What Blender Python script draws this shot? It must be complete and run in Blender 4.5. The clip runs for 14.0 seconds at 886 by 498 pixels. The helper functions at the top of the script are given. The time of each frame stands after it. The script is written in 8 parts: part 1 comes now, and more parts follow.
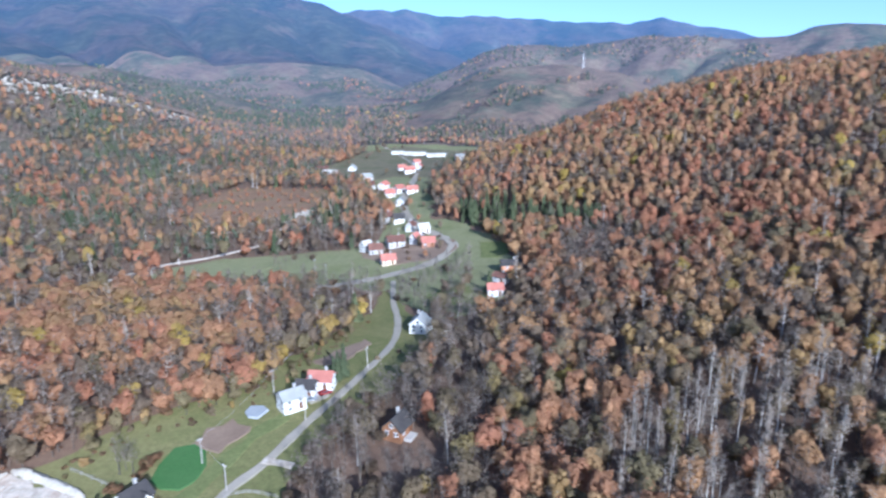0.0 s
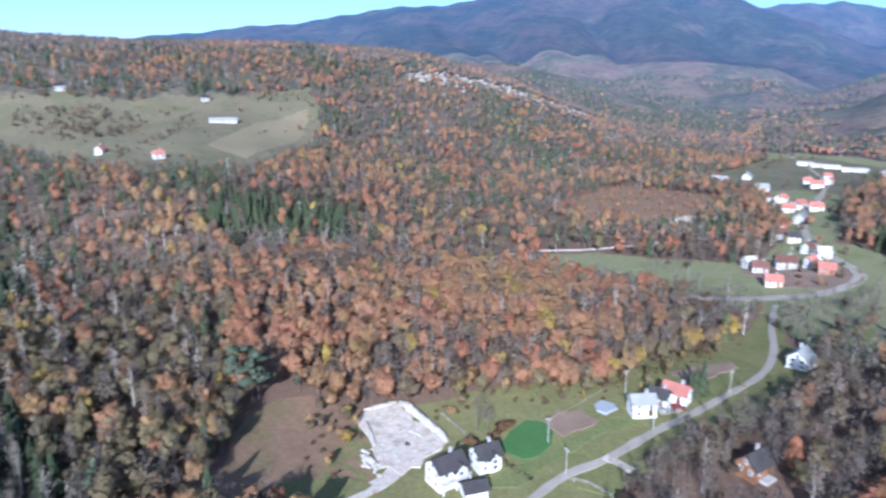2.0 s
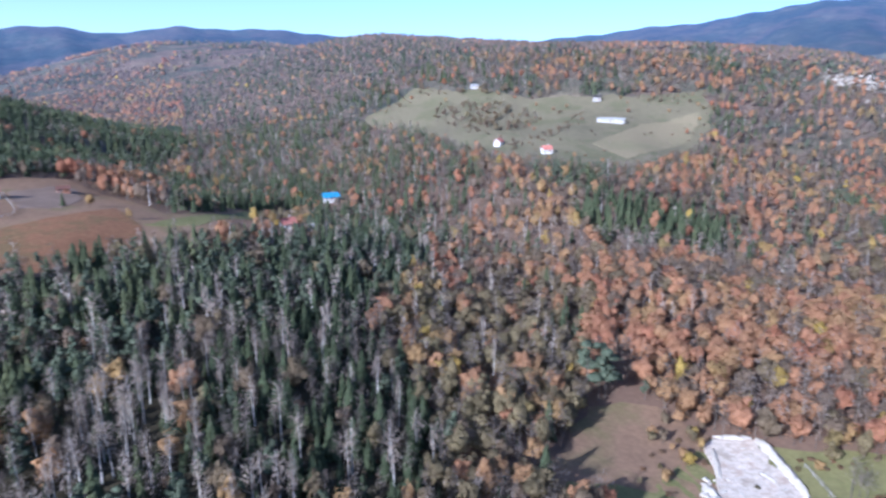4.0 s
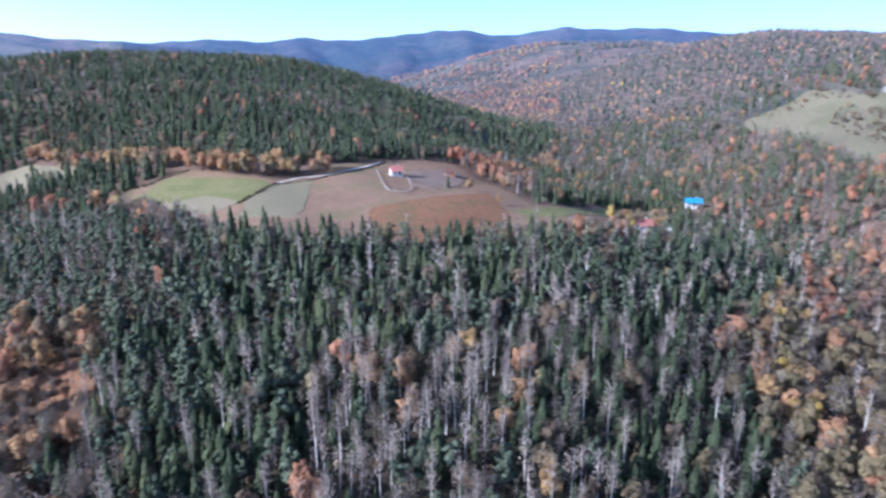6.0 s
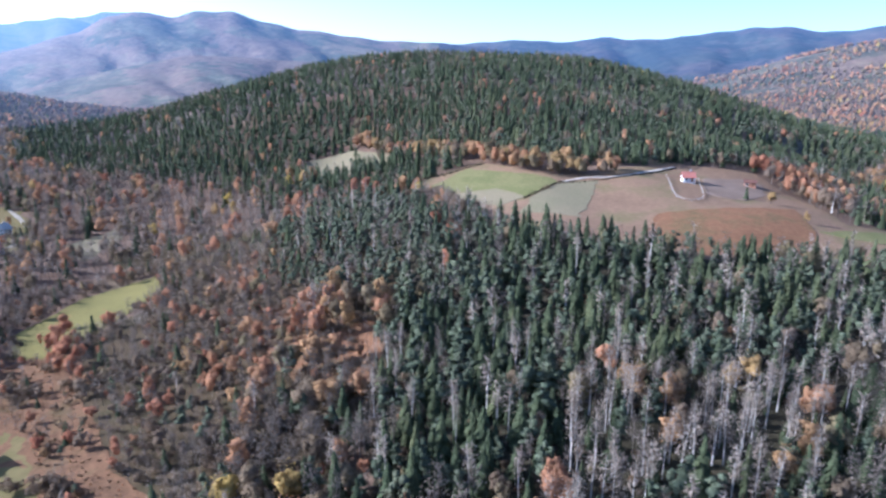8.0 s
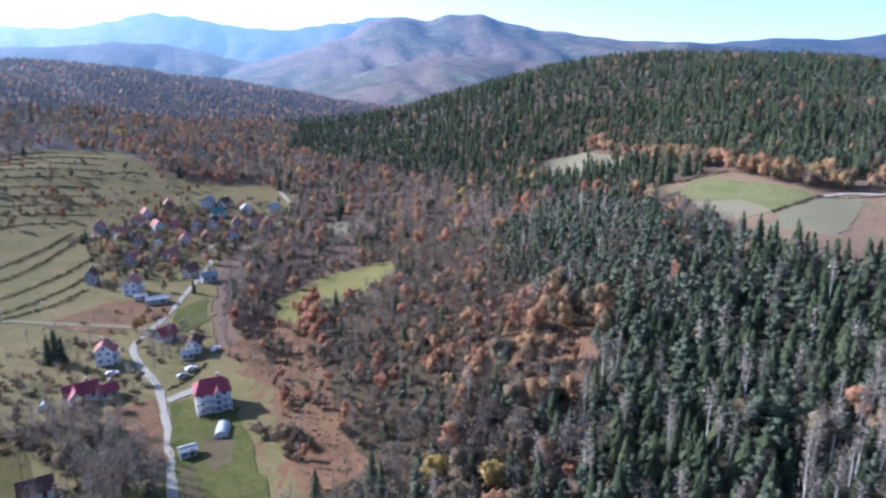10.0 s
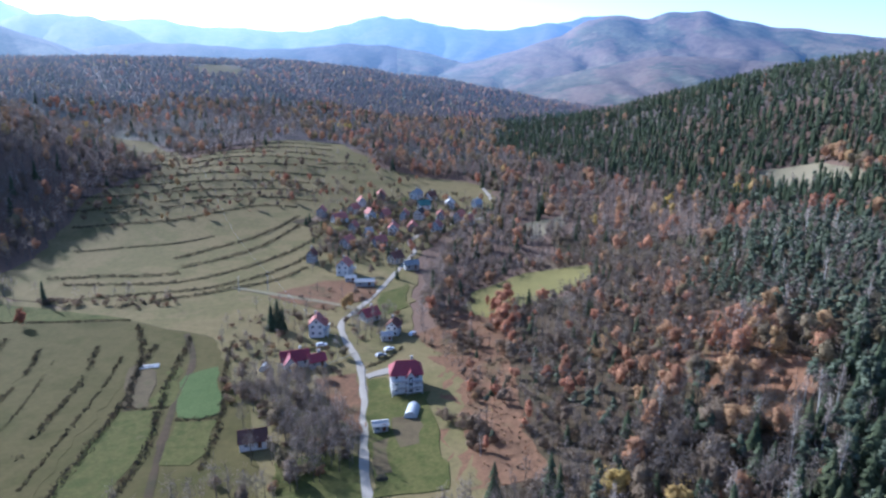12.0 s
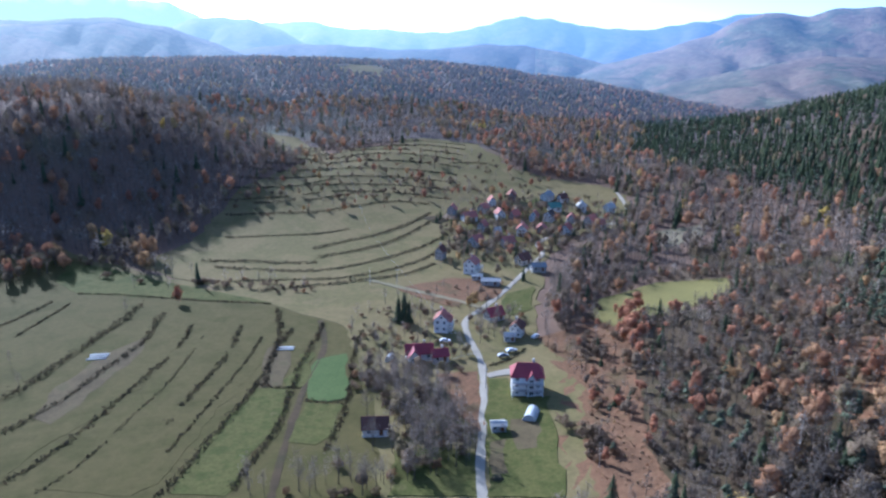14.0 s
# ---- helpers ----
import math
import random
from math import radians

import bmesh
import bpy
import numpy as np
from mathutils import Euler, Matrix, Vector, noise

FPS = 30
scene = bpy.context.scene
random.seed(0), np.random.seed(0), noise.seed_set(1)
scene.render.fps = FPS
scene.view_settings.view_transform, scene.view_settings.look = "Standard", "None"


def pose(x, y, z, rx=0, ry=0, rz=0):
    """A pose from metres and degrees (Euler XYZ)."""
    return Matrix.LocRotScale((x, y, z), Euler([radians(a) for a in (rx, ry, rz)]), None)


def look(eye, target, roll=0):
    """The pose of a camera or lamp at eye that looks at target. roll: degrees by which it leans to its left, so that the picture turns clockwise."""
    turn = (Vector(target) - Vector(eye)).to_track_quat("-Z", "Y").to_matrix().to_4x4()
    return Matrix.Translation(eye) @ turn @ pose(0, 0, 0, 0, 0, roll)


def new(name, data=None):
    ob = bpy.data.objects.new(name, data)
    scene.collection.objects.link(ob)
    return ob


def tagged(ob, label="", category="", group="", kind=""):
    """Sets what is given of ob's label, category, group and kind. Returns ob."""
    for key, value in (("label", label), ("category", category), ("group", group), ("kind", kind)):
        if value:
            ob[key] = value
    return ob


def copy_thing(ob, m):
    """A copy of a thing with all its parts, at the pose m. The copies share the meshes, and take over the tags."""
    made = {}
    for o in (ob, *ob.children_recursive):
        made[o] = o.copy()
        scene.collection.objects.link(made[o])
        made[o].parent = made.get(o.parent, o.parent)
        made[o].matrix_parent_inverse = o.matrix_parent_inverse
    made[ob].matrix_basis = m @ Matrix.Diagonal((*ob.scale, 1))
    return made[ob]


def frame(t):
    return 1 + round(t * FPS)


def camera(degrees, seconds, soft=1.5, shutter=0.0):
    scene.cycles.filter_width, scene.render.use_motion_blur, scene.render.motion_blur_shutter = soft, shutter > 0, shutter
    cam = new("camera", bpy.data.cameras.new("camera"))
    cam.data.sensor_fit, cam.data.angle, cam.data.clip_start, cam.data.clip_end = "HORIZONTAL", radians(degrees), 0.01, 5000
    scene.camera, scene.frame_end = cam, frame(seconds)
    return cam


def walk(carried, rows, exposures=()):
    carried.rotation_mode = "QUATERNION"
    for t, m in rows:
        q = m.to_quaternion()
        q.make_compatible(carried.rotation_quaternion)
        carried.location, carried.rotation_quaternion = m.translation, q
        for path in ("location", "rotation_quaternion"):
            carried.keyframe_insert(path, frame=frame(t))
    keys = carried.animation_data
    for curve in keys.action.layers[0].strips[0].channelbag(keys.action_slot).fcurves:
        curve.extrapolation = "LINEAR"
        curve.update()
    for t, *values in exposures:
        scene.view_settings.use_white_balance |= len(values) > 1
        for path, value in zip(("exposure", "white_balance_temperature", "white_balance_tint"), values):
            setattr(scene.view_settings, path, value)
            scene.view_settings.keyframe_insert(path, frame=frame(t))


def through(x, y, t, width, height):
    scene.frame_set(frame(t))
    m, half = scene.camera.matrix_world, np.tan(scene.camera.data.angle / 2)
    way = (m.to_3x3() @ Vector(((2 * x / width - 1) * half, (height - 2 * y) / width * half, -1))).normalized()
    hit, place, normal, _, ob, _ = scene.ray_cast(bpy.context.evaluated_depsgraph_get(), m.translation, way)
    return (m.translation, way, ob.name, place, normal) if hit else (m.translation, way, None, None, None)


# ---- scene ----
from mathutils.geometry import delaunay_2d_cdt

# ---- camera: hovers and turns to its left ----
EYE = (0.0, 0.0, 105.0)
PITCH = -15.38
cam = camera(66.4, 14.0, soft=2.4, shutter=0.4)
EV, KELVIN, TINT = 0.98, 5000, 10
PATH = [  # seconds, yaw, pitch offset, roll
    (0.0, 0.0, 0.10, 0.25), (0.5, 6.73, 0.05, 0.15), (1.0, 15.27, 0.04, 0.07), (1.5, 23.72, 0.04, 0.0),
    (2.0, 31.95, 0.05, -0.09), (2.5, 40.07, 0.08, -0.17), (3.0, 48.0, 0.1, -0.2), (5.5, 86.04, 0.01, 0.05),
    (6.0, 93.6, -0.02, 0.0), (6.5, 101.07, 0.0, -0.1), (7.0, 107.88, -0.02, -0.2), (7.5, 113.05, -0.06, -0.16),
    (8.0, 117.63, -0.06, -0.08), (10.5, 142.01, -0.04, -0.03), (11.0, 146.73, -0.04, -0.07), (11.5, 150.99, -0.02, 0.0),
    (12.0, 154.28, -0.04, 0.02), (12.5, 157.22, -0.04, -0.05), (13.0, 160.22, -0.03, 0.02), (13.5, 162.93, -0.02, -0.05),
    (14.0, 165.45, -0.01, -0.06),
]
walk(cam, [(t, pose(*EYE, 0, 0, yaw) @ pose(0, 0, 0, 90 + PITCH + dp) @ pose(0, 0, 0, 0, 0, -roll)) for t, yaw, dp, roll in PATH],
     [(0.0, EV, KELVIN, TINT), (3.0, EV, KELVIN + 60, TINT + 6), (6.0, EV + 0.3, KELVIN, TINT + 9), (8.0, EV + 0.38, KELVIN + 120, TINT + 6), (11.0, EV + 0.18, KELVIN + 50, TINT + 5), (14.0, EV + 0.12, KELVIN - 150, TINT + 2)])

# ---- light: low autumn sun in the south, blue sky ----
SUN_AZ, SUN_EL = 203.0, 26.0
world = bpy.data.worlds.new("world")
scene.world = world
world.use_nodes = True
wn = world.node_tree
sky = wn.nodes.new("ShaderNodeTexSky")
sky.sky_type, sky.sun_disc = "NISHITA", False
sky.sun_elevation, sky.sun_rotation = radians(SUN_EL), radians(360 - SUN_AZ)
sky.air_density, sky.dust_density, sky.ozone_density, sky.altitude = 0.8, 1.5, 1.5, 700
sky_turn, sky_way = wn.nodes.new("ShaderNodeMapping"), wn.nodes.new("ShaderNodeTexCoord")
sky_turn.inputs["Rotation"].default_value = (radians(3.5), 0, 0)
sky_turn.inputs["Location"].default_value = (0, 0, 0.05)
wn.links.new(sky_way.outputs["Generated"], sky_turn.inputs[0])
wn.links.new(sky_turn.outputs[0], sky.inputs[0])
wn.links.new(sky.outputs[0], wn.nodes["Background"].inputs[0])
wn.nodes["Background"].inputs[1].default_value = 0.125
sun = new("sun", bpy.data.lights.new("sun", "SUN"))
sun.data.energy, sun.data.angle, sun.data.color = 4.4, radians(0.6), (1.0, 0.95, 0.88)
_a, _e = radians(SUN_AZ), radians(SUN_EL)
sun.matrix_world = look((-math.sin(_a) * 900 * math.cos(_e), math.cos(_a) * 900 * math.cos(_e), 900 * math.sin(_e)), (0, 0, 0))

# ---- the land ----
HILLS = [  # x, y, half width, half depth, turn, height, sharpness
    (444, 592, 376, 273, 15, 101, 1.63),     # beech hill in the east
    (250, 210, 190, 170, 10, 40, 1.2),       # its foothill
    (-215, 228, 190, 62, -14, 13, 1.3),      # low wooded spur
    (-330, -73, 231, 177, 22, 40, 1.76),     # spruce terrace in the west
    (-747, -362, 334, 356, 12, 106, 1.5),    # spruce hill
    (-919, 719, 581, 493, 28, 125, 2.42),    # north-west hill
    (-431, 306, 189, 130, 35, 28, 1.49),     # meadow terrace
    (-1752, 265, 502, 527, -11, 151, 1.12),  # hill past the ravine
    (23, -1300, 780, 540, -3, 107, 1.5),     # hill behind the south village
    (207, -590, 176, 174, -17, 66, 1.92),    # shaded hill
    (-91, -591, 232, 138, 27, 19, 1.02),     # terraced slope
    (900, 100, 450, 600, 0, 100, 1.3),       # east side
]
CRESTS = [  # distance, width in front, width behind, crest line as (bearing, height)
    (1500, 600, 350, [(-20.9, 18), (-16.6, 58), (-14.4, 86), (-11.7, 98), (-9.9, 102), (-5.4, 101), (-3.1, 88), (-0.8, 60), (1.5, 25)]),          # mast hill
    (2100, 560, 500, [(-38, 190), (-32, 192), (-29.6, 202), (-27.6, 194), (-26.2, 178), (-23.2, 168), (-18.4, 176), (-16.3, 182), (-14.2, 174), (-12.1, 159), (-9.9, 150), (-7.6, 157), (-5.4, 159), (-3.1, 135), (-0.8, 90)]),
    (1500, 380, 420, [(8.6, 2), (13.1, 7), (16.5, 36), (19.3, 60), (21.3, 76), (24, 93), (26.9, 106), (30.1, 108), (36, 100)]),                   # conifer ridge
    (2400, 800, 500, [(1.5, 5), (3.8, 41), (6.6, 98), (10.1, 114), (12.8, 123), (15.8, 118), (19.3, 100), (24, 90)]),                             # spur of the mountain
    (3500, 1500, 900, [(-0.3, 164), (2.4, 218), (4.6, 276), (7.5, 342), (10.2, 395), (14.1, 437), (19.4, 474), (26.6, 429), (30.4, 391), (34.1, 370), (37.1, 360), (40.1, 328), (42.8, 295), (46, 281), (49.8, 254), (58, 200)]),
    (4500, 1500, 400, [(-40, 120), (-28.2, 169), (-24, 261), (-22, 302), (-19.6, 331), (-17.1, 374), (-14.6, 356), (-12, 356), (-8.9, 376), (-5.3, 406), (-0.8, 409), (2.8, 447), (5.5, 450), (7.7, 432), (14, 400)]),
    (3200, 1100, 900, [(60, 180), (71.1, 218), (73.7, 234), (76.5, 246), (80.4, 248), (83.9, 254), (86.2, 237), (89.4, 222), (92.1, 244), (94.3, 245), (97, 223), (99.7, 205), (103.1, 202), (105.1, 210), (107.2, 193), (111, 199), (114.7, 192), (118.1, 177), (126, 150)]),
    (2600, 900, 600, [(113, 150), (116.9, 169), (121.5, 177), (126, 199), (129.5, 218), (132.5, 254), (134.1, 273), (136.6, 269), (138.2, 251), (139.8, 263), (141.3, 269), (142.9, 245), (144.7, 198), (147.9, 156), (151.1, 116), (156, 60)]),
    (1900, 600, 350, [(124, 70), (127.9, 100), (131.8, 115), (136.8, 121), (140.9, 100), (146.6, 60), (150.2, 30)]),                              # its shoulder
    (4500, 1200, 400, [(140, 260), (143.2, 302), (145.2, 352), (148, 334), (149.7, 309), (151.4, 317), (154.9, 347), (156.7, 388), (159.3, 399), (162.5, 350), (164.7, 299), (169.3, 315), (173.8, 330), (176.4, 371), (179.9, 348), (184.9, 302), (200, 290)]),
    (4800, 900, 300, [(178, 250), (182.4, 336), (184.8, 411), (186.7, 480), (191.9, 503), (197, 492), (210, 420)]),
    (4850, 900, 300, [(134, 280), (137.6, 325), (140.3, 418), (141.8, 442), (145.2, 389), (147.2, 350)]),
    (3600, 900, 600, [(173.9, 149), (176.5, 203), (178.2, 256), (180.7, 314), (182.4, 325), (184.4, 315), (188.5, 229), (196, 200)]),
    (2400, 700, 600, [(178, 90), (181.7, 139), (184.2, 176), (186.5, 209), (189.5, 235), (191.4, 238), (193.9, 222), (197.3, 222), (206, 190)]),
    (2700, 700, 600, [(150.3, 68), (153, 112), (156.1, 149), (158.8, 178), (162.4, 176), (164.7, 166), (169.3, 155), (173.8, 173), (176.5, 178), (179.1, 167), (186, 130)]),
]
def terrain(x, y):
    """Height of the land, in metres over the valley road."""
    x, y = np.asarray(x, float), np.asarray(y, float)
    z = np.zeros(np.broadcast(x, y).shape)
    for cx, cy, a, b, turn, h, k in HILLS:
        c, s = math.cos(math.radians(turn)), math.sin(math.radians(turn))
        u, v = ((x - cx) * c + (y - cy) * s) / a, ((y - cy) * c - (x - cx) * s) / b
        z = z + h * np.exp(-(u * u + v * v) ** k)
    lumps = (np.sin(x / 47 + 1.3 * np.sin(y / 71)) * np.sin(y / 53 + 1.1 * np.sin(x / 64 + 2))
             + 0.5 * np.sin(x / 19 + 2 * np.sin(y / 31)) * np.sin(y / 23 + 1.7))
    z = z + lumps * np.clip(z / 14, 0, 2.4)
    az, d = np.degrees(np.arctan2(-x, y)), np.hypot(x, y)
    gully = 1 - np.abs(np.sin(x / 88 + 0.9 * np.sin(y / 150) + 0.5 * np.sin(x / 37)))  # side valleys of the south hill
    z = z - 20 * gully ** 2 * np.clip((-y - 760) / 150, 0, 1) * np.clip((1300 + y) / 250, 0, 1) * np.clip(z / 50, 0, 1)
    for n, (dist, front, back, line) in enumerate(CRESTS):
        mid = 0.5 * (line[0][0] + line[-1][0])
        turn = (az - mid + 180) % 360 - 180 + mid
        b, h = np.array(line).T
        top = np.interp(turn, np.r_[b[0] - 7, b, b[-1] + 7], np.r_[0, h, 0])
        s = np.radians(turn) * dist
        top = top * (1 + 0.012 * np.sin(s / 61 + n) + 0.01 * np.sin(s / 23 + 2 * n))
        u = (d - dist) / np.where(d < dist, front * (1 + 0.16 * np.sin(s / (front * 0.31) + n)), back)
        g = np.clip(1.03 - np.sqrt(u * u + 0.0009), 0, 1)
        fold = 1 - np.abs(np.sin(s / (front * 0.13) + 1.2 * np.sin(d / (front * 0.3) + n) + n))
        fine = 1 - np.abs(np.sin(s / (front * 0.052) + 1.5 * np.sin(d / (front * 0.17)) + 2 * n))
        z = np.maximum(z, top * (g - (0.55 * fold ** 1.6 + 0.2 * fine ** 1.5) * g * (1 - g)))
    return z

# ---- materials ----
def mat_new(name):
    m = bpy.data.materials.new(name)
    m.use_nodes = True
    n = m.node_tree
    return m, n, n.nodes["Principled BSDF"]


def ramp(n, stops, fac):
    r = n.nodes.new("ShaderNodeValToRGB")
    els = r.color_ramp.elements
    while len(els) < len(stops):
        els.new(0.5)
    for e, (p, c) in zip(els, stops):
        e.position, e.color = p, (*c, 1)
    n.links.new(fac, r.inputs[0])
    return r.outputs[0]


def noise_fac(n, scale, detail=4.0, rough=0.6, stretch=None):
    tc = n.nodes.new("ShaderNodeTexCoord")
    t = n.nodes.new("ShaderNodeTexNoise")
    t.inputs["Scale"].default_value, t.inputs["Detail"].default_value, t.inputs["Roughness"].default_value = scale, detail, rough
    if stretch:
        mp = n.nodes.new("ShaderNodeMapping")
        mp.inputs["Rotation"].default_value[2] = radians(stretch[0])
        mp.inputs["Scale"].default_value = (stretch[1], stretch[2], 1)
        n.links.new(tc.outputs["Object"], mp.inputs[0])
        n.links.new(mp.outputs[0], t.inputs[0])
    else:
        n.links.new(tc.outputs["Object"], t.inputs[0])
    return t.outputs[0]


def mix_rgb(n, kind, fac, a, b):
    m = n.nodes.new("ShaderNodeMix")
    m.data_type, m.blend_type = "RGBA", kind
    for sock, v in ((m.inputs[0], fac), (m.inputs[6], a), (m.inputs[7], b)):
        if hasattr(v, "links"):
            n.links.new(v, sock)
        elif isinstance(v, tuple):
            sock.default_value = (*v, 1)
        else:
            sock.default_value = v
    return m.outputs[2]


def surface(name, big, small, rough=0.9, bump=0.0, scales=(0.02, 0.4), stretch=None, metal=0.0, amount=0.5, random_tint=0.0):
    """Two-scale mottled surface: big and small are colour stops."""
    m, n, b = mat_new(name)
    c1 = ramp(n, big, noise_fac(n, scales[0], 5, 0.65))
    f2 = noise_fac(n, scales[1], 6, 0.7, stretch)
    c = mix_rgb(n, "MULTIPLY", amount, c1, ramp(n, small, f2))
    if random_tint:
        oi = n.nodes.new("ShaderNodeObjectInfo")
        c = mix_rgb(n, "MULTIPLY", random_tint, c, ramp(n, [(0, (0.55, 0.55, 0.55)), (1, (1.3, 1.25, 1.2))], oi.outputs["Random"]))
    n.links.new(c, b.inputs["Base Color"])
    b.inputs["Roughness"].default_value, b.inputs["Metallic"].default_value = rough, metal
    b.inputs["Specular IOR Level"].default_value = 0.04 if rough >= 0.9 else 0.2
    if bump:
        bp = n.nodes.new("ShaderNodeBump")
        bp.inputs["Strength"].default_value, bp.inputs["Distance"].default_value = 0.6, bump
        n.links.new(f2, bp.inputs["Height"])
        n.links.new(bp.outputs[0], b.inputs["Normal"])
    return m


def painted_haze(n, shader):
    """Haze painted as emission on the far backdrop, brighter with distance."""
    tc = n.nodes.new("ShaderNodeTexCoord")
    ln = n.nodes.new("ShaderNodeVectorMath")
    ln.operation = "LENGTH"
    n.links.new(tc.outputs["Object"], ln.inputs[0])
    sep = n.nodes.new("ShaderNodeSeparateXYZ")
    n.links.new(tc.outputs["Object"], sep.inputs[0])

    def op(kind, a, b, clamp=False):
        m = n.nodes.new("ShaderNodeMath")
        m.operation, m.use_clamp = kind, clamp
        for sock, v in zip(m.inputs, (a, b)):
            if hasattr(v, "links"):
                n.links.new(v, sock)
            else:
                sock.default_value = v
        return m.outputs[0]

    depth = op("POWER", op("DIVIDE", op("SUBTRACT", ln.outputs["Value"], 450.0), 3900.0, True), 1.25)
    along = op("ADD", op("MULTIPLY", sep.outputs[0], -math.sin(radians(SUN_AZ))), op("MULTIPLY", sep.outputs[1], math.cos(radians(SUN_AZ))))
    toward = op("POWER", op("DIVIDE", along, ln.outputs["Value"], True), 1.5)  # haze painted brighter under the sun
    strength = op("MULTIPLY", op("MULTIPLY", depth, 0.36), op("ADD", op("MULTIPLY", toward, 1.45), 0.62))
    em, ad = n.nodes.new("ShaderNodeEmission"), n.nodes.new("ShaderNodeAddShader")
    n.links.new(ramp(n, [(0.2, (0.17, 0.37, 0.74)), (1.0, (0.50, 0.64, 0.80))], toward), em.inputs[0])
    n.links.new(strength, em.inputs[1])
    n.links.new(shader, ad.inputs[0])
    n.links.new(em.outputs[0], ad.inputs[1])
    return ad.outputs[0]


def foliage(name, stops, through=0.3, spread=0.08, add_haze=None, gaps=0.3):
    """Leaf clumps: the colour of a tree from its tint, varied clump by clump and by a fine grain."""
    m, n, b = mat_new(name)
    at = n.nodes.new("ShaderNodeAttribute")
    at.attribute_name = "tint"
    c = ramp(n, stops, at.outputs["Fac"])
    geo = n.nodes.new("ShaderNodeNewGeometry")
    lo, hi = 1 - spread, 1 + spread
    c = mix_rgb(n, "MULTIPLY", 1.0, c, ramp(n, [(0, (lo, lo, lo)), (1, (hi, hi, hi))], geo.outputs["Random Per Island"]))
    grain = n.nodes.new("ShaderNodeTexNoise")
    grain.inputs["Scale"].default_value, grain.inputs["Detail"].default_value, grain.inputs["Roughness"].default_value = 1.3, 4.0, 0.7
    n.links.new(geo.outputs["Position"], grain.inputs[0])
    c = mix_rgb(n, "MULTIPLY", 1.0, c, ramp(n, [(0.3, (0.62, 0.62, 0.62)), (0.7, (1.34, 1.34, 1.34))], grain.outputs[0]))
    bp = n.nodes.new("ShaderNodeBump")
    bp.inputs["Strength"].default_value, bp.inputs["Distance"].default_value = 0.75, 0.7
    n.links.new(grain.outputs[0], bp.inputs["Height"])
    d, tr, mx = n.nodes.new("ShaderNodeBsdfDiffuse"), n.nodes.new("ShaderNodeBsdfTranslucent"), n.nodes.new("ShaderNodeMixShader")
    mx.inputs[0].default_value = through
    n.links.new(c, d.inputs[0])
    n.links.new(c, tr.inputs[0])
    n.links.new(bp.outputs[0], d.inputs["Normal"])
    n.links.new(d.outputs[0], mx.inputs[1])
    n.links.new(tr.outputs[0], mx.inputs[2])
    n.nodes.remove(b)
    holes, cut, clear, leafy = (n.nodes.new("ShaderNode" + q) for q in ("TexNoise", "Math", "BsdfTransparent", "MixShader"))  # gaps between the leaves
    holes.inputs["Scale"].default_value, holes.inputs["Detail"].default_value = 1.9, 2.0
    cut.operation = "GREATER_THAN"
    cut.inputs[1].default_value = 0.5 + (gaps - 0.5) * 0.42
    n.links.new(geo.outputs["Position"], holes.inputs[0])
    n.links.new(holes.outputs[0], cut.inputs[0])
    n.links.new(cut.outputs[0], leafy.inputs[0])
    n.links.new(clear.outputs[0], leafy.inputs[1])
    n.links.new(mx.outputs[0], leafy.inputs[2])
    out = leafy.outputs[0]
    # far leaves get distance haze painted on as emission
    if add_haze:
        out = painted_haze(n, out)
    n.links.new(out, n.nodes["Material Output"].inputs[0])
    return m


W1 = [(0.25, (0.6, 0.6, 0.6)), (0.75, (1.25, 1.25, 1.2))]
M = {}
M["ground"] = surface("forest_floor", [(0.3, (0.135, 0.092, 0.066)), (0.55, (0.175, 0.115, 0.082)), (0.75, (0.13, 0.11, 0.066))], W1, bump=0.3, scales=(0.012, 0.5))
M["grass"] = surface("grass", [(0.35, (0.145, 0.148, 0.06)), (0.5, (0.19, 0.175, 0.078)), (0.62, (0.15, 0.152, 0.06)), (0.75, (0.23, 0.195, 0.10))], W1, amount=0.8, bump=0.08, scales=(0.03, 0.9))
M["grass_green"] = surface("sown_grass", [(0.36, (0.07, 0.076, 0.022)), (0.5, (0.105, 0.098, 0.032)), (0.62, (0.075, 0.08, 0.023)), (0.72, (0.12, 0.104, 0.042))], W1, bump=0.05, scales=(0.1, 0.9), amount=0.9)
M["grass_olive"] = surface("olive_grass", [(0.3, (0.066, 0.060, 0.019)), (0.5, (0.098, 0.080, 0.030)), (0.68, (0.07, 0.064, 0.02)), (0.8, (0.108, 0.084, 0.038))], W1, bump=0.08, scales=(0.04, 0.6), amount=0.55)
M["grass_dry"] = surface("dry_grass", [(0.3, (0.19, 0.17, 0.10)), (0.6, (0.23, 0.19, 0.12)), (0.8, (0.16, 0.16, 0.08))], W1, bump=0.08, scales=(0.025, 0.8))
M["rust"] = surface("rust_bracken", [(0.3, (0.18, 0.095, 0.052)), (0.5, (0.23, 0.12, 0.066)), (0.65, (0.16, 0.112, 0.056)), (0.8, (0.25, 0.145, 0.08))], W1, bump=0.3, scales=(0.06, 0.6), amount=0.8)
M["fresh_grass"] = surface("fresh_grass", [(0.35, (0.125, 0.145, 0.055)), (0.5, (0.165, 0.175, 0.072)), (0.65, (0.13, 0.145, 0.058)), (0.8, (0.19, 0.175, 0.085))], W1, amount=0.8, bump=0.06, scales=(0.05, 0.9))
M["deep_grass"] = surface("deep_green_grass", [(0.3, (0.055, 0.125, 0.04)), (0.7, (0.075, 0.145, 0.052))], W1, bump=0.05, scales=(0.08, 1.5))
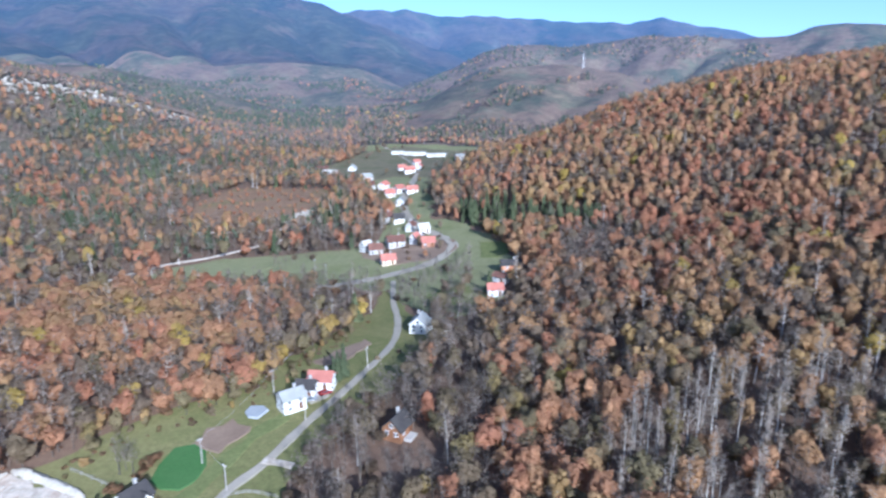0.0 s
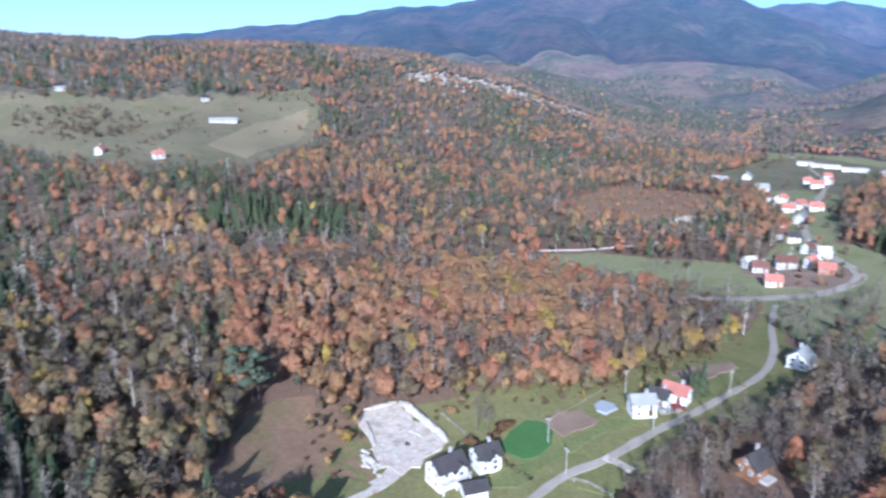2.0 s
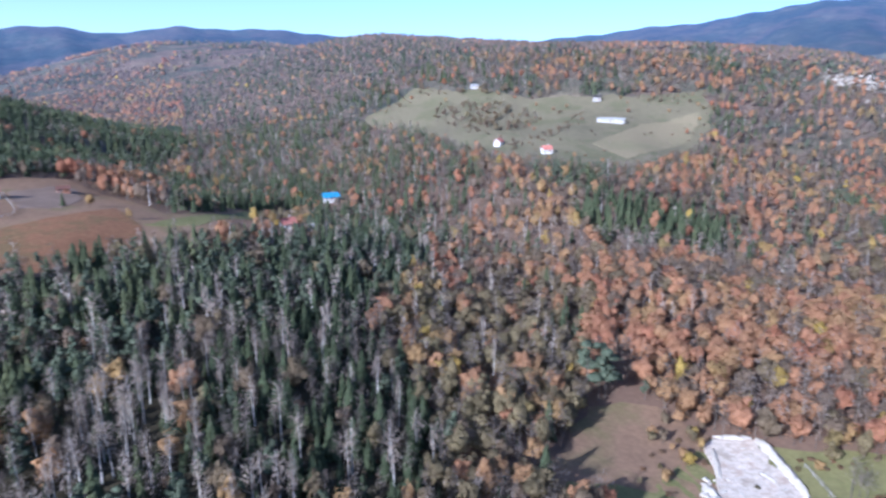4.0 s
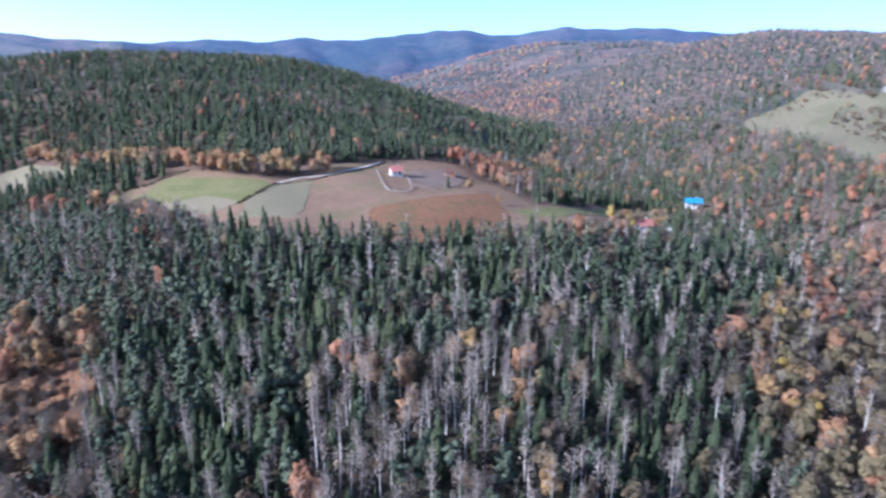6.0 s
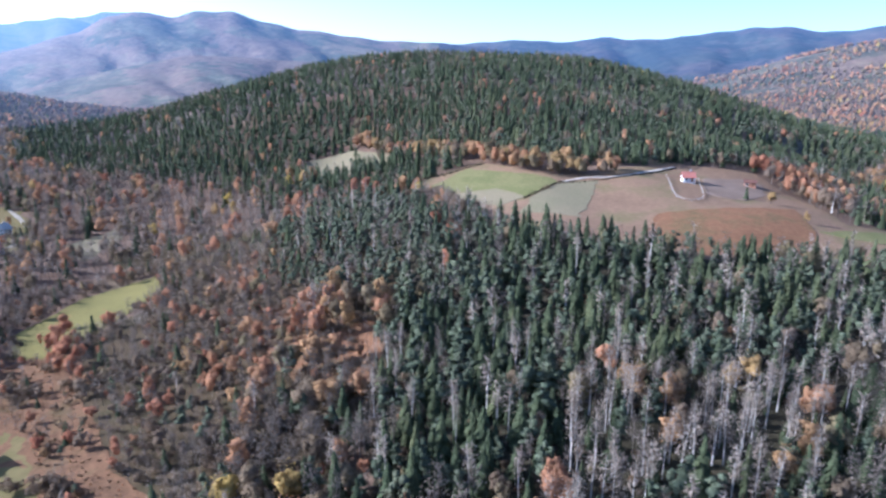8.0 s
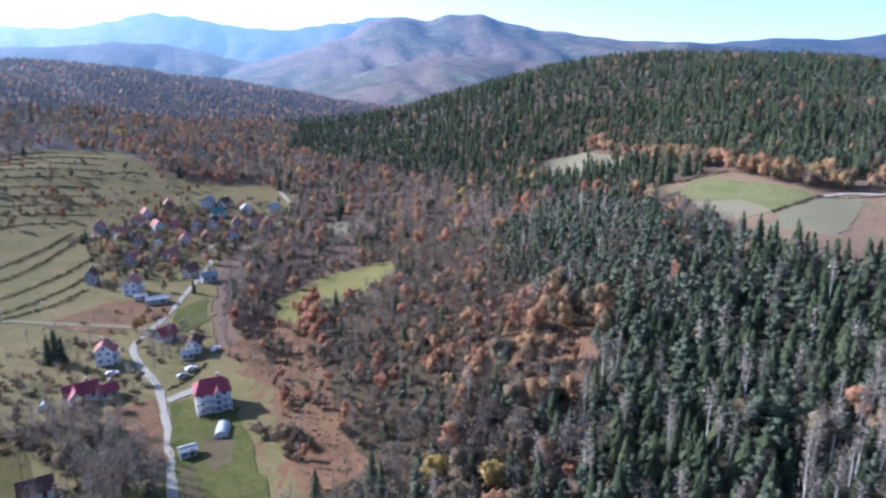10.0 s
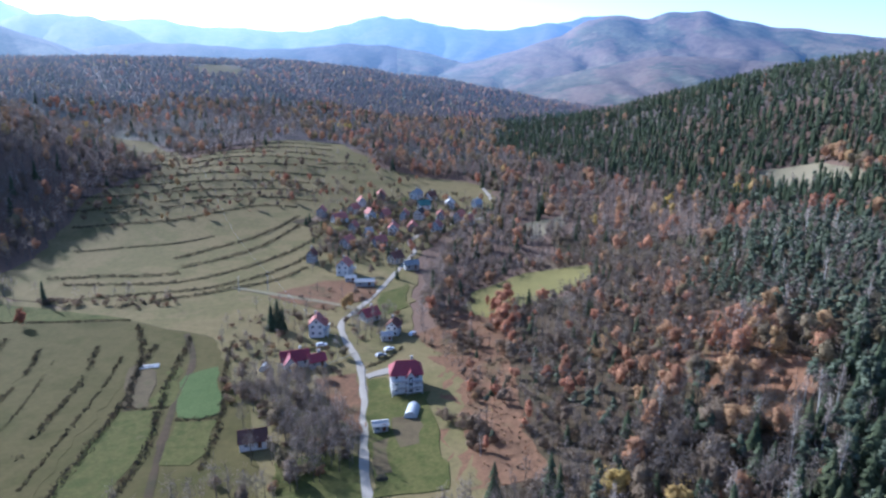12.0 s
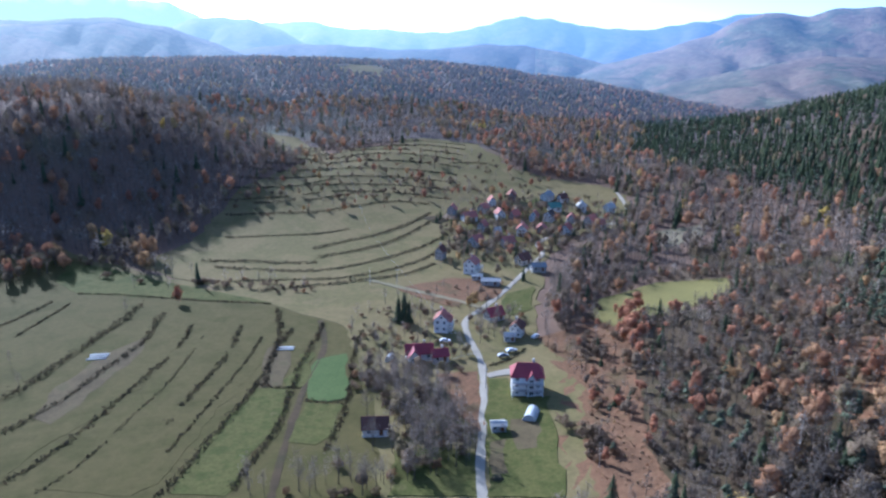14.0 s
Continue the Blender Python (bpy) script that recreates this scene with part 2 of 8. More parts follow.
M["green_crop"] = surface("green_crop", [(0.3, (0.075, 0.105, 0.034)), (0.7, (0.1, 0.128, 0.045))], W1, bump=0.05, scales=(0.08, 1.2), amount=0.6)
M["brushland"] = surface("brushland_floor", [(0.35, (0.06, 0.046, 0.027)), (0.5, (0.085, 0.06, 0.035)), (0.65, (0.06, 0.052, 0.027))], W1, bump=0.3, scales=(0.04, 0.6))
M["dark_soil"] = surface("dark_soil", [(0.3, (0.085, 0.064, 0.036)), (0.55, (0.12, 0.092, 0.05)), (0.75, (0.09, 0.08, 0.036))], W1, bump=0.15, scales=(0.15, 1.2))
M["pasture"] = surface("hill_pasture", [(0.3, (0.14, 0.125, 0.08)), (0.5, (0.17, 0.148, 0.095)), (0.62, (0.13, 0.125, 0.072)), (0.8, (0.19, 0.15, 0.095))], W1, bump=0.1, scales=(0.025, 0.3))
M["meadow"] = surface("valley_meadow", [(0.3, (0.128, 0.108, 0.044)), (0.45, (0.185, 0.142, 0.066)), (0.58, (0.142, 0.12, 0.05)), (0.75, (0.215, 0.155, 0.082))], W1, bump=0.1, scales=(0.028, 0.5), amount=0.6)
M["pale_meadow"] = surface("pale_meadow", [(0.3, (0.18, 0.19, 0.095)), (0.5, (0.22, 0.215, 0.115)), (0.65, (0.175, 0.18, 0.085)), (0.8, (0.25, 0.22, 0.14))], W1, bump=0.1, scales=(0.03, 0.5))
M["bracken"] = surface("bracken", [(0.35, (0.14, 0.08, 0.046)), (0.5, (0.19, 0.105, 0.06)), (0.62, (0.13, 0.086, 0.046)), (0.75, (0.11, 0.085, 0.042))], W1, bump=0.5, scales=(0.07, 0.8), amount=1.0)
M["hayfield"] = surface("hay_stubble", [(0.3, (0.16, 0.142, 0.05)), (0.6, (0.2, 0.168, 0.06)), (0.8, (0.17, 0.158, 0.05))], W1, bump=0.08, scales=(0.03, 0.8))
M["fallow"] = surface("fallow", [(0.3, (0.185, 0.12, 0.078)), (0.5, (0.24, 0.155, 0.10)), (0.65, (0.18, 0.145, 0.075)), (0.8, (0.25, 0.19, 0.11))], W1, bump=0.3, scales=(0.03, 0.6), amount=0.7)
# needle brown, with the stand's shade put into the colour too
M["shaded_needles"] = surface("shaded_needle_floor", [(0.3, (0.04, 0.036, 0.024)), (0.7, (0.065, 0.055, 0.035))], W1, bump=0.3, scales=(0.05, 0.8))
M["soil"] = surface("soil", [(0.3, (0.19, 0.135, 0.10)), (0.7, (0.27, 0.195, 0.145))], W1, bump=0.15, scales=(0.08, 1.2))
M["hedge_soil"] = surface("hedge_bank", [(0.3, (0.05, 0.045, 0.03)), (0.7, (0.09, 0.075, 0.045))], W1, bump=0.3, scales=(0.1, 1.0))
M["road"] = surface("road_surface", [(0.3, (0.29, 0.255, 0.205)), (0.7, (0.36, 0.32, 0.265))], W1, bump=0.02, scales=(0.15, 2.0), amount=0.35)
M["gravel"] = surface("pale_gravel", [(0.35, (0.38, 0.32, 0.26)), (0.5, (0.56, 0.49, 0.42)), (0.65, (0.43, 0.34, 0.27))], W1, bump=0.4, scales=(0.22, 0.9), amount=0.8)
M["rock"] = surface("pale_rock", [(0.3, (0.36, 0.32, 0.27)), (0.7, (0.50, 0.46, 0.40))], W1, bump=0.5, scales=(0.1, 0.8))
LEAVES = {  # colour by tint, share of light let through
    "russet": ([(0.0, (0.32, 0.13, 0.076)), (0.25, (0.40, 0.19, 0.112)), (0.5, (0.405, 0.228, 0.125)), (0.7, (0.39, 0.248, 0.122)), (0.85, (0.376, 0.254, 0.105)), (1.0, (0.454, 0.323, 0.087))], 0.3),
    "mixed": ([(0.0, (0.184, 0.137, 0.104)), (0.4, (0.201, 0.148, 0.100)), (0.7, (0.201, 0.160, 0.092)), (0.9, (0.257, 0.209, 0.112)), (1.0, (0.297, 0.224, 0.097))], 0.3),
    "twig": ([(0.0, (0.19, 0.157, 0.13)), (0.5, (0.26, 0.215, 0.178)), (0.7, (0.33, 0.27, 0.225)), (0.85, (0.385, 0.315, 0.25)), (1.0, (0.44, 0.365, 0.295))], 0.26),
    "spruce": ([(0.0, (0.058, 0.074, 0.042)), (0.5, (0.08, 0.096, 0.052)), (1.0, (0.112, 0.122, 0.062))], 0.14),
    "pine": ([(0.0, (0.085, 0.106, 0.07)), (1.0, (0.135, 0.145, 0.092))], 0.08),
}
GAPS = {"russet": 0.36, "mixed": 0.38, "twig": 0.45, "spruce": 0.1, "pine": 0.25}
for _k, (_stops, _th) in LEAVES.items():
    M[_k] = foliage(_k + "_leaves", _stops, _th, gaps=GAPS[_k])
    if _k == "twig":  # far twigs darkened, to offset the haze painted on as emission
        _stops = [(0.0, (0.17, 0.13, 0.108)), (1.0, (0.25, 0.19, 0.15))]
    M["far_" + _k] = foliage("far_" + _k + "_leaves", _stops, _th, 0.06, add_haze=True, gaps=0.0)
M["bush"] = foliage("bush_twigs", [(0.0, (0.165, 0.128, 0.094)), (0.5, (0.205, 0.148, 0.1)), (0.8, (0.27, 0.158, 0.09)), (1.0, (0.195, 0.17, 0.088))], 0.5, gaps=0.5)
M["far_bush"] = M["far_mixed"]
M["bark"] = surface("bark", [(0.3, (0.10, 0.085, 0.07)), (0.7, (0.16, 0.14, 0.12))], W1, scales=(0.5, 6))
M["birch_bark"] = surface("birch_bark", [(0.35, (0.50, 0.47, 0.425)), (0.7, (0.64, 0.605, 0.55))], [(0.3, (0.45, 0.45, 0.45)), (0.5, (1, 1, 1))], scales=(0.5, 5), stretch=(0, 1, 1))


def hazed_hill(name, stops, patches, scales):
    """Far slopes: woods, pastures and scree in patches, with a coarse relief and haze painted as emission."""
    m, n, b = mat_new(name)
    c = ramp(n, stops, noise_fac(n, scales[0], 8, 0.68))
    c = mix_rgb(n, "MIX", 0.5, c, ramp(n, patches, noise_fac(n, scales[1], 7, 0.7, (1.0, 1.0, 0.45))))
    f2 = noise_fac(n, scales[2], 6, 0.75)
    c = mix_rgb(n, "MULTIPLY", 0.85, c, ramp(n, [(0.3, (0.55, 0.56, 0.6)), (0.7, (1.35, 1.32, 1.25))], f2))
    n.links.new(c, b.inputs["Base Color"])
    b.inputs["Roughness"].default_value, b.inputs["Specular IOR Level"].default_value = 1.0, 0.1
    bp = n.nodes.new("ShaderNodeBump")
    bp.inputs["Strength"].default_value, bp.inputs["Distance"].default_value = 0.8, 9.0
    n.links.new(f2, bp.inputs["Height"])
    n.links.new(bp.outputs[0], b.inputs["Normal"])
    n.links.new(painted_haze(n, b.outputs[0]), n.nodes["Material Output"].inputs[0])
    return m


M["hills"] = hazed_hill("far_woods", [(0.34, (0.14, 0.105, 0.09)), (0.48, (0.19, 0.13, 0.10)), (0.53, (0.06, 0.085, 0.06)), (0.6, (0.07, 0.085, 0.06)), (0.64, (0.20, 0.165, 0.11))],
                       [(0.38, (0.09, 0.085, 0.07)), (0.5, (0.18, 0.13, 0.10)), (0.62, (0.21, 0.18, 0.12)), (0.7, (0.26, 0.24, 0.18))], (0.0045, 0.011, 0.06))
# darkest stops bluish: distance haze put into the base colour as well
M["mountains"] = hazed_hill("far_mountains", [(0.36, (0.04, 0.045, 0.055)), (0.46, (0.10, 0.075, 0.068)), (0.52, (0.03, 0.045, 0.042)), (0.6, (0.04, 0.055, 0.045)), (0.66, (0.13, 0.105, 0.085))],
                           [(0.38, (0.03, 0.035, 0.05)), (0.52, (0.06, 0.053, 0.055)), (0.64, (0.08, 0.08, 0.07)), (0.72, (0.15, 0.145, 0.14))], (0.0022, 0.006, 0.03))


# ---- building helpers ----
def part(name, bm, material, parent=None, label=""):
    me = bpy.data.meshes.new(name)
    bm.to_mesh(me)
    bm.free()
    for mm in material if isinstance(material, (list, tuple)) else [material]:
        me.materials.append(mm)
    ob = new(name, me)
    ob.parent = parent
    return tagged(ob, label)


def soup(name, verts, tris, mats, index=None, tint=None, normals=None):
    """One triangle mesh from arrays."""
    me = bpy.data.meshes.new(name)
    me.vertices.add(len(verts))
    me.vertices.foreach_set("co", np.ascontiguousarray(verts, np.float32).ravel())
    me.loops.add(len(tris) * 3)
    me.loops.foreach_set("vertex_index", np.ascontiguousarray(tris, np.int32).ravel())
    me.polygons.add(len(tris))
    me.polygons.foreach_set("loop_start", np.arange(0, len(tris) * 3, 3, dtype=np.int32))
    for mm in mats:
        me.materials.append(mm)
    if index is not None:
        me.polygons.foreach_set("material_index", np.ascontiguousarray(index, np.int32))
    if tint is not None:
        me.attributes.new("tint", "FLOAT", "POINT").data.foreach_set("value", np.ascontiguousarray(tint, np.float32))
    me.update(calc_edges=True)
    if normals is not None:
        me.attributes.new("custom_normal", "FLOAT_VECTOR", "POINT").data.foreach_set("vector", np.ascontiguousarray(normals, np.float32).ravel())
    return me


def inside(x, y, poly):
    """Which points lie in a polygon of the plan."""
    res = np.zeros(np.shape(x), bool)
    for (x0, y0), (x1, y1) in zip(poly, poly[1:] + poly[:1]):
        cross = (y0 > y) != (y1 > y)
        res ^= cross & (x < (x1 - x0) * (y - y0) / (y1 - y0 + 1e-9) + x0)
    return res


def ragged(poly, step, amp, rng):
    """The outline resampled, with small uneven bends."""
    out = []
    for (x0, y0), (x1, y1) in zip(poly, poly[1:] + poly[:1]):
        k = max(1, int(math.hypot(x1 - x0, y1 - y0) / step))
        for i in range(k):
            j = amp if i else amp * 0.3
            out.append((x0 + (x1 - x0) * i / k + rng.normal(0, j), y0 + (y1 - y0) * i / k + rng.normal(0, j)))
    return out


def sheet(name, poly, material, lift=0.25, step=5.0, amp=0.5, seed=1, label="", category="field", kind="structure"):
    """A field that lies on the land: a skin with its own thickness."""
    rng = np.random.default_rng(seed)
    edge = ragged(list(poly), step, amp, rng)
    xs, ys = np.array([p[0] for p in edge]), np.array([p[1] for p in edge])
    gx, gy = np.meshgrid(np.arange(xs.min(), xs.max(), step), np.arange(ys.min(), ys.max(), step))
    gx, gy = gx.ravel() + rng.uniform(-1, 1, gx.size), gy.ravel() + rng.uniform(-1, 1, gy.size)
    ok = inside(gx, gy, edge)
    pts = [Vector(p) for p in edge] + [Vector((a, b)) for a, b in zip(gx[ok], gy[ok])]
    n = len(edge)
    v, _, f, *_ = delaunay_2d_cdt(pts, [(i, (i + 1) % n) for i in range(n)], [list(range(n))], 1, 1e-4)
    bm = bmesh.new()
    z = ground_z(np.array([p.x for p in v]), np.array([p.y for p in v])) + lift
    bv = [bm.verts.new((p.x, p.y, h)) for p, h in zip(v, z)]
    for t in f:
        try:
            bm.faces.new([bv[i] for i in t])
        except ValueError:
            pass
    bmesh.ops.recalc_face_normals(bm, faces=bm.faces)
    if bm.faces and sum(q.normal.z for q in bm.faces) < 0:
        bmesh.ops.reverse_faces(bm, faces=bm.faces)
    rim = [e for e in bm.edges if e.is_boundary]
    low = bmesh.ops.extrude_edge_only(bm, edges=rim)["geom"]
    mid = Vector((xs.mean(), ys.mean(), 0))
    for g in low:
        if isinstance(g, bmesh.types.BMVert):
            away = Vector((g.co.x, g.co.y, 0)) - mid
            g.co += away.normalized() * 0.7
            g.co.z = float(ground_z(g.co.x, g.co.y)) - 0.25
    return tagged(part(name, bm, material, None, label), "", category, "", kind)


def smooth_line(pts, step=4.0):
    """A rounded line through the points (Catmull-Rom)."""
    p = [np.array(q, float) for q in pts]
    p = [2 * p[0] - p[1]] + p + [2 * p[-1] - p[-2]]
    out = []
    for i in range(1, len(p) - 2):
        k = max(2, int(np.linalg.norm(p[i + 1] - p[i]) / step))
        for j in range(k):
            t = j / k
            out.append(0.5 * (2 * p[i] + (p[i + 1] - p[i - 1]) * t + (2 * p[i - 1] - 5 * p[i] + 4 * p[i + 1] - p[i + 2]) * t * t
                              + (3 * p[i] - p[i - 1] - 3 * p[i + 1] + p[i + 2]) * t ** 3))
    return np.array(out + [p[-2]])


def ribbon(name, pts, width, material, lift=0.4, label="", category="road", seed=3, rough_edge=0.12, kind="structure"):
    """A road on the land, with uneven edges and a thickness."""
    rng = np.random.default_rng(seed)
    c = smooth_line(pts)
    d = np.gradient(c, axis=0)
    d /= np.linalg.norm(d, axis=1)[:, None] + 1e-9
    nrm = np.stack([-d[:, 1], d[:, 0]], 1)
    bm = bmesh.new()
    rows = []
    for i in range(len(c)):
        w = width / 2 * (1 + rng.normal(0, rough_edge))
        zc = float(ground_z(c[i, 0], c[i, 1]))
        row = []
        for s, dz in ((-1.0, -0.6), (-0.96, 0.0), (0, 0.06), (0.96, 0.0), (1.0, -0.6)):
            q = c[i] + nrm[i] * w * s
            row.append(bm.verts.new((q[0], q[1], max(zc, float(ground_z(q[0], q[1]))) + lift + dz)))
        rows.append(row)
    for a, b in zip(rows, rows[1:]):
        for k in range(4):
            bm.faces.new((a[k], b[k], b[k + 1], a[k + 1]))
    bmesh.ops.recalc_face_normals(bm, faces=bm.faces)
    if sum(q.normal.z for q in bm.faces) < 0:
        bmesh.ops.reverse_faces(bm, faces=bm.faces)
    return tagged(part(name, bm, material, None, label), "", category, "", kind)


# ---- the ground: one sheet to the horizon ----
BEARING = np.radians(np.r_[np.arange(-42, 208, 0.4), np.arange(208, 318.1, 3.67)])
RING = np.r_[0, np.geomspace(24, 5300, 205)]
GB, GD = np.meshgrid(BEARING, RING)
GX, GY = -np.sin(GB) * GD, np.cos(GB) * GD
GZ = terrain(GX, GY)
GZ[:, -1] = GZ[:, 0]


def ground_z(x, y):
    """The height of the ground sheet itself."""
    x, y = np.asarray(x, float), np.asarray(y, float)
    b, d = (np.arctan2(-x, y) - BEARING[0]) % (2 * math.pi) + BEARING[0], np.hypot(x, y)
    i = np.clip(np.searchsorted(BEARING, b) - 1, 0, len(BEARING) - 2)
    j = np.clip(np.searchsorted(RING, d) - 1, 0, len(RING) - 2)
    u = np.clip((b - BEARING[i]) / (BEARING[i + 1] - BEARING[i]), 0, 1)
    v = (d - RING[j]) / (RING[j + 1] - RING[j])
    a, b, c, d = GZ[j, i], GZ[j, i + 1], GZ[j + 1, i], GZ[j + 1, i + 1]
    return np.where(u + v < 1, a + u * (b - a) + v * (c - a), d + (1 - u) * (c - d) + (1 - v) * (b - d))


_idx = np.arange(GX.size).reshape(GX.shape)
_a, _b, _c, _d = _idx[:-1, :-1].ravel(), _idx[:-1, 1:].ravel(), _idx[1:, :-1].ravel(), _idx[1:, 1:].ravel()
_tri = np.concatenate([np.stack([_a, _c, _b], 1), np.stack([_b, _c, _d], 1)])
_v = np.stack([GX.ravel(), GY.ravel(), GZ.ravel()], 1)
_r = GD.ravel()[_tri].mean(1)
_bear = np.degrees(GB.ravel()[_tri].mean(1))
# beyond 640 m the ground takes materials with haze painted as emission
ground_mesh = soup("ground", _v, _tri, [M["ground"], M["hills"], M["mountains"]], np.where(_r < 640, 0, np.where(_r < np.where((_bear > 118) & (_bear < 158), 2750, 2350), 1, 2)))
ground_mesh.polygons.foreach_set("use_smooth", np.ones(len(_tri), bool))
tagged(new("ground", ground_mesh), "autumn valley ground with wooded hills and mountains", "ground", "", "structure")


# ---- trees ----
def leaf_tris(c, r, n, size, rng, out=0.8):
    """Leaf clumps on an ellipsoid: one small triangle each, roughly facing outward."""
    d = rng.normal(size=(n, 3))
    d /= np.linalg.norm(d, axis=1)[:, None]
    p = c + d * r * rng.uniform(0.35, 1.1, (n, 1))
    nn = d * out + rng.normal(size=(n, 3)) * 0.3
    nn /= np.linalg.norm(nn, axis=1)[:, None]
    a = np.cross(nn, rng.normal(size=(n, 3)))
    a /= np.linalg.norm(a, axis=1)[:, None] + 1e-9
    b = np.cross(nn, a)
    s = size * rng.uniform(0.6, 1.3, (n, 1))
    return np.stack([p + a * s, p - a * s * 0.5 + b * s * 0.87, p - a * s * 0.5 - b * s * 0.87], 1)


def ico(level):
    bm = bmesh.new()
    bmesh.ops.create_icosphere(bm, subdivisions=level, radius=1.0)
    bm.verts.ensure_lookup_table()
    res = np.array([v.co[:] for v in bm.verts]), np.array([[v.index for v in f.verts] for f in bm.faces])
    bm.free()
    return res


ICO = {0: (np.array([(1, 0, 0), (0, 1, 0), (-1, 0, 0), (0, -1, 0), (0, 0, 1), (0, 0, -1)], float),
           np.array([(0, 1, 4), (1, 2, 4), (2, 3, 4), (3, 0, 4), (1, 0, 5), (2, 1, 5), (3, 2, 5), (0, 3, 5)])), 1: ico(1), 2: ico(2)}


def lump(c, r, level, rng, rough=0.2):
    """An uneven bough of leaves: a dented round body."""
    v, f = ICO[level]
    return c + v * r * (1 + rng.normal(0, rough, (len(v), 1))), f


def spikes(p0, p1, w, rng):
    """Thin branches: a triangle from base to tip."""
    d = p1 - p0
    s = np.cross(d, rng.normal(size=d.shape))
    s /= np.linalg.norm(s, axis=1)[:, None] + 1e-9
    return np.stack([p0 + s * w, p0 - s * w, p1], 1)


def stem(h, r, rng, sides=4, lean=0.02, top=0.25, bend=True):
    """A tapered trunk with a slight bend."""
    out, off = [], rng.normal(0, lean * h, 2)
    ring = lambda z, rr, k: np.array([(math.cos(2 * math.pi * i / sides) * rr + off[0] * k, math.sin(2 * math.pi * i / sides) * rr + off[1] * k, z) for i in range(sides)])
    levels = [ring(-0.04 * h, r * 1.25, 0), ring(h * 0.5, r * 0.7, 0.3), ring(h, r * top, 1)]
    if not bend:
        del levels[1]
    for a, b in zip(levels, levels[1:]):
        for i in range(sides):
            j = (i + 1) % sides
            out += [(a[i], a[j], b[j]), (a[i], b[j], b[i])]
    return np.array(out)


def tree_model(kind, lod, rng):
    """A tree of height 1: loose crown triangles, trunk triangles, bodies [(points, faces)]. lod 0 near, 4 far."""
    body, none = [], np.zeros((0, 3, 3))
    if kind in ("russet", "mixed", "bush"):
        w = rng.uniform(0.23, 0.32) if kind != "bush" else 0.55
        mid, tall = (0.55, 0.43) if kind != "bush" else (0.44, 0.42)
        body.append(lump(np.array([0, 0, mid]), np.array([w * 0.72, w * 0.72, tall * 0.8]) * (0.85, 0.95, 1, 1, 1.25)[lod], (2, 1, 1, 1, 0)[lod], rng, 0.2))
        for k in range((5, 3, 2, 0, 0)[lod]):  # boughs that swell out of the crown
            a, e = rng.uniform(0, 6.28), rng.uniform(-0.5, 0.95)
            side = w * 0.66 * math.sqrt(max(0.1, 1 - e * e * 0.85))
            q = np.array([math.cos(a) * side, math.sin(a) * side, mid + e * tall * 0.8])
            body.append(lump(q, np.array([w * 0.42, w * 0.42, tall * 0.34]) * rng.uniform(0.7, 1.3), 1, rng, 0.32))
        n, size = ((170, 0.032), (64, 0.05), (22, 0.07), (9, 0.09), (3, 0.12))[lod]
        d = rng.normal(size=(n, 3))  # leaf sprays that break the outline
        d /= np.linalg.norm(d, axis=1)[:, None]
        c = np.array([0, 0, mid]) + d * np.array([w, w, tall]) * rng.uniform(0.6, 1.18, (n, 1))
        tri = np.stack([c + rng.normal(0, size * 0.62, (n, 3)) for _ in range(3)], 1)
        p0 = np.stack([np.zeros(6), np.zeros(6), rng.uniform(0.25, 0.45, 6)], 1)
        limbs = spikes(p0, p0 + np.stack([rng.normal(0, w * 0.5, 6), rng.normal(0, w * 0.5, 6), rng.uniform(0.15, 0.35, 6)], 1), 0.008, rng)
        if lod == 0:
            return tri, np.concatenate([stem(0.62, 0.012, rng, 3), limbs]), body
        return tri, stem(0.5, 0.012, rng, 3, bend=False)[: 6 if lod < 4 else 2], body
    if kind in ("bare", "birch"):
        n = (92, 34, 20, 12, 4)[lod]
        t = stem(0.97, (0.011 if kind == "birch" else 0.010) * (1, 1.15, 1.4, 1.5, 1.5)[lod], rng, 4 if lod == 0 else 3, 0.03, 0.12, lod == 0)
        k = n // 4
        z = rng.uniform(0.28 if kind == "bare" else 0.42, 0.93, k)
        a = rng.uniform(0, 6.28, k)
        ln = (1.08 - z) ** 0.8 * (0.36 if kind == "bare" else 0.24) * rng.uniform(0.6, 1.2, k)
        d = np.stack([np.cos(a), np.sin(a), rng.uniform(0.9, 2.0, k)], 1)
        d /= np.linalg.norm(d, axis=1)[:, None]
        p0 = np.stack([0 * z, 0 * z, z], 1)
        p1 = p0 + d * ln[:, None]
        wd = (0.0055, 0.009, 0.014, 0.02, 0.02)[lod]
        limbs = spikes(p0, p1, wd, rng)
        m = n - k
        pick = rng.integers(0, k, m)
        q0 = p0[pick] + (p1 - p0)[pick] * rng.uniform(0.3, 0.95, (m, 1))
        q1 = q0 + (d[pick] * 0.6 + rng.normal(0, 0.45, (m, 3)) + [0, 0, 0.45]) * rng.uniform(0.06, 0.16, (m, 1))
        w = 0.2 if kind == "bare" else 0.105
        if kind == "bare" and lod > 3:  # far off the twigs close up to a soft body
            body.append(lump(np.array([0, 0, 0.6]), np.array([0.17, 0.17, 0.36]), 0, rng, 0.3))
        haze = leaf_tris(np.array([0, 0, 0.66]), np.array([w, w, 0.31]), (np.array([100, 38, 18, 11, 4]) * (1.3 if kind == "birch" else 1)).astype(int)[lod], (0.021, 0.038, 0.052, 0.07, 0.1)[lod], rng, 0.3)
        return np.concatenate([limbs, spikes(q0, q1, wd * 1.1, rng), haze]), t, body
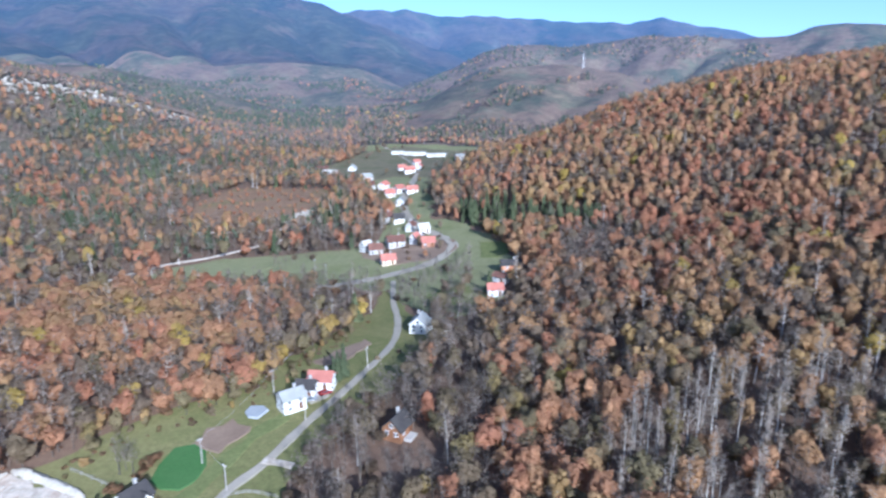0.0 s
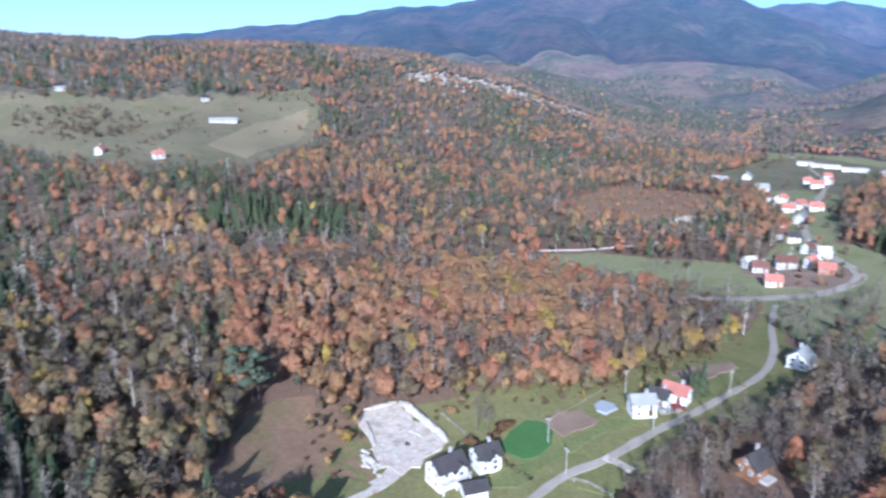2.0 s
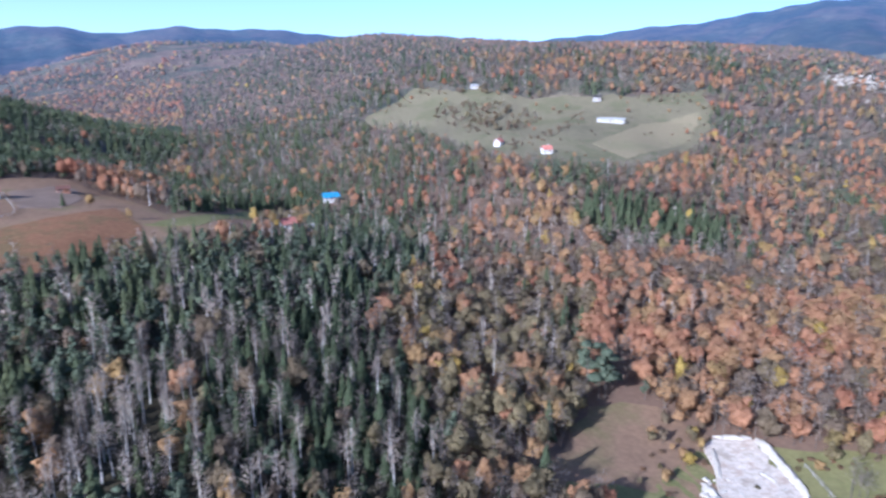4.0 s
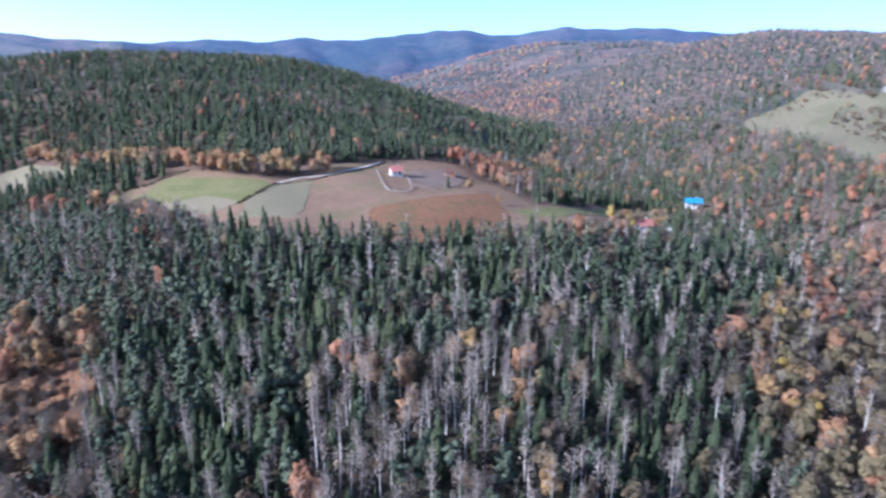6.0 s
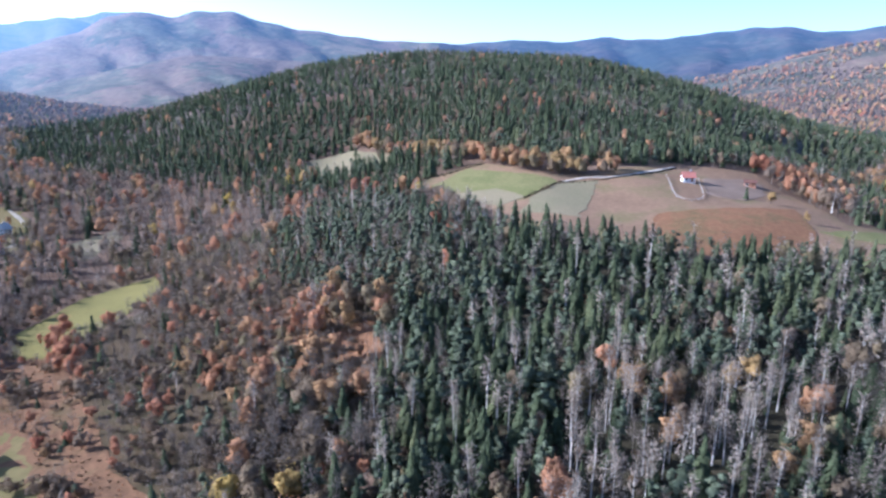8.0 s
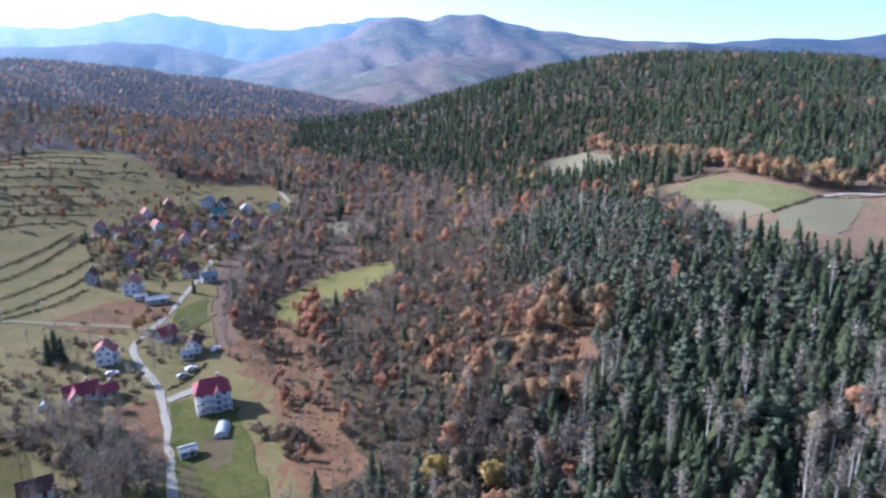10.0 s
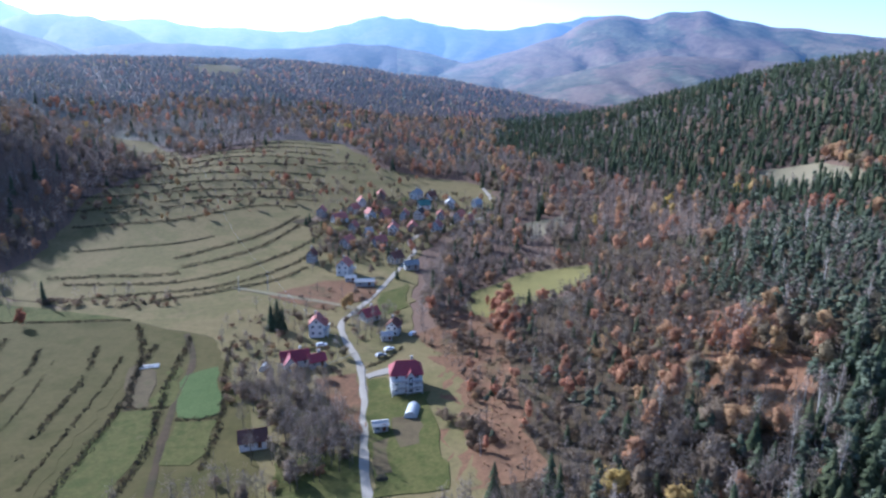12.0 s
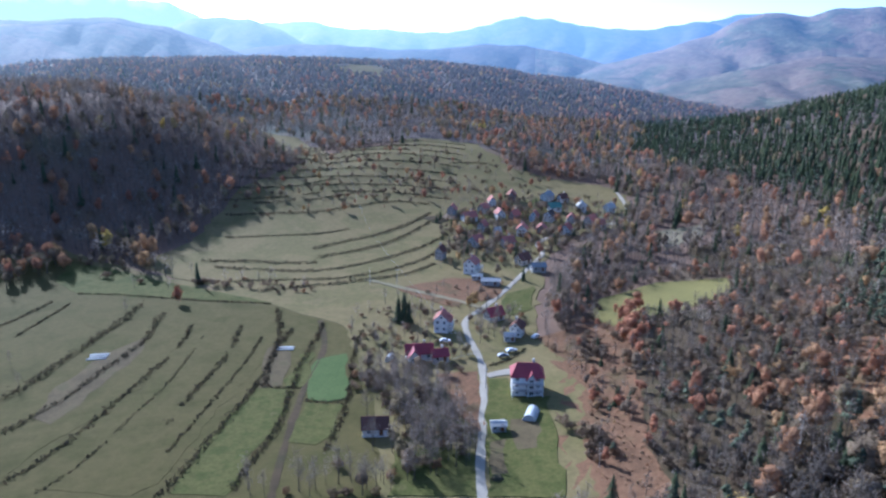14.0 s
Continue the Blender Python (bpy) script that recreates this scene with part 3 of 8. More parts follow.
    if kind == "spruce":
        tiers, per = ((11, 6), (7, 5), (5, 4), (4, 3), (3, 3))[lod]
        tri, w = [], rng.uniform(0.175, 0.26)
        for i in range(tiers):
            z = 0.08 + 0.88 * i / tiers
            r = w * (1 - (z - 0.1) / 0.93) ** 0.95 + 0.012
            for j in range(per):
                a = 6.283 * (j + 0.5 * (i % 2)) / per + rng.normal(0, 0.2)
                rr = r * rng.uniform(0.65, 1.25)
                da, top = 3.2 / per, 1.25 / tiers
                root = (math.cos(a) * rr * 0.07, math.sin(a) * rr * 0.07, z + top)
                tip = (math.cos(a) * rr, math.sin(a) * rr, z - 0.4 * rr)
                tri += [(root, (math.cos(a - da) * rr * 0.75, math.sin(a - da) * rr * 0.75, z - 0.05 * rr), tip),
                        (root, tip, (math.cos(a + da) * rr * 0.75, math.sin(a + da) * rr * 0.75, z - 0.05 * rr))]
        if lod < 2:  # loose sprays that break the outline
            n = (60, 16)[lod]
            z, a = rng.uniform(0.12, 0.92, n), rng.uniform(0, 6.28, n)
            r = (w * (1 - (z - 0.1) / 0.93) ** 0.85 + 0.01) * rng.uniform(0.85, 1.2, n)
            p = np.stack([np.cos(a) * r, np.sin(a) * r, z], 1)
            tri = list(tri) + list(np.stack([p + rng.normal(0, (0.014, 0.022)[lod], (n, 3)) for _ in range(3)], 1))
        return np.array(tri), stem(0.95, 0.012, rng, 3, bend=lod == 0), body
    tri = []  # pine: tufted crown on a bare stem
    count = (9, 5, 3, 2, 1)[lod]
    for k in range(count):
        z = 0.36 + 0.56 * (k + 0.3) / count
        a, w = rng.uniform(0, 6.28), rng.uniform(0.12, 0.17) * (1.2 - 0.75 * (k / count))
        q = np.array([math.cos(a) * w * 0.7, math.sin(a) * w * 0.7, z])
        r = np.array([w, w, 0.075 * (1, 1.3, 1.9, 2.6, 4)[lod]])
        body.append(lump(q, r * 0.72, 1, rng, 0.32))
        n = (24, 10, 6, 4, 4)[lod]
        tri.append(leaf_tris(q, r * 1.1, n, (0.02, 0.034, 0.05, 0.07, 0.09)[lod], rng, 0.4))
    return np.concatenate(tri), stem(0.9, 0.012, rng, 3, bend=lod == 0), body


def model_arrays(kind, lod, rng):
    """Points, faces, the face's material (0 crown, 1 trunk) and rounded normals of one tree of height 1."""
    tri, tk, body = tree_model(kind, lod, rng)
    mid = tri.mean(1)
    out = mid * (1, 1, 0) + np.clip((mid[:, 2:] - 0.42) * (0, 0, 1), -0.05, 1) * (0.35 if kind == "spruce" else 0.7)
    out += (0, 0, 0.05)
    out /= np.linalg.norm(out, axis=1)[:, None] + 1e-9
    face = np.cross(tri[:, 1] - tri[:, 0], tri[:, 2] - tri[:, 0])
    face /= np.linalg.norm(face, axis=1)[:, None] + 1e-9
    turned = (face * out).sum(1) < 0
    tri[turned] = tri[turned][:, ::-1]
    face[turned] *= -1
    soft = face * 0.7 + out
    soft /= np.linalg.norm(soft, axis=1)[:, None] + 1e-9
    side = np.cross(tk[:, 1] - tk[:, 0], tk[:, 2] - tk[:, 0])
    side /= np.linalg.norm(side, axis=1)[:, None] + 1e-9
    N = [np.repeat(soft, 3, 0), np.repeat(side, 3, 0)]
    loose = np.concatenate([tri, tk]).reshape(-1, 3)
    V, F, I = [loose], [np.arange(len(loose)).reshape(-1, 3)], [np.r_[np.zeros(len(tri), int), np.ones(len(tk), int)]]
    n = len(loose)
    for v, f in body:
        V.append(v)
        F.append(f + n)
        I.append(np.zeros(len(f), int))
        q = v - v.mean(0)
        q = q / (np.linalg.norm(q, axis=1)[:, None] + 1e-9) + rng.normal(0, 0.22, v.shape) + (0, 0, 0.5)
        N.append(q / (np.linalg.norm(q, axis=1)[:, None] + 1e-9))
        n += len(v)
    return np.concatenate(V), np.concatenate(F), np.concatenate(I), np.concatenate(N)


TRUNK = {"birch": "birch_bark"}
CROWN = {"bare": "twig", "birch": "twig"}


def wood(name, kind, xy, h, lod, label, seed, tint=None, crown=None, wide=1.0):
    """Many trees of one kind in one mesh."""
    rng = np.random.default_rng(seed)
    if not len(xy):
        return None
    z = ground_z(xy[:, 0], xy[:, 1])
    models = [model_arrays(kind, lod, rng) for _ in range(9)]
    which = rng.integers(0, len(models), len(xy))
    tint = rng.uniform(0, 1, len(xy)) if tint is None else tint
    V, F, I, C, NN, base = [], [], [], [], [], 0
    for k, (v, f, mi, nv) in enumerate(models):
        s = np.nonzero(which == k)[0]
        if not len(s):
            continue
        a, hh = rng.uniform(0, 6.28, len(s)), h[s]
        ww = hh * wide * rng.uniform(0.85, 1.2, len(s))
        ca, sa = np.cos(a), np.sin(a)
        X = (v[None, :, 0] * ca[:, None] - v[None, :, 1] * sa[:, None]) * ww[:, None] + xy[s, 0][:, None]
        Y = (v[None, :, 0] * sa[:, None] + v[None, :, 1] * ca[:, None]) * ww[:, None] + xy[s, 1][:, None]
        Z = v[None, :, 2] * hh[:, None] + z[s][:, None]
        V.append(np.stack([X, Y, Z], 2).reshape(-1, 3))
        NN.append(np.stack([nv[None, :, 0] * ca[:, None] - nv[None, :, 1] * sa[:, None], nv[None, :, 0] * sa[:, None] + nv[None, :, 1] * ca[:, None],
                            np.repeat(nv[None, :, 2], len(s), 0)], 2).reshape(-1, 3))
        F.append((f[None] + (np.arange(len(s)) * len(v))[:, None, None]).reshape(-1, 3) + base)
        base += len(s) * len(v)
        I.append(np.tile(mi, len(s)))
        C.append(np.repeat(tint[s], len(v)))
    F = np.concatenate(F)
    me = soup(name, np.concatenate(V), F, [M[crown or CROWN.get(kind, kind)], M[TRUNK.get(kind, "bark")]], np.concatenate(I), np.concatenate(C), np.concatenate(NN))
    return tagged(new(name, me), label, "trees", "", "stuff")


def field_noise(x, y, s, seed=0):
    """Smooth noise 0 to 1 over the plan."""
    k = seed * 1.7
    v = (np.sin(x / s + k + 1.6 * np.sin(y / s * 0.8 + k)) + np.sin(y / s * 1.1 + 2 * k + 1.4 * np.sin(x / s * 0.7 - k))
         + 0.6 * np.sin((x + y) / s * 1.9 + 3 * k) + 0.5 * np.sin((x - y) / s * 2.7 + k))
    return 0.5 + v / 6.2


def polar(x, y):
    return np.degrees(np.arctan2(-x, y)) % 360, np.hypot(x, y)

# ---- open land: plan outlines ----
NORTH_FIELDS = [(-116, 141), (-88, 165), (-60, 179), (-54, 198), (-30, 265), (-28, 297), (-21, 290), (-14, 262), (-2, 245), (-4, 207), (-26, 175), (-39, 146), (-34, 128), (-40, 90), (-100, 90)]
NORTH_VILLAGE = [(-154, 324), (-126, 359), (-59, 371), (-41, 378), (-31, 432), (-70, 578), (-124, 658), (-90, 840), (60, 830), (23, 598), (-11, 520), (-5, 414), (16, 394), (29, 352), (36, 310), (27, 272), (4, 252), (-13, 271), (-25, 298), (-61, 312), (-97, 302)]
SLOPE_FIELD = [(-165.7, 435.0), (-194.0, 520.4), (-179.0, 582.3), (-93.0, 567.8), (-86.7, 527.5), (-91.3, 436.7)]
HIGH_MEADOW = [(-714.5, 248.6), (-727.1, 287.1), (-732.8, 335.8), (-671.7, 371.7), (-595.0, 406.8), (-534.9, 478.5), (-506.1, 550.6), (-465.0, 514.9), (-387.5, 409.5), (-369.4, 336.0), (-368.2, 287.3), (-401.1, 282.0), (-438.0, 267.1), (-514.0, 270.7), (-635.1, 276.2)]
CLEARING = [(-324.3, -185.1), (-352.7, -160.4), (-334.4, -105.5), (-408.6, -63.7), (-421.7, -19.7), (-380.8, 7.7), (-333.0, 23.3), (-450.7, 101.9), (-435.7, 113.6), (-310.4, 82.4), (-288.7, 64.6), (-286.3, 43.8), (-264.4, 6.6), (-252.4, -17.0), (-242.8, -61.6), (-244.6, -80.2), (-252.4, -101.8), (-292.0, -163.1)]
CLEARING_2 = [(-394.4, -321.0), (-417.9, -298.4), (-398.8, -252.0), (-378.8, -236.0), (-367.1, -264.3), (-376.1, -307.2)]
SOUTH_VALLEY = [(137, -379), (107, -386), (51, -340), (23, -317), (67, -362), (45, -397), (19, -482), (-62, -600), (-129, -620), (-190, -548), (-256, -488), (-261, -453), (-222, -381), (-173, -369), (-138, -321), (-108, -254), (-98, -231), (-97, -215), (-95, -180), (-80, -150), (-70, -120), (100, -120), (150, -250)]
BROOK_FIELD = [(-127, -245), (-142, -264), (-178, -276), (-211, -266), (-194, -242), (-156, -231), (-131, -229)]
BROOK_FIELD_2 = [(-227, -363), (-264, -365), (-256, -348), (-216, -327)]
BRACKEN = [(-97, -229), (-120, -236), (-137, -234), (-134, -213), (-118, -193), (-106, -165), (-93, -142), (-88, -118), (-66, -128), (-72, -163), (-87, -180), (-93, -207)]
WEST_PATCH = [(-111.7, 82.0), (-125.4, 96.1), (-144.7, 121.2), (-142.9, 132.5), (-135.7, 140.5), (-116.9, 141.7), (-101.5, 128.6), (-94.0, 118.4), (-88.1, 114.5)]
LANE_SIDE = [(-96, -222), (-104, -238), (-132, -296), (-160, -328), (-180, -350), (-185, -378), (-150, -365), (-95, -270)]
BRUSH = [(-69, -110), (-140, -128), (-200, -160), (-240, -215), (-225, -300), (-160, -300), (-120, -250), (-90, -200)]
FAR_VALLEY = [(-90, 835), (60, 825), (45, 880), (-10, 905), (-70, 915), (-115, 890)]
UPPER_TERRACE = [(-124.7, -636.7), (-162.7, -650.1), (-199.8, -625.5), (-198.7, -531.0), (-175.2, -484.6), (-130.0, -471.3), (-107.4, -505.3)]
HILL_TOP = [(-106.0, -1079.3), (-134.7, -1119.4), (-176.9, -1148.5), (-210.2, -1053.0), (-161.7, -996.4), (-126.3, -1001.6)]
BROW = [(1.6, -702.1), (-30.0, -673.3), (-54.5, -589.1), (-44.9, -550.5), (-10.7, -579.6)]
CLEARING_EDGE = [(-439.0, -307.7), (-390.6, -215.1), (-369.6, -160.7), (-362.7, -124.1), (-381.1, -82.5), (-348.9, -75.6), (-332.9, -114.2), (-343.8, -150.0), (-359.0, -198.4), (-413.5, -291.1)]
OPEN = [CLEARING_EDGE, UPPER_TERRACE, HILL_TOP, BROW, WEST_PATCH, FAR_VALLEY, NORTH_FIELDS, NORTH_VILLAGE, SLOPE_FIELD, HIGH_MEADOW, CLEARING, CLEARING_2, SOUTH_VALLEY, BROOK_FIELD, BROOK_FIELD_2]


def open_land(x, y):
    res = np.zeros(np.shape(x), bool)
    for poly in OPEN:
        res |= inside(x, y, poly)
    return res


sheet("field", NORTH_FIELDS, M["grass"], label="mown olive-green valley meadow beside the lane", seed=1)
sheet("field", NORTH_VILLAGE, M["pale_meadow"], label="green village meadows with worn patches", seed=2, step=8, amp=1.8)
sheet("field", FAR_VALLEY, M["pale_meadow"], label="dry fields of the far valley", seed=11, step=12, amp=4.0)
sheet("field", WEST_PATCH, M["fallow"], label="rough brown grass beside the work yard", seed=12, amp=1.0)
sheet("field", SLOPE_FIELD, M["fallow"], label="brown fallow slope", seed=3, step=8, amp=2.0)
sheet("field", HIGH_MEADOW, M["pasture"], label="dry high meadow on the hill", seed=4, step=9, amp=3.0)
sheet("field", CLEARING, M["fallow"], label="brown clearing among spruces", seed=5, step=6, amp=1.2)
sheet("field", CLEARING_2, M["grass_dry"], label="small dry clearing", seed=6, step=6)
sheet("field", SOUTH_VALLEY, M["meadow"], label="dry valley meadows round the village", seed=7, step=7, amp=1.5)
sheet("field", UPPER_TERRACE, M["meadow"], label="olive terraces above the village", seed=13, step=9, amp=3.0)
sheet("field", HILL_TOP, M["pasture"], label="pale pasture on the hill top", seed=14, step=14, amp=6.0)
sheet("field", BROW, M["meadow"], label="olive pasture on the brow", seed=15, step=9, amp=3.0)
sheet("field", BROOK_FIELD, M["hayfield"], label="yellow-green hay field", seed=8)
sheet("field", BROOK_FIELD_2, M["grass_dry"], label="dry hay field", seed=9)
BRUSH_FLOOR = [(-66, -78), (-150, -95), (-235, -140), (-285, -215), (-262, -330), (-232, -325), (-214, -300), (-214, -262), (-190, -238), (-152, -228), (-120, -226), (-92, -205), (-80, -150)]
sheet("field", BRUSH_FLOOR, M["brushland"], lift=0.12, label="brown brushland floor", seed=16, step=7, amp=3.0)
sheet("field", BRACKEN, M["bracken"], label="rust-brown bracken slope", seed=10)

# sheet of needles whose dark colour also stands for the trees' shade
sheet("field", [(-262, -150), (-255, -60), (-273, 8), (-272, 55), (-345, 100), (-340, 165), (-255, 125), (-195, 76), (-140, 76), (-92, 50), (-88, -60), (-130, -90), (-168, -108)], M["shaded_needles"], lift=0.12, label="needle floor under the spruces, darkened with their shade", seed=17, step=7, amp=2.0)

ORANGE_STAND = [(-168, -168), (-186, -160), (-177, -135), (-165, -107), (-141, -97), (-136, -111), (-147, -144)]
sheet("field", ORANGE_STAND, M["rust"], lift=0.3, label="rust-red bracken below the pines", seed=18, step=6, amp=2.0)
sheet("field", [(-196, -212), (-214, -230), (-226, -222), (-205, -185), (-188, -176), (-184, -192)], M["rust"], lift=0.3, label="rust-red bracken above the hay field", seed=19, step=6, amp=2.0)

# ---- roads ----
ribbon("road", [(-50, 60), (-58, 110), (-54, 139), (-46, 153), (-38, 172), (-28, 195), (-19, 227), (-18, 252), (-22, 281), (-24, 310)], 2.6, M["road"], label="narrow pale asphalt lane")
ribbon("road", [(-110, 300), (-61, 307), (-40, 313), (-24, 321), (-7, 332), (5, 353), (2, 372), (-20, 420), (-28, 480), (-24, 560), (-22, 640), (-40, 760), (-80, 900)], 5.5, M["road"], label="pale main road through the village")
ribbon("track", [(-200, 290), (-178, 304), (-166, 327), (-151, 350), (-129, 366), (-98, 399)], 2.6, M["gravel"], label="pale gravel track")
ribbon("track", [(-175, 418), (-161, 422), (-125, 423), (-89, 431), (-98, 458)], 3.0, M["gravel"], label="pale gravel track on the slope")
ribbon("road", [(-50, 60), (-42, -20), (-40, -90), (-46, -138), (-56, -169), (-63, -190), (-70, -215), (-72, -237), (-76, -255), (-86, -266), (-103, -285), (-126, -314), (-146, -340), (-153, -362), (-190, -385), (-229, -394), (-247, -430), (-259, -465)], 2.6, M["road"], label="narrow pale village lane")
ribbon("track", [(-96, 100), (-91, 121), (-97, 133)], 5, M["gravel"], label="gravel drive to the work yard")
ribbon("track", [(5, -150), (1, -173), (-7, -210), (-16, -241), (-17, -270)], 2.4, M["brushland"], label="rutted farm track")


BUSY = [(-147.5, 127, 8), (-141, 134, 9), (-134, 127, 7)]  # places to keep free of trees: x, y, radius

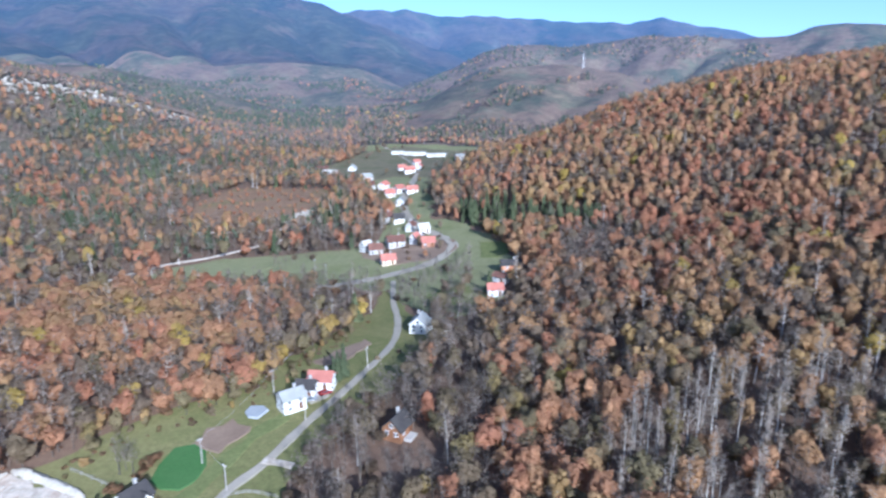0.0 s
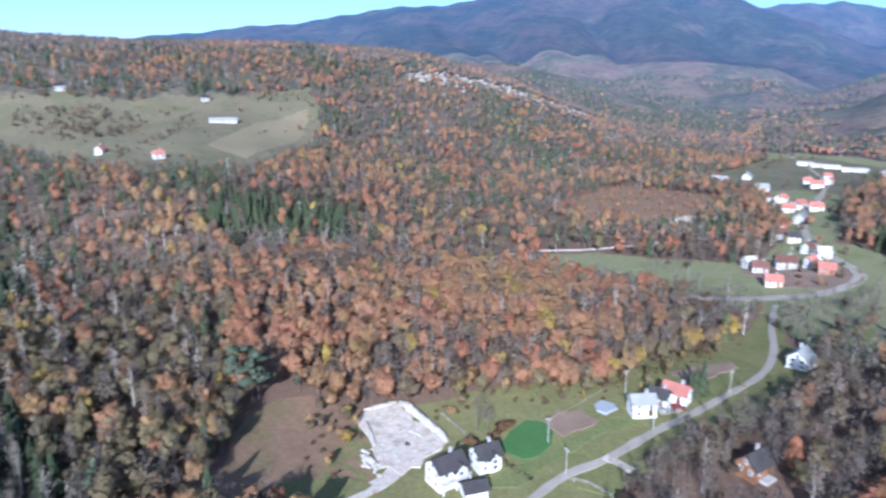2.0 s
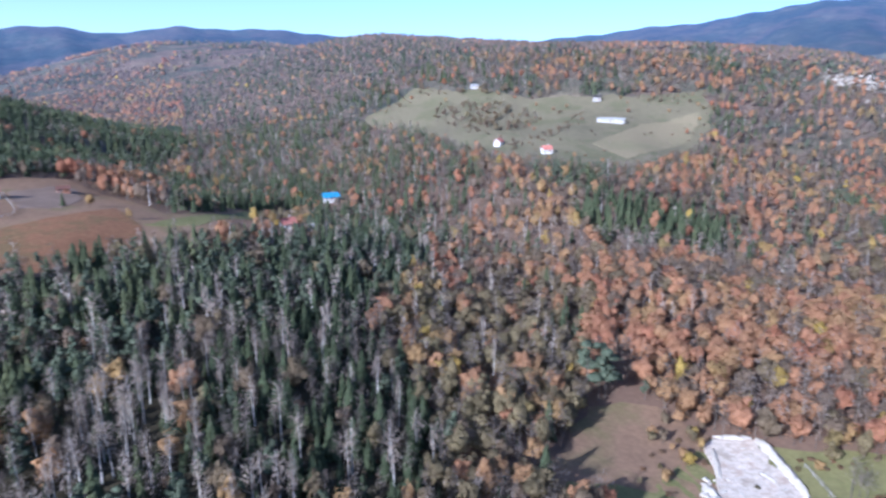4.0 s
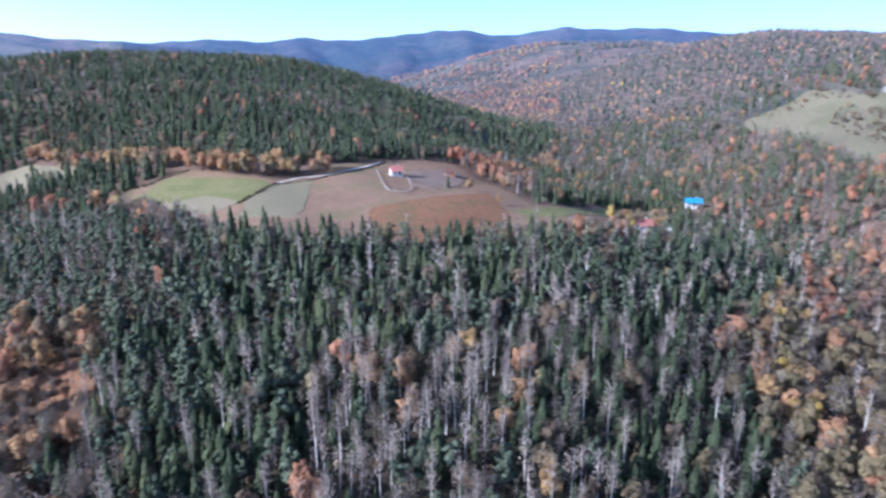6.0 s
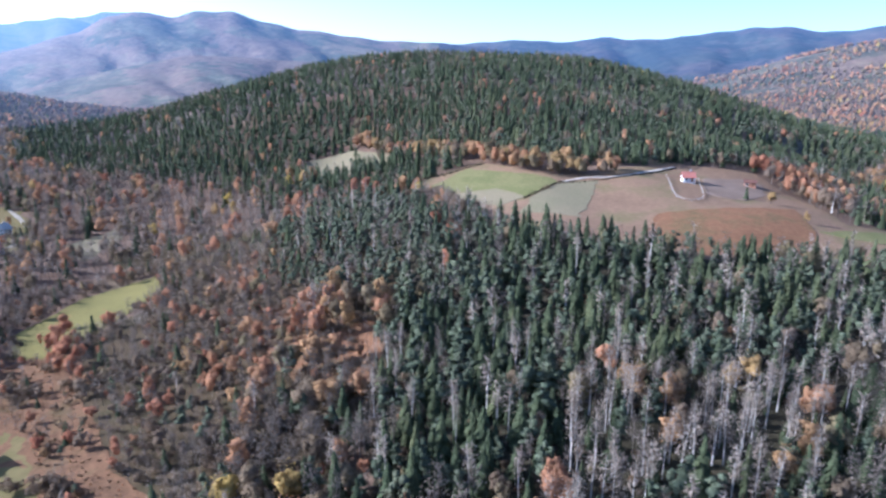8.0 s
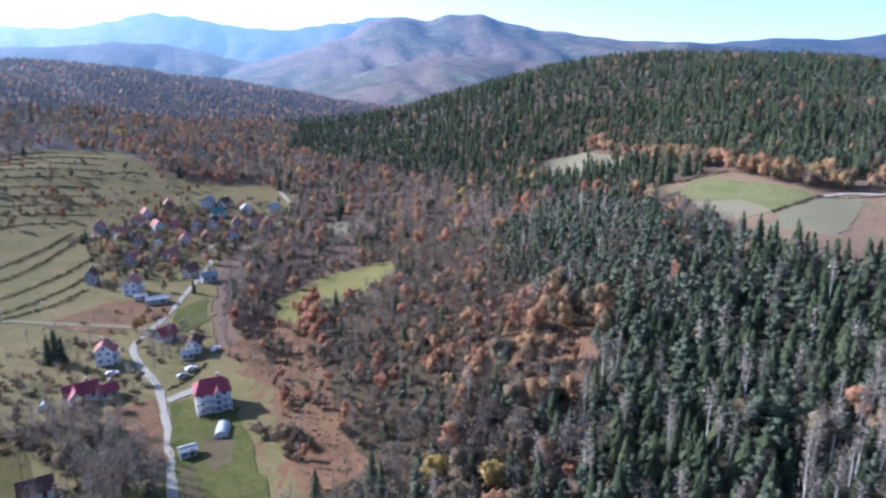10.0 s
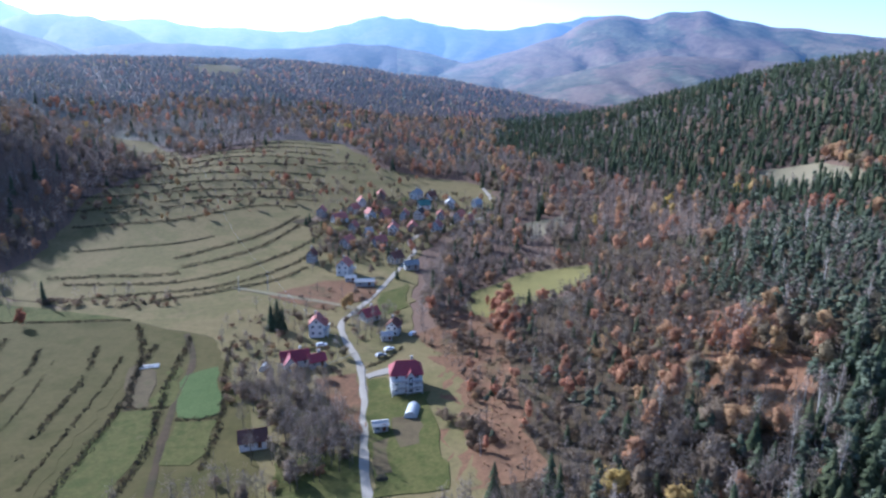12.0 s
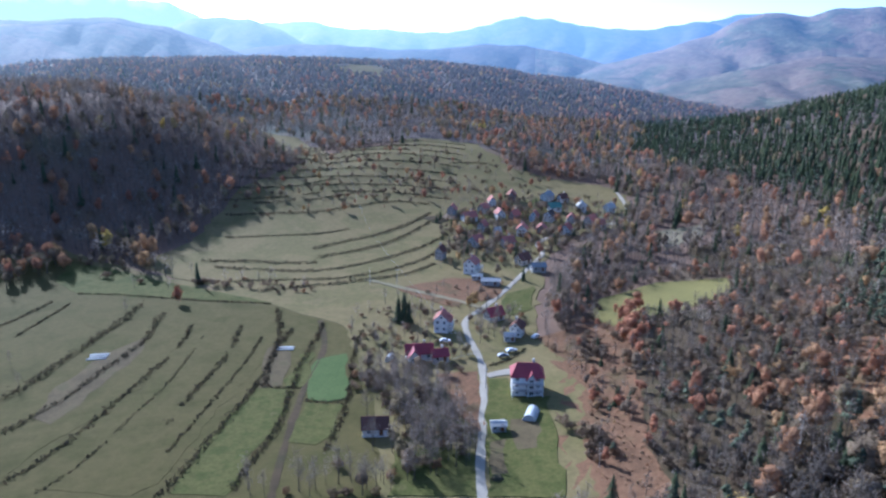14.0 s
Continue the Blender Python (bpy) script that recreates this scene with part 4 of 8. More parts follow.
# ---- fields and plots ----
FIELDS = [  # material, lift, label, outline
    ("deep_grass", 0.5, "deep green oval of sown grass", [(-72.4, 146.9), (-73.0, 152.8), (-71.0, 158.8), (-66.7, 160.2), (-62.8, 157.7), (-61.0, 152.2), (-61.7, 146.5), (-64.8, 143.3), (-68.9, 143.6)]),
    ("soil", 0.45, "brown dug-over garden patch", [(-67.6, 160.4), (-65.1, 167.5), (-59.5, 171.6), (-54.0, 168.5), (-55.8, 162.6), (-59.0, 157.4), (-62.9, 159.0)]),
    ("fresh_grass", 0.4, "fresh green lane-side meadow", [(-69.3, 128.6), (-65.8, 139.1), (-59.4, 151.4), (-52.6, 168.1), (-45.1, 177.0), (-44.4, 172.6), (-52.7, 156.9), (-58.4, 142.8), (-61.0, 133.0)]),
    ("soil", 0.45, "bare earth strip behind the houses", [(-43.6, 207.9), (-39.4, 219.2), (-35.0, 225.5), (-29.3, 234.4), (-26.6, 229.2), (-28.8, 221.9), (-35.0, 209.4), (-39.2, 206.5)]),
    ("fresh_grass", 0.45, "green meadow past the brook", [(-8.5, 283.5), (1.5, 291.3), (11.7, 289.1), (13.6, 276.2), (3.8, 265.8), (-3.3, 264.6)]),
    ("fresh_grass", 0.45, "bright green meadow by the wood", [(19.7, 357.1), (33.8, 352.5), (33.3, 331.2), (27.3, 326.8), (19.0, 331.7)]),
    ("pale_meadow", 0.45, "pale green riverside meadow", [(-154.4, 323.9), (-145.2, 343.9), (-125.8, 358.1), (-96.3, 365.0), (-88.4, 345.0), (-97.0, 332.2), (-114.7, 323.9), (-135.4, 318.8)]),
    ("soil", 0.45, "bare earth and village yards", [(-27.5, 335.9), (-44.5, 356.0), (-46.0, 369.1), (-27.1, 373.2), (-7.8, 374.6), (5.1, 369.8), (7.9, 351.8), (-1.2, 340.2), (-12.9, 337.6)]),
    ("pasture", 0.45, "dry fields by the far village", [(-127.7, 679.3), (-99.8, 831.7), (-47.4, 891.4), (47.8, 810.0), (23.2, 602.7), (-6.6, 560.4), (-42.6, 603.4), (-71.3, 587.6)]),
    ("road", 0.5, "pale paved yard", [(-43.3, 185.0), (-38.6, 187.4), (-33.6, 188.5), (-35.5, 184.4), (-39.1, 181.1)]),
    ("grass", 0.45, "green plot beside the brook", [(-49.2, 142.7), (-45.3, 152.1), (-41.3, 153.6), (-39.2, 144.1), (-41.0, 139.9), (-47.7, 139.9)]),
    ("grass_olive", 0.33, "olive grass between the strip fields", [(110, -150), (60, -132), (8, -128), (-20, -140), (-28, -200), (-26, -262), (0, -292), (52, -322), (100, -376), (132, -366), (138, -250)]),
    ("grass_olive", 0.4, "long olive-green meadow strips", [(62.9, -170.2), (49.0, -194.6), (37.4, -243.7), (32.9, -282.8), (33.9, -295.2), (2.9, -285.4), (0.4, -268.3), (5.6, -235.7), (20.9, -197.6), (32.8, -165.1), (38.9, -161.2)]),
    ("grass_olive", 0.4, "olive-green meadow strips", [(72.8, -177.5), (61.7, -197.8), (45.7, -223.0), (35.6, -264.9), (35.7, -290.0), (58.4, -306.0), (86.4, -319.4), (77.0, -287.1), (64.7, -278.0), (78.4, -244.3), (86.8, -221.3)]),
    ("grass_green", 0.42, "green meadow brow", [(102.7, -370.2), (79.8, -360.6), (50.0, -334.3), (17.7, -308.8), (2.7, -296.0), (47.5, -312.9), (88.2, -327.6), (102.5, -347.5)]),
    ("grass_green", 0.42, "yellow-green field beside the farm track", [(29.4, -159.8), (20.2, -185.8), (8.5, -213.7), (-3.4, -210.7), (-1.0, -195.7), (9.0, -175.2), (15.7, -155.8)]),
    ("green_crop", 0.45, "small bright green field", [(-7.5, -202.2), (-12.3, -231.1), (-24.0, -234.2), (-22.1, -210.1), (-19.3, -199.2), (-13.4, -198.3)]),
    ("grass_green", 0.45, "green strip", [(-1.5, -211.0), (-6.6, -237.8), (-11.9, -239.1), (-8.2, -213.7), (-5.2, -210.1)]),
    ("grass_green", 0.45, "green plot below the track", [(-0.3, -177.2), (-7.3, -199.7), (-18.5, -195.4), (-13.3, -178.5), (-8.0, -173.7)]),
    ("grass_green", 0.45, "shady green lawn below the lane", [(-29.1, -164.9), (-41.5, -162.5), (-50.9, -156.4), (-45.5, -137.5), (-23.8, -144.4)]),
    ("dark_soil", 0.48, "dug garden bed by the white house", [(-65.6, -171.0), (-72.4, -168.8), (-66.9, -153.6), (-61.0, -154.2)]),
    ("dark_soil", 0.48, "narrow dug garden bed", [(-55.6, -160.9), (-60.2, -161.0), (-55.1, -144.7), (-51.2, -145.7)]),
    ("grass_green", 0.45, "green lawn round the white house", [(-68.1, -200.3), (-74.5, -198.2), (-71.3, -186.7), (-82.4, -180.4), (-71.0, -150.2), (-64.4, -130.2), (-46.7, -136.9), (-57.2, -168.8)]),
    ("grass_green", 0.45, "bright green garden lawn", [(-103.7, -282.7), (-120.6, -289.7), (-108.4, -260.7), (-96.6, -255.7), (-95.4, -263.1)]),
    ("bracken", 0.45, "brown rough ground", [(-55.3, -303.8), (-85.4, -311.0), (-108.4, -300.1), (-97.9, -277.9), (-74.9, -272.5), (-63.0, -288.5)]),
    ("bracken", 0.45, "rough ground below the lane", [(-52.3, -208.4), (-66.1, -206.6), (-54.3, -166.3), (-51.1, -185.5)]),
    ("dark_soil", 0.45, "dark vegetable plots", [(7.6, -213.4), (5.6, -240.9), (-1.0, -255.8), (-3.4, -233.5), (0.2, -213.6)]),
    ("dark_soil", 0.45, "dark ploughed plot", [(73.8, -209.2), (72.9, -229.8), (62.3, -255.2), (50.6, -268.6), (50.2, -252.2), (61.1, -222.8), (67.9, -204.2)]),
    ("grass", 0.42, "olive-green terrace field", [(-311.4, -172.9), (-340.9, -162.1), (-334.5, -112.0), (-328.7, -106.9), (-296.2, -111.2), (-310.9, -132.0), (-302.3, -156.3)]),
    ("grass_dry", 0.42, "dry mown terrace field", [(-302.3, -156.3), (-310.9, -132.0), (-296.2, -111.2), (-282.3, -119.6), (-284.5, -135.0)]),
    ("grass_dry", 0.42, "dry olive field above the spruces", [(-296.5, -108.5), (-325.5, -105.9), (-341.6, -88.7), (-304.0, -82.2), (-272.5, -77.4), (-270.1, -103.5)]),
    ("rust", 0.42, "rust-red bracken in the clearing", [(-292.0, -50.0), (-318.3, -24.4), (-340.8, 2.0), (-297.0, 11.7), (-262.0, 4.0), (-254.0, -24.7), (-262.0, -48.0)]),
    ("soil", 0.45, "bare pink earth beside the house", [(-380.7, -42.9), (-404.2, -17.9), (-378.6, -11.4), (-345.4, -20.3), (-341.2, -36.6)]),
    ("grass", 0.45, "green meadow edge under the trees", [(-308.8, 11.9), (-337.7, 37.2), (-443.1, 96.8), (-400.1, 90.9), (-309.7, 34.5)]),
    ("grass_dry", 0.45, "tan part of the high meadow", [(-444.3, 359.2), (-480.4, 444.1), (-475.5, 509.5), (-435.8, 459.9), (-402.5, 360.0)]),
    ("grass", 0.45, "green corner of rough grass", [(-111.0, 83.1), (-116.0, 92.3), (-111.5, 103.5), (-101.1, 113.5), (-93.4, 115.5), (-89.4, 112.9)]),
    ("grass", 0.3, "rough grass at the wood's edge", [(-97.2, 144.2), (-96.2, 158.3), (-89.5, 167.4), (-75.6, 179.1), (-60.7, 190.5), (-54.2, 207.1), (-42.2, 243.8), (-31.7, 266.3), (-27.0, 255.3), (-36.3, 213.3), (-47.9, 184.7), (-57.5, 170.3), (-83.0, 154.8), (-88.8, 139.3)]),
    ("gravel", 0.55, "pale gravel work yard", [(-115.3, 140.7), (-109.0, 149.7), (-96.8, 144.2), (-86.6, 140.2), (-87.4, 132.0), (-86.3, 127.7), (-88.3, 126.8), (-88.7, 122.9), (-92.9, 123.1), (-96.0, 123.8), (-100.4, 126.7), (-106.5, 132.1), (-111.9, 134.5)]),
]
_rng = random.Random(44)
for k in range(26):  # garden plots between the houses of the south village
    gx, gy = -105 - 95 * _rng.random(), 0
    gy = -345 - 0.55 * (-105 - gx) - 75 * _rng.random()
    turn, gl, gw = radians(25 + _rng.uniform(-12, 12)), _rng.uniform(6, 13), _rng.uniform(4, 8)
    corners = [(gx + math.cos(turn) * a * gl - math.sin(turn) * b * gw, gy + math.sin(turn) * a * gl + math.cos(turn) * b * gw) for a, b in ((-1, -1), (1, -1), (1, 1), (-1, 1))]
    kind = _rng.choice(["dark_soil", "grass_green", "hayfield", "soil", "grass_olive", "brushland"])
    FIELDS.append((kind, 0.4 + 0.01 * k, {"dark_soil": "dark dug vegetable garden", "grass_green": "green garden lawn", "hayfield": "yellowed garden grass", "soil": "bare earth yard", "grass_olive": "olive orchard grass", "brushland": "brown weedy plot"}[kind] + " among the village houses", corners))
for i, (mname, lift, label, poly) in enumerate(FIELDS):
    sheet("field", poly, M[mname], lift=lift, step=3 if mname in ("gravel", "soil") else 5, amp=0.8, seed=60 + i, label=label)

# ---- tracks and drives ----
ribbon("track", [(-68.2, -202.3), (-72.1, -202.9), (-77.4, -203.1)], 4.0, M["road"], 0.5, "pale driveway of the white house", seed=5)
ribbon("track", [(-43.4, -318.8), (-55.6, -305.3), (-73.2, -286.1), (-83.2, -274.1), (-87.9, -263.9)], 3.0, M["grass_dry"], 0.5, "grey grassy track", seed=6)
ribbon("track", [(-46.6, 154.1), (-42.0, 152.9), (-38.3, 151.8)], 2.6, M["gravel"], 0.5, "pale field entrance", seed=7)
ribbon("track", [(-328.7, -104.3), (-343.8, -96.0), (-350.4, -82.1), (-365.3, -72.7), (-400.1, -61.7)], 2.4, M["gravel"], 0.5, "pale farm track", seed=8)
ribbon("track", [(-260.4, 529.1), (-255.6, 585.3), (-249.6, 651.6)], 2.5, M["gravel"], 0.6, "pale gravel track in the woods", seed=9)
ribbon("track", [(-240.2, 386.1), (-246.4, 410.7), (-254.1, 434.4)], 2.5, M["gravel"], 0.6, "pale gravel track", seed=10)

# ---- hedges and terrace banks ----
M["hedge"] = foliage("hedge_twigs", [(0.0, (0.06, 0.055, 0.036)), (0.6, (0.085, 0.07, 0.045)), (1.0, (0.12, 0.085, 0.05))], 0.25, gaps=0.15)


def hedge(pts, width, height, seed, name="hedge", gap=0.0, label="dark leafless hedge on a field bank", material="hedge"):
    """A bank with scrub: leaf clumps piled along a line."""
    rng = np.random.default_rng(seed)
    c = smooth_line(pts, 0.9)
    tri = []
    tint = []
    for i, q in enumerate(c):
        if gap and field_noise(q[0], q[1], 9, seed) < gap * 0.8:
            continue
        h, w = 1.15 * height * rng.uniform(0.4, 1.0), 1.35 * width * rng.uniform(0.6, 1.1)
        z = float(ground_z(q[0], q[1]))
        t = leaf_tris(np.array([q[0] + rng.normal(0, width * 0.2), q[1] + rng.normal(0, width * 0.2), z + h * 0.4]), np.array([w * 0.6, w * 0.6, h * 0.65]), 14, 0.38, rng)
        tri.append(t)
        tint.append(np.full(42, rng.uniform()))
    if not tri:
        return None
    v = np.concatenate(tri).reshape(-1, 3)
    return tagged(new(name, soup(name, v, np.arange(len(v)).reshape(-1, 3), [M[material]], None, np.concatenate(tint))), label, "hedge", "", "stuff")


HEDGES = [  # width, height, gap, line
    (1.2, 1.0, 0.0, [(87.7, -327.4), (68.0, -321.4), (47.4, -312.1), (27.3, -303.6), (2.7, -295.3)]),
    (3.0, 2.2, 0.0, [(87.8, -224.6), (81.4, -236.2), (75.1, -253.2), (68.0, -274.0), (63.1, -286.8), (58.4, -306.0)]),
    (2.4, 1.6, 0.0, [(80.5, -201.7), (74.1, -210.3), (67.7, -222.4), (59.8, -242.2), (51.0, -264.1), (47.4, -293.0)]),
    (1.8, 1.2, 0.2, [(71.8, -174.4), (63.3, -186.5), (55.6, -204.5), (46.5, -228.4), (37.6, -254.3), (34.5, -276.7)]),
    (1.0, 0.7, 0.35, [(61.1, -168.4), (53.5, -180.8), (45.7, -202.3), (37.2, -225.2), (29.1, -263.4)]),
    (1.8, 1.3, 0.3, [(33.9, -197.5), (27.6, -218.5), (19.6, -241.7), (14.8, -271.9)]),
    (1.2, 0.9, 0.35, [(31.9, -181.0), (23.1, -205.5), (13.4, -232.9), (6.5, -257.6)]),
    (2.2, 1.6, 0.0, [(32.0, -159.4), (25.3, -173.6), (17.4, -193.3), (9.4, -213.9), (3.6, -235.4), (-0.5, -261.7), (-0.0, -288.2)]),
    (1.2, 1.0, 0.0, [(8.5, -216.6), (0.3, -211.6), (-5.2, -210.9)]),
    (2.0, 1.6, 0.1, [(14.4, -157.7), (9.0, -170.8), (2.6, -186.1), (-1.3, -203.1), (-6.0, -225.4), (-14.0, -252.5), (-17.8, -266.7)]),
    (1.6, 1.5, 0.2, [(5.7, -215.2), (3.6, -235.4), (-2.1, -255.4), (-5.7, -263.5)]),
    (1.6, 1.4, 0.1, [(-10.1, -170.1), (-15.4, -183.1), (-21.6, -205.9), (-25.3, -227.9), (-32.0, -253.8)]),
    (1.5, 1.2, 0.0, [(-7.4, -200.8), (-15.2, -197.9), (-19.3, -199.2)]),
    (1.6, 1.2, 0.0, [(109.8, -293.6), (104.3, -302.9), (96.7, -319.4)]),
    (1.4, 1.0, 0.2, [(99.9, -280.7), (94.4, -297.7), (88.9, -315.0)]),
    (2.4, 1.7, 0.0, [(-21.7, -374.0), (-43.7, -384.6), (-65.8, -396.3), (-87.2, -413.7), (-102.4, -430.7)]),
    (2.4, 1.7, 0.0, [(-23.5, -358.3), (-47.9, -367.5), (-70.1, -381.9), (-98.0, -412.2), (-106.7, -417.1)]),
    (2.2, 1.5, 0.1, [(30.2, -353.2), (10.4, -345.6), (-14.7, -337.6), (-38.2, -340.6), (-61.1, -351.1), (-83.9, -367.6), (-102.5, -386.8)]),
    (2.6, 1.9, 0.0, [(36.5, -363.8), (13.4, -358.9), (-3.9, -352.7), (-21.4, -350.0)]),
    (2.2, 1.5, 0.0, [(18.3, -329.9), (-8.5, -325.6), (-30.4, -323.0), (-54.2, -329.1), (-74.9, -342.0), (-95.4, -359.7)]),
    (2.2, 1.5, 0.1, [(7.6, -312.6), (-18.7, -314.7), (-40.9, -317.6), (-64.7, -322.7), (-82.8, -335.9)]),
    (2.0, 1.5, 0.15, [(27.8, -438.1), (0.1, -442.1), (-28.6, -440.4), (-59.6, -449.6), (-84.2, -456.1), (-107.0, -449.9)]),
    (1.6, 1.2, 0.2, [(26.5, -401.5), (1.0, -401.2), (-25.3, -400.2), (-46.4, -406.3)]),
    (1.8, 1.4, 0.2, [(10.6, -458.5), (-15.3, -462.8), (-38.5, -467.1), (-63.6, -477.8)]),
    (1.6, 1.3, 0.2, [(22.4, -520.2), (6.3, -528.5), (-9.9, -518.6)]),
    (1.6, 1.3, 0.2, [(-24.9, -493.8), (-42.0, -502.7), (-60.0, -512.8)]),
    (1.4, 1.2, 0.3, [(-150.0, -547.5), (-175.8, -550.2), (-199.5, -544.4)]),
    (2.0, 1.8, 0.0, [(-330.5, -191.8), (-330.4, -173.4), (-341.5, -165.4), (-348.6, -156.9)]),
    (2.0, 1.8, 0.0, [(-294.2, -111.0), (-308.8, -107.6), (-329.9, -104.1)]),
    (1.2, 1.0, 0.0, [(-327.0, -103.2), (-343.0, -86.5), (-365.9, -69.7), (-399.0, -60.5)]),
    (1.2, 1.0, 0.0, [(-70.7, -210.0), (-79.7, -212.5), (-89.2, -220.1)]),
    (1.4, 1.2, 0.0, [(-69.1, 140.9), (-64.1, 138.9), (-58.9, 137.5)]),
    (1.4, 1.3, 0.2, [(-91.6, 302.4), (-75.9, 303.7), (-60.2, 305.5)]),
]
for k in range(9):  # banks of the upper terraces, along the slope
    y0 = -470 - 19 * k
    HEDGES.append((1.7, 1.4, 0.3, [(30 - 4 * k, y0 + 10), (-10 - 5 * k, y0), (-50 - 6 * k, y0 - 9 + 5 * math.sin(k)), (-92 - 7 * k, y0 - 4), (-125 - 7 * k, y0 + 9)]))
for i, (w, h, gap, pts) in enumerate(HEDGES):
    hedge(pts, w, h, 200 + i, gap=gap)

# ---- buildings ----
PLASTER = [(0.3, (0.62, 0.61, 0.58)), (0.7, (0.72, 0.71, 0.68))]
M["white_wall"] = surface("white_plaster", PLASTER, W1, scales=(0.3, 3), amount=0.25, random_tint=0.2)
M["grey_wall"] = surface("grey_plaster", [(0.3, (0.36, 0.35, 0.33)), (0.7, (0.45, 0.43, 0.40))], W1, scales=(0.3, 3), amount=0.3)
M["cream_wall"] = surface("cream_plaster", [(0.3, (0.55, 0.46, 0.34)), (0.7, (0.62, 0.52, 0.40))], W1, scales=(0.3, 3), amount=0.3)
M["brick_wall"] = surface("bare_brick", [(0.3, (0.32, 0.16, 0.11)), (0.7, (0.40, 0.21, 0.14))], W1, scales=(0.4, 3), amount=0.4)
M["timber"] = surface("brown_timber", [(0.3, (0.20, 0.10, 0.055)), (0.7, (0.30, 0.16, 0.09))], W1, scales=(0.4, 4), amount=0.4)
M["orange_wall"] = surface("orange_plaster", [(0.3, (0.50, 0.22, 0.11)), (0.7, (0.56, 0.26, 0.14))], W1, scales=(0.4, 4), amount=0.3)
M["red_roof"] = surface("red_roof_tiles", [(0.3, (0.36, 0.135, 0.105)), (0.7, (0.45, 0.19, 0.15))], W1, scales=(0.3, 2.5), bump=0.05, amount=0.4, random_tint=0.35, rough=0.8)
M["crimson_roof"] = surface("crimson_sheet_roof", [(0.3, (0.27, 0.05, 0.06)), (0.7, (0.33, 0.07, 0.08))], W1, scales=(0.3, 2.5), bump=0.03, amount=0.3, rough=0.55)
M["dark_roof"] = surface("dark_slate_roof", [(0.3, (0.046, 0.042, 0.042)), (0.7, (0.072, 0.065, 0.062))], W1, scales=(0.3, 2.5), bump=0.04, amount=0.4, rough=0.8)
M["brown_roof"] = surface("brown_roof_tiles", [(0.3, (0.13, 0.07, 0.055)), (0.7, (0.19, 0.10, 0.08))], W1, scales=(0.3, 2.5), bump=0.05, amount=0.4, random_tint=0.3)
M["grey_roof"] = surface("grey_fibre_roof", [(0.3, (0.27, 0.27, 0.26)), (0.7, (0.36, 0.36, 0.35))], W1, scales=(0.3, 2.5), bump=0.05, amount=0.4)
M["tin"] = surface("pale_sheet_metal", [(0.3, (0.40, 0.38, 0.35)), (0.7, (0.52, 0.50, 0.46))], W1, scales=(0.3, 2.5), amount=0.4, rough=0.5)
M["blue_roof"] = surface("blue_sheet_roof", [(0.3, (0.04, 0.20, 0.36)), (0.7, (0.06, 0.27, 0.45))], W1, scales=(0.3, 2.5), amount=0.3, rough=0.5)
M["green_roof"] = surface("green_sheet_roof", [(0.3, (0.10, 0.20, 0.16)), (0.7, (0.14, 0.26, 0.21))], W1, scales=(0.3, 2.5), amount=0.3, rough=0.5)
M["concrete"] = surface("concrete", [(0.3, (0.38, 0.36, 0.34)), (0.7, (0.48, 0.46, 0.43))], W1, scales=(0.3, 3), amount=0.3)
M["frame_white"] = surface("white_frames", [(0.3, (0.7, 0.7, 0.7)), (0.7, (0.78, 0.78, 0.78))], W1, scales=(1, 6), amount=0.1, rough=0.5)
M["wood_door"] = surface("brown_door", [(0.3, (0.12, 0.06, 0.035)), (0.7, (0.18, 0.09, 0.05))], W1, scales=(1, 6), amount=0.3)
M["plastic"] = surface("white_film", [(0.3, (0.48, 0.49, 0.48)), (0.7, (0.58, 0.59, 0.58))], W1, scales=(0.4, 3), amount=0.2, rough=0.4)
M["hay"] = surface("old_hay", [(0.3, (0.10, 0.075, 0.05)), (0.7, (0.17, 0.13, 0.08))], W1, scales=(0.5, 4), bump=0.2, amount=0.5)
M["pole_wood"] = surface("weathered_pole", [(0.3, (0.34, 0.31, 0.28)), (0.7, (0.46, 0.43, 0.40))], W1, scales=(0.5, 5), amount=0.4)
M["wire"] = surface("bright_wire", [(0.3, (0.42, 0.42, 0.42)), (0.7, (0.5, 0.5, 0.5))], W1, scales=(0.5, 5), amount=0.1, rough=0.5)
_m, _n, _b = mat_new("window_glass")
_b.inputs["Base Color"].default_value, _b.inputs["Roughness"].default_value = (0.03, 0.04, 0.05, 1), 0.08
M["glass"] = _m


def box(bm, x0, y0, z0, x1, y1, z1, bevel=0.0):
    vs = [bm.verts.new(p) for p in ((x0, y0, z0), (x1, y0, z0), (x1, y1, z0), (x0, y1, z0), (x0, y0, z1), (x1, y0, z1), (x1, y1, z1), (x0, y1, z1))]
    fs = [bm.faces.new([vs[i] for i in f]) for f in ((3, 2, 1, 0), (4, 5, 6, 7), (0, 1, 5, 4), (1, 2, 6, 5), (2, 3, 7, 6), (3, 0, 4, 7))]
    if bevel:
        bmesh.ops.bevel(bm, geom=list({e for f in fs for e in f.edges}), offset=bevel, segments=1, affect="EDGES")
    return vs


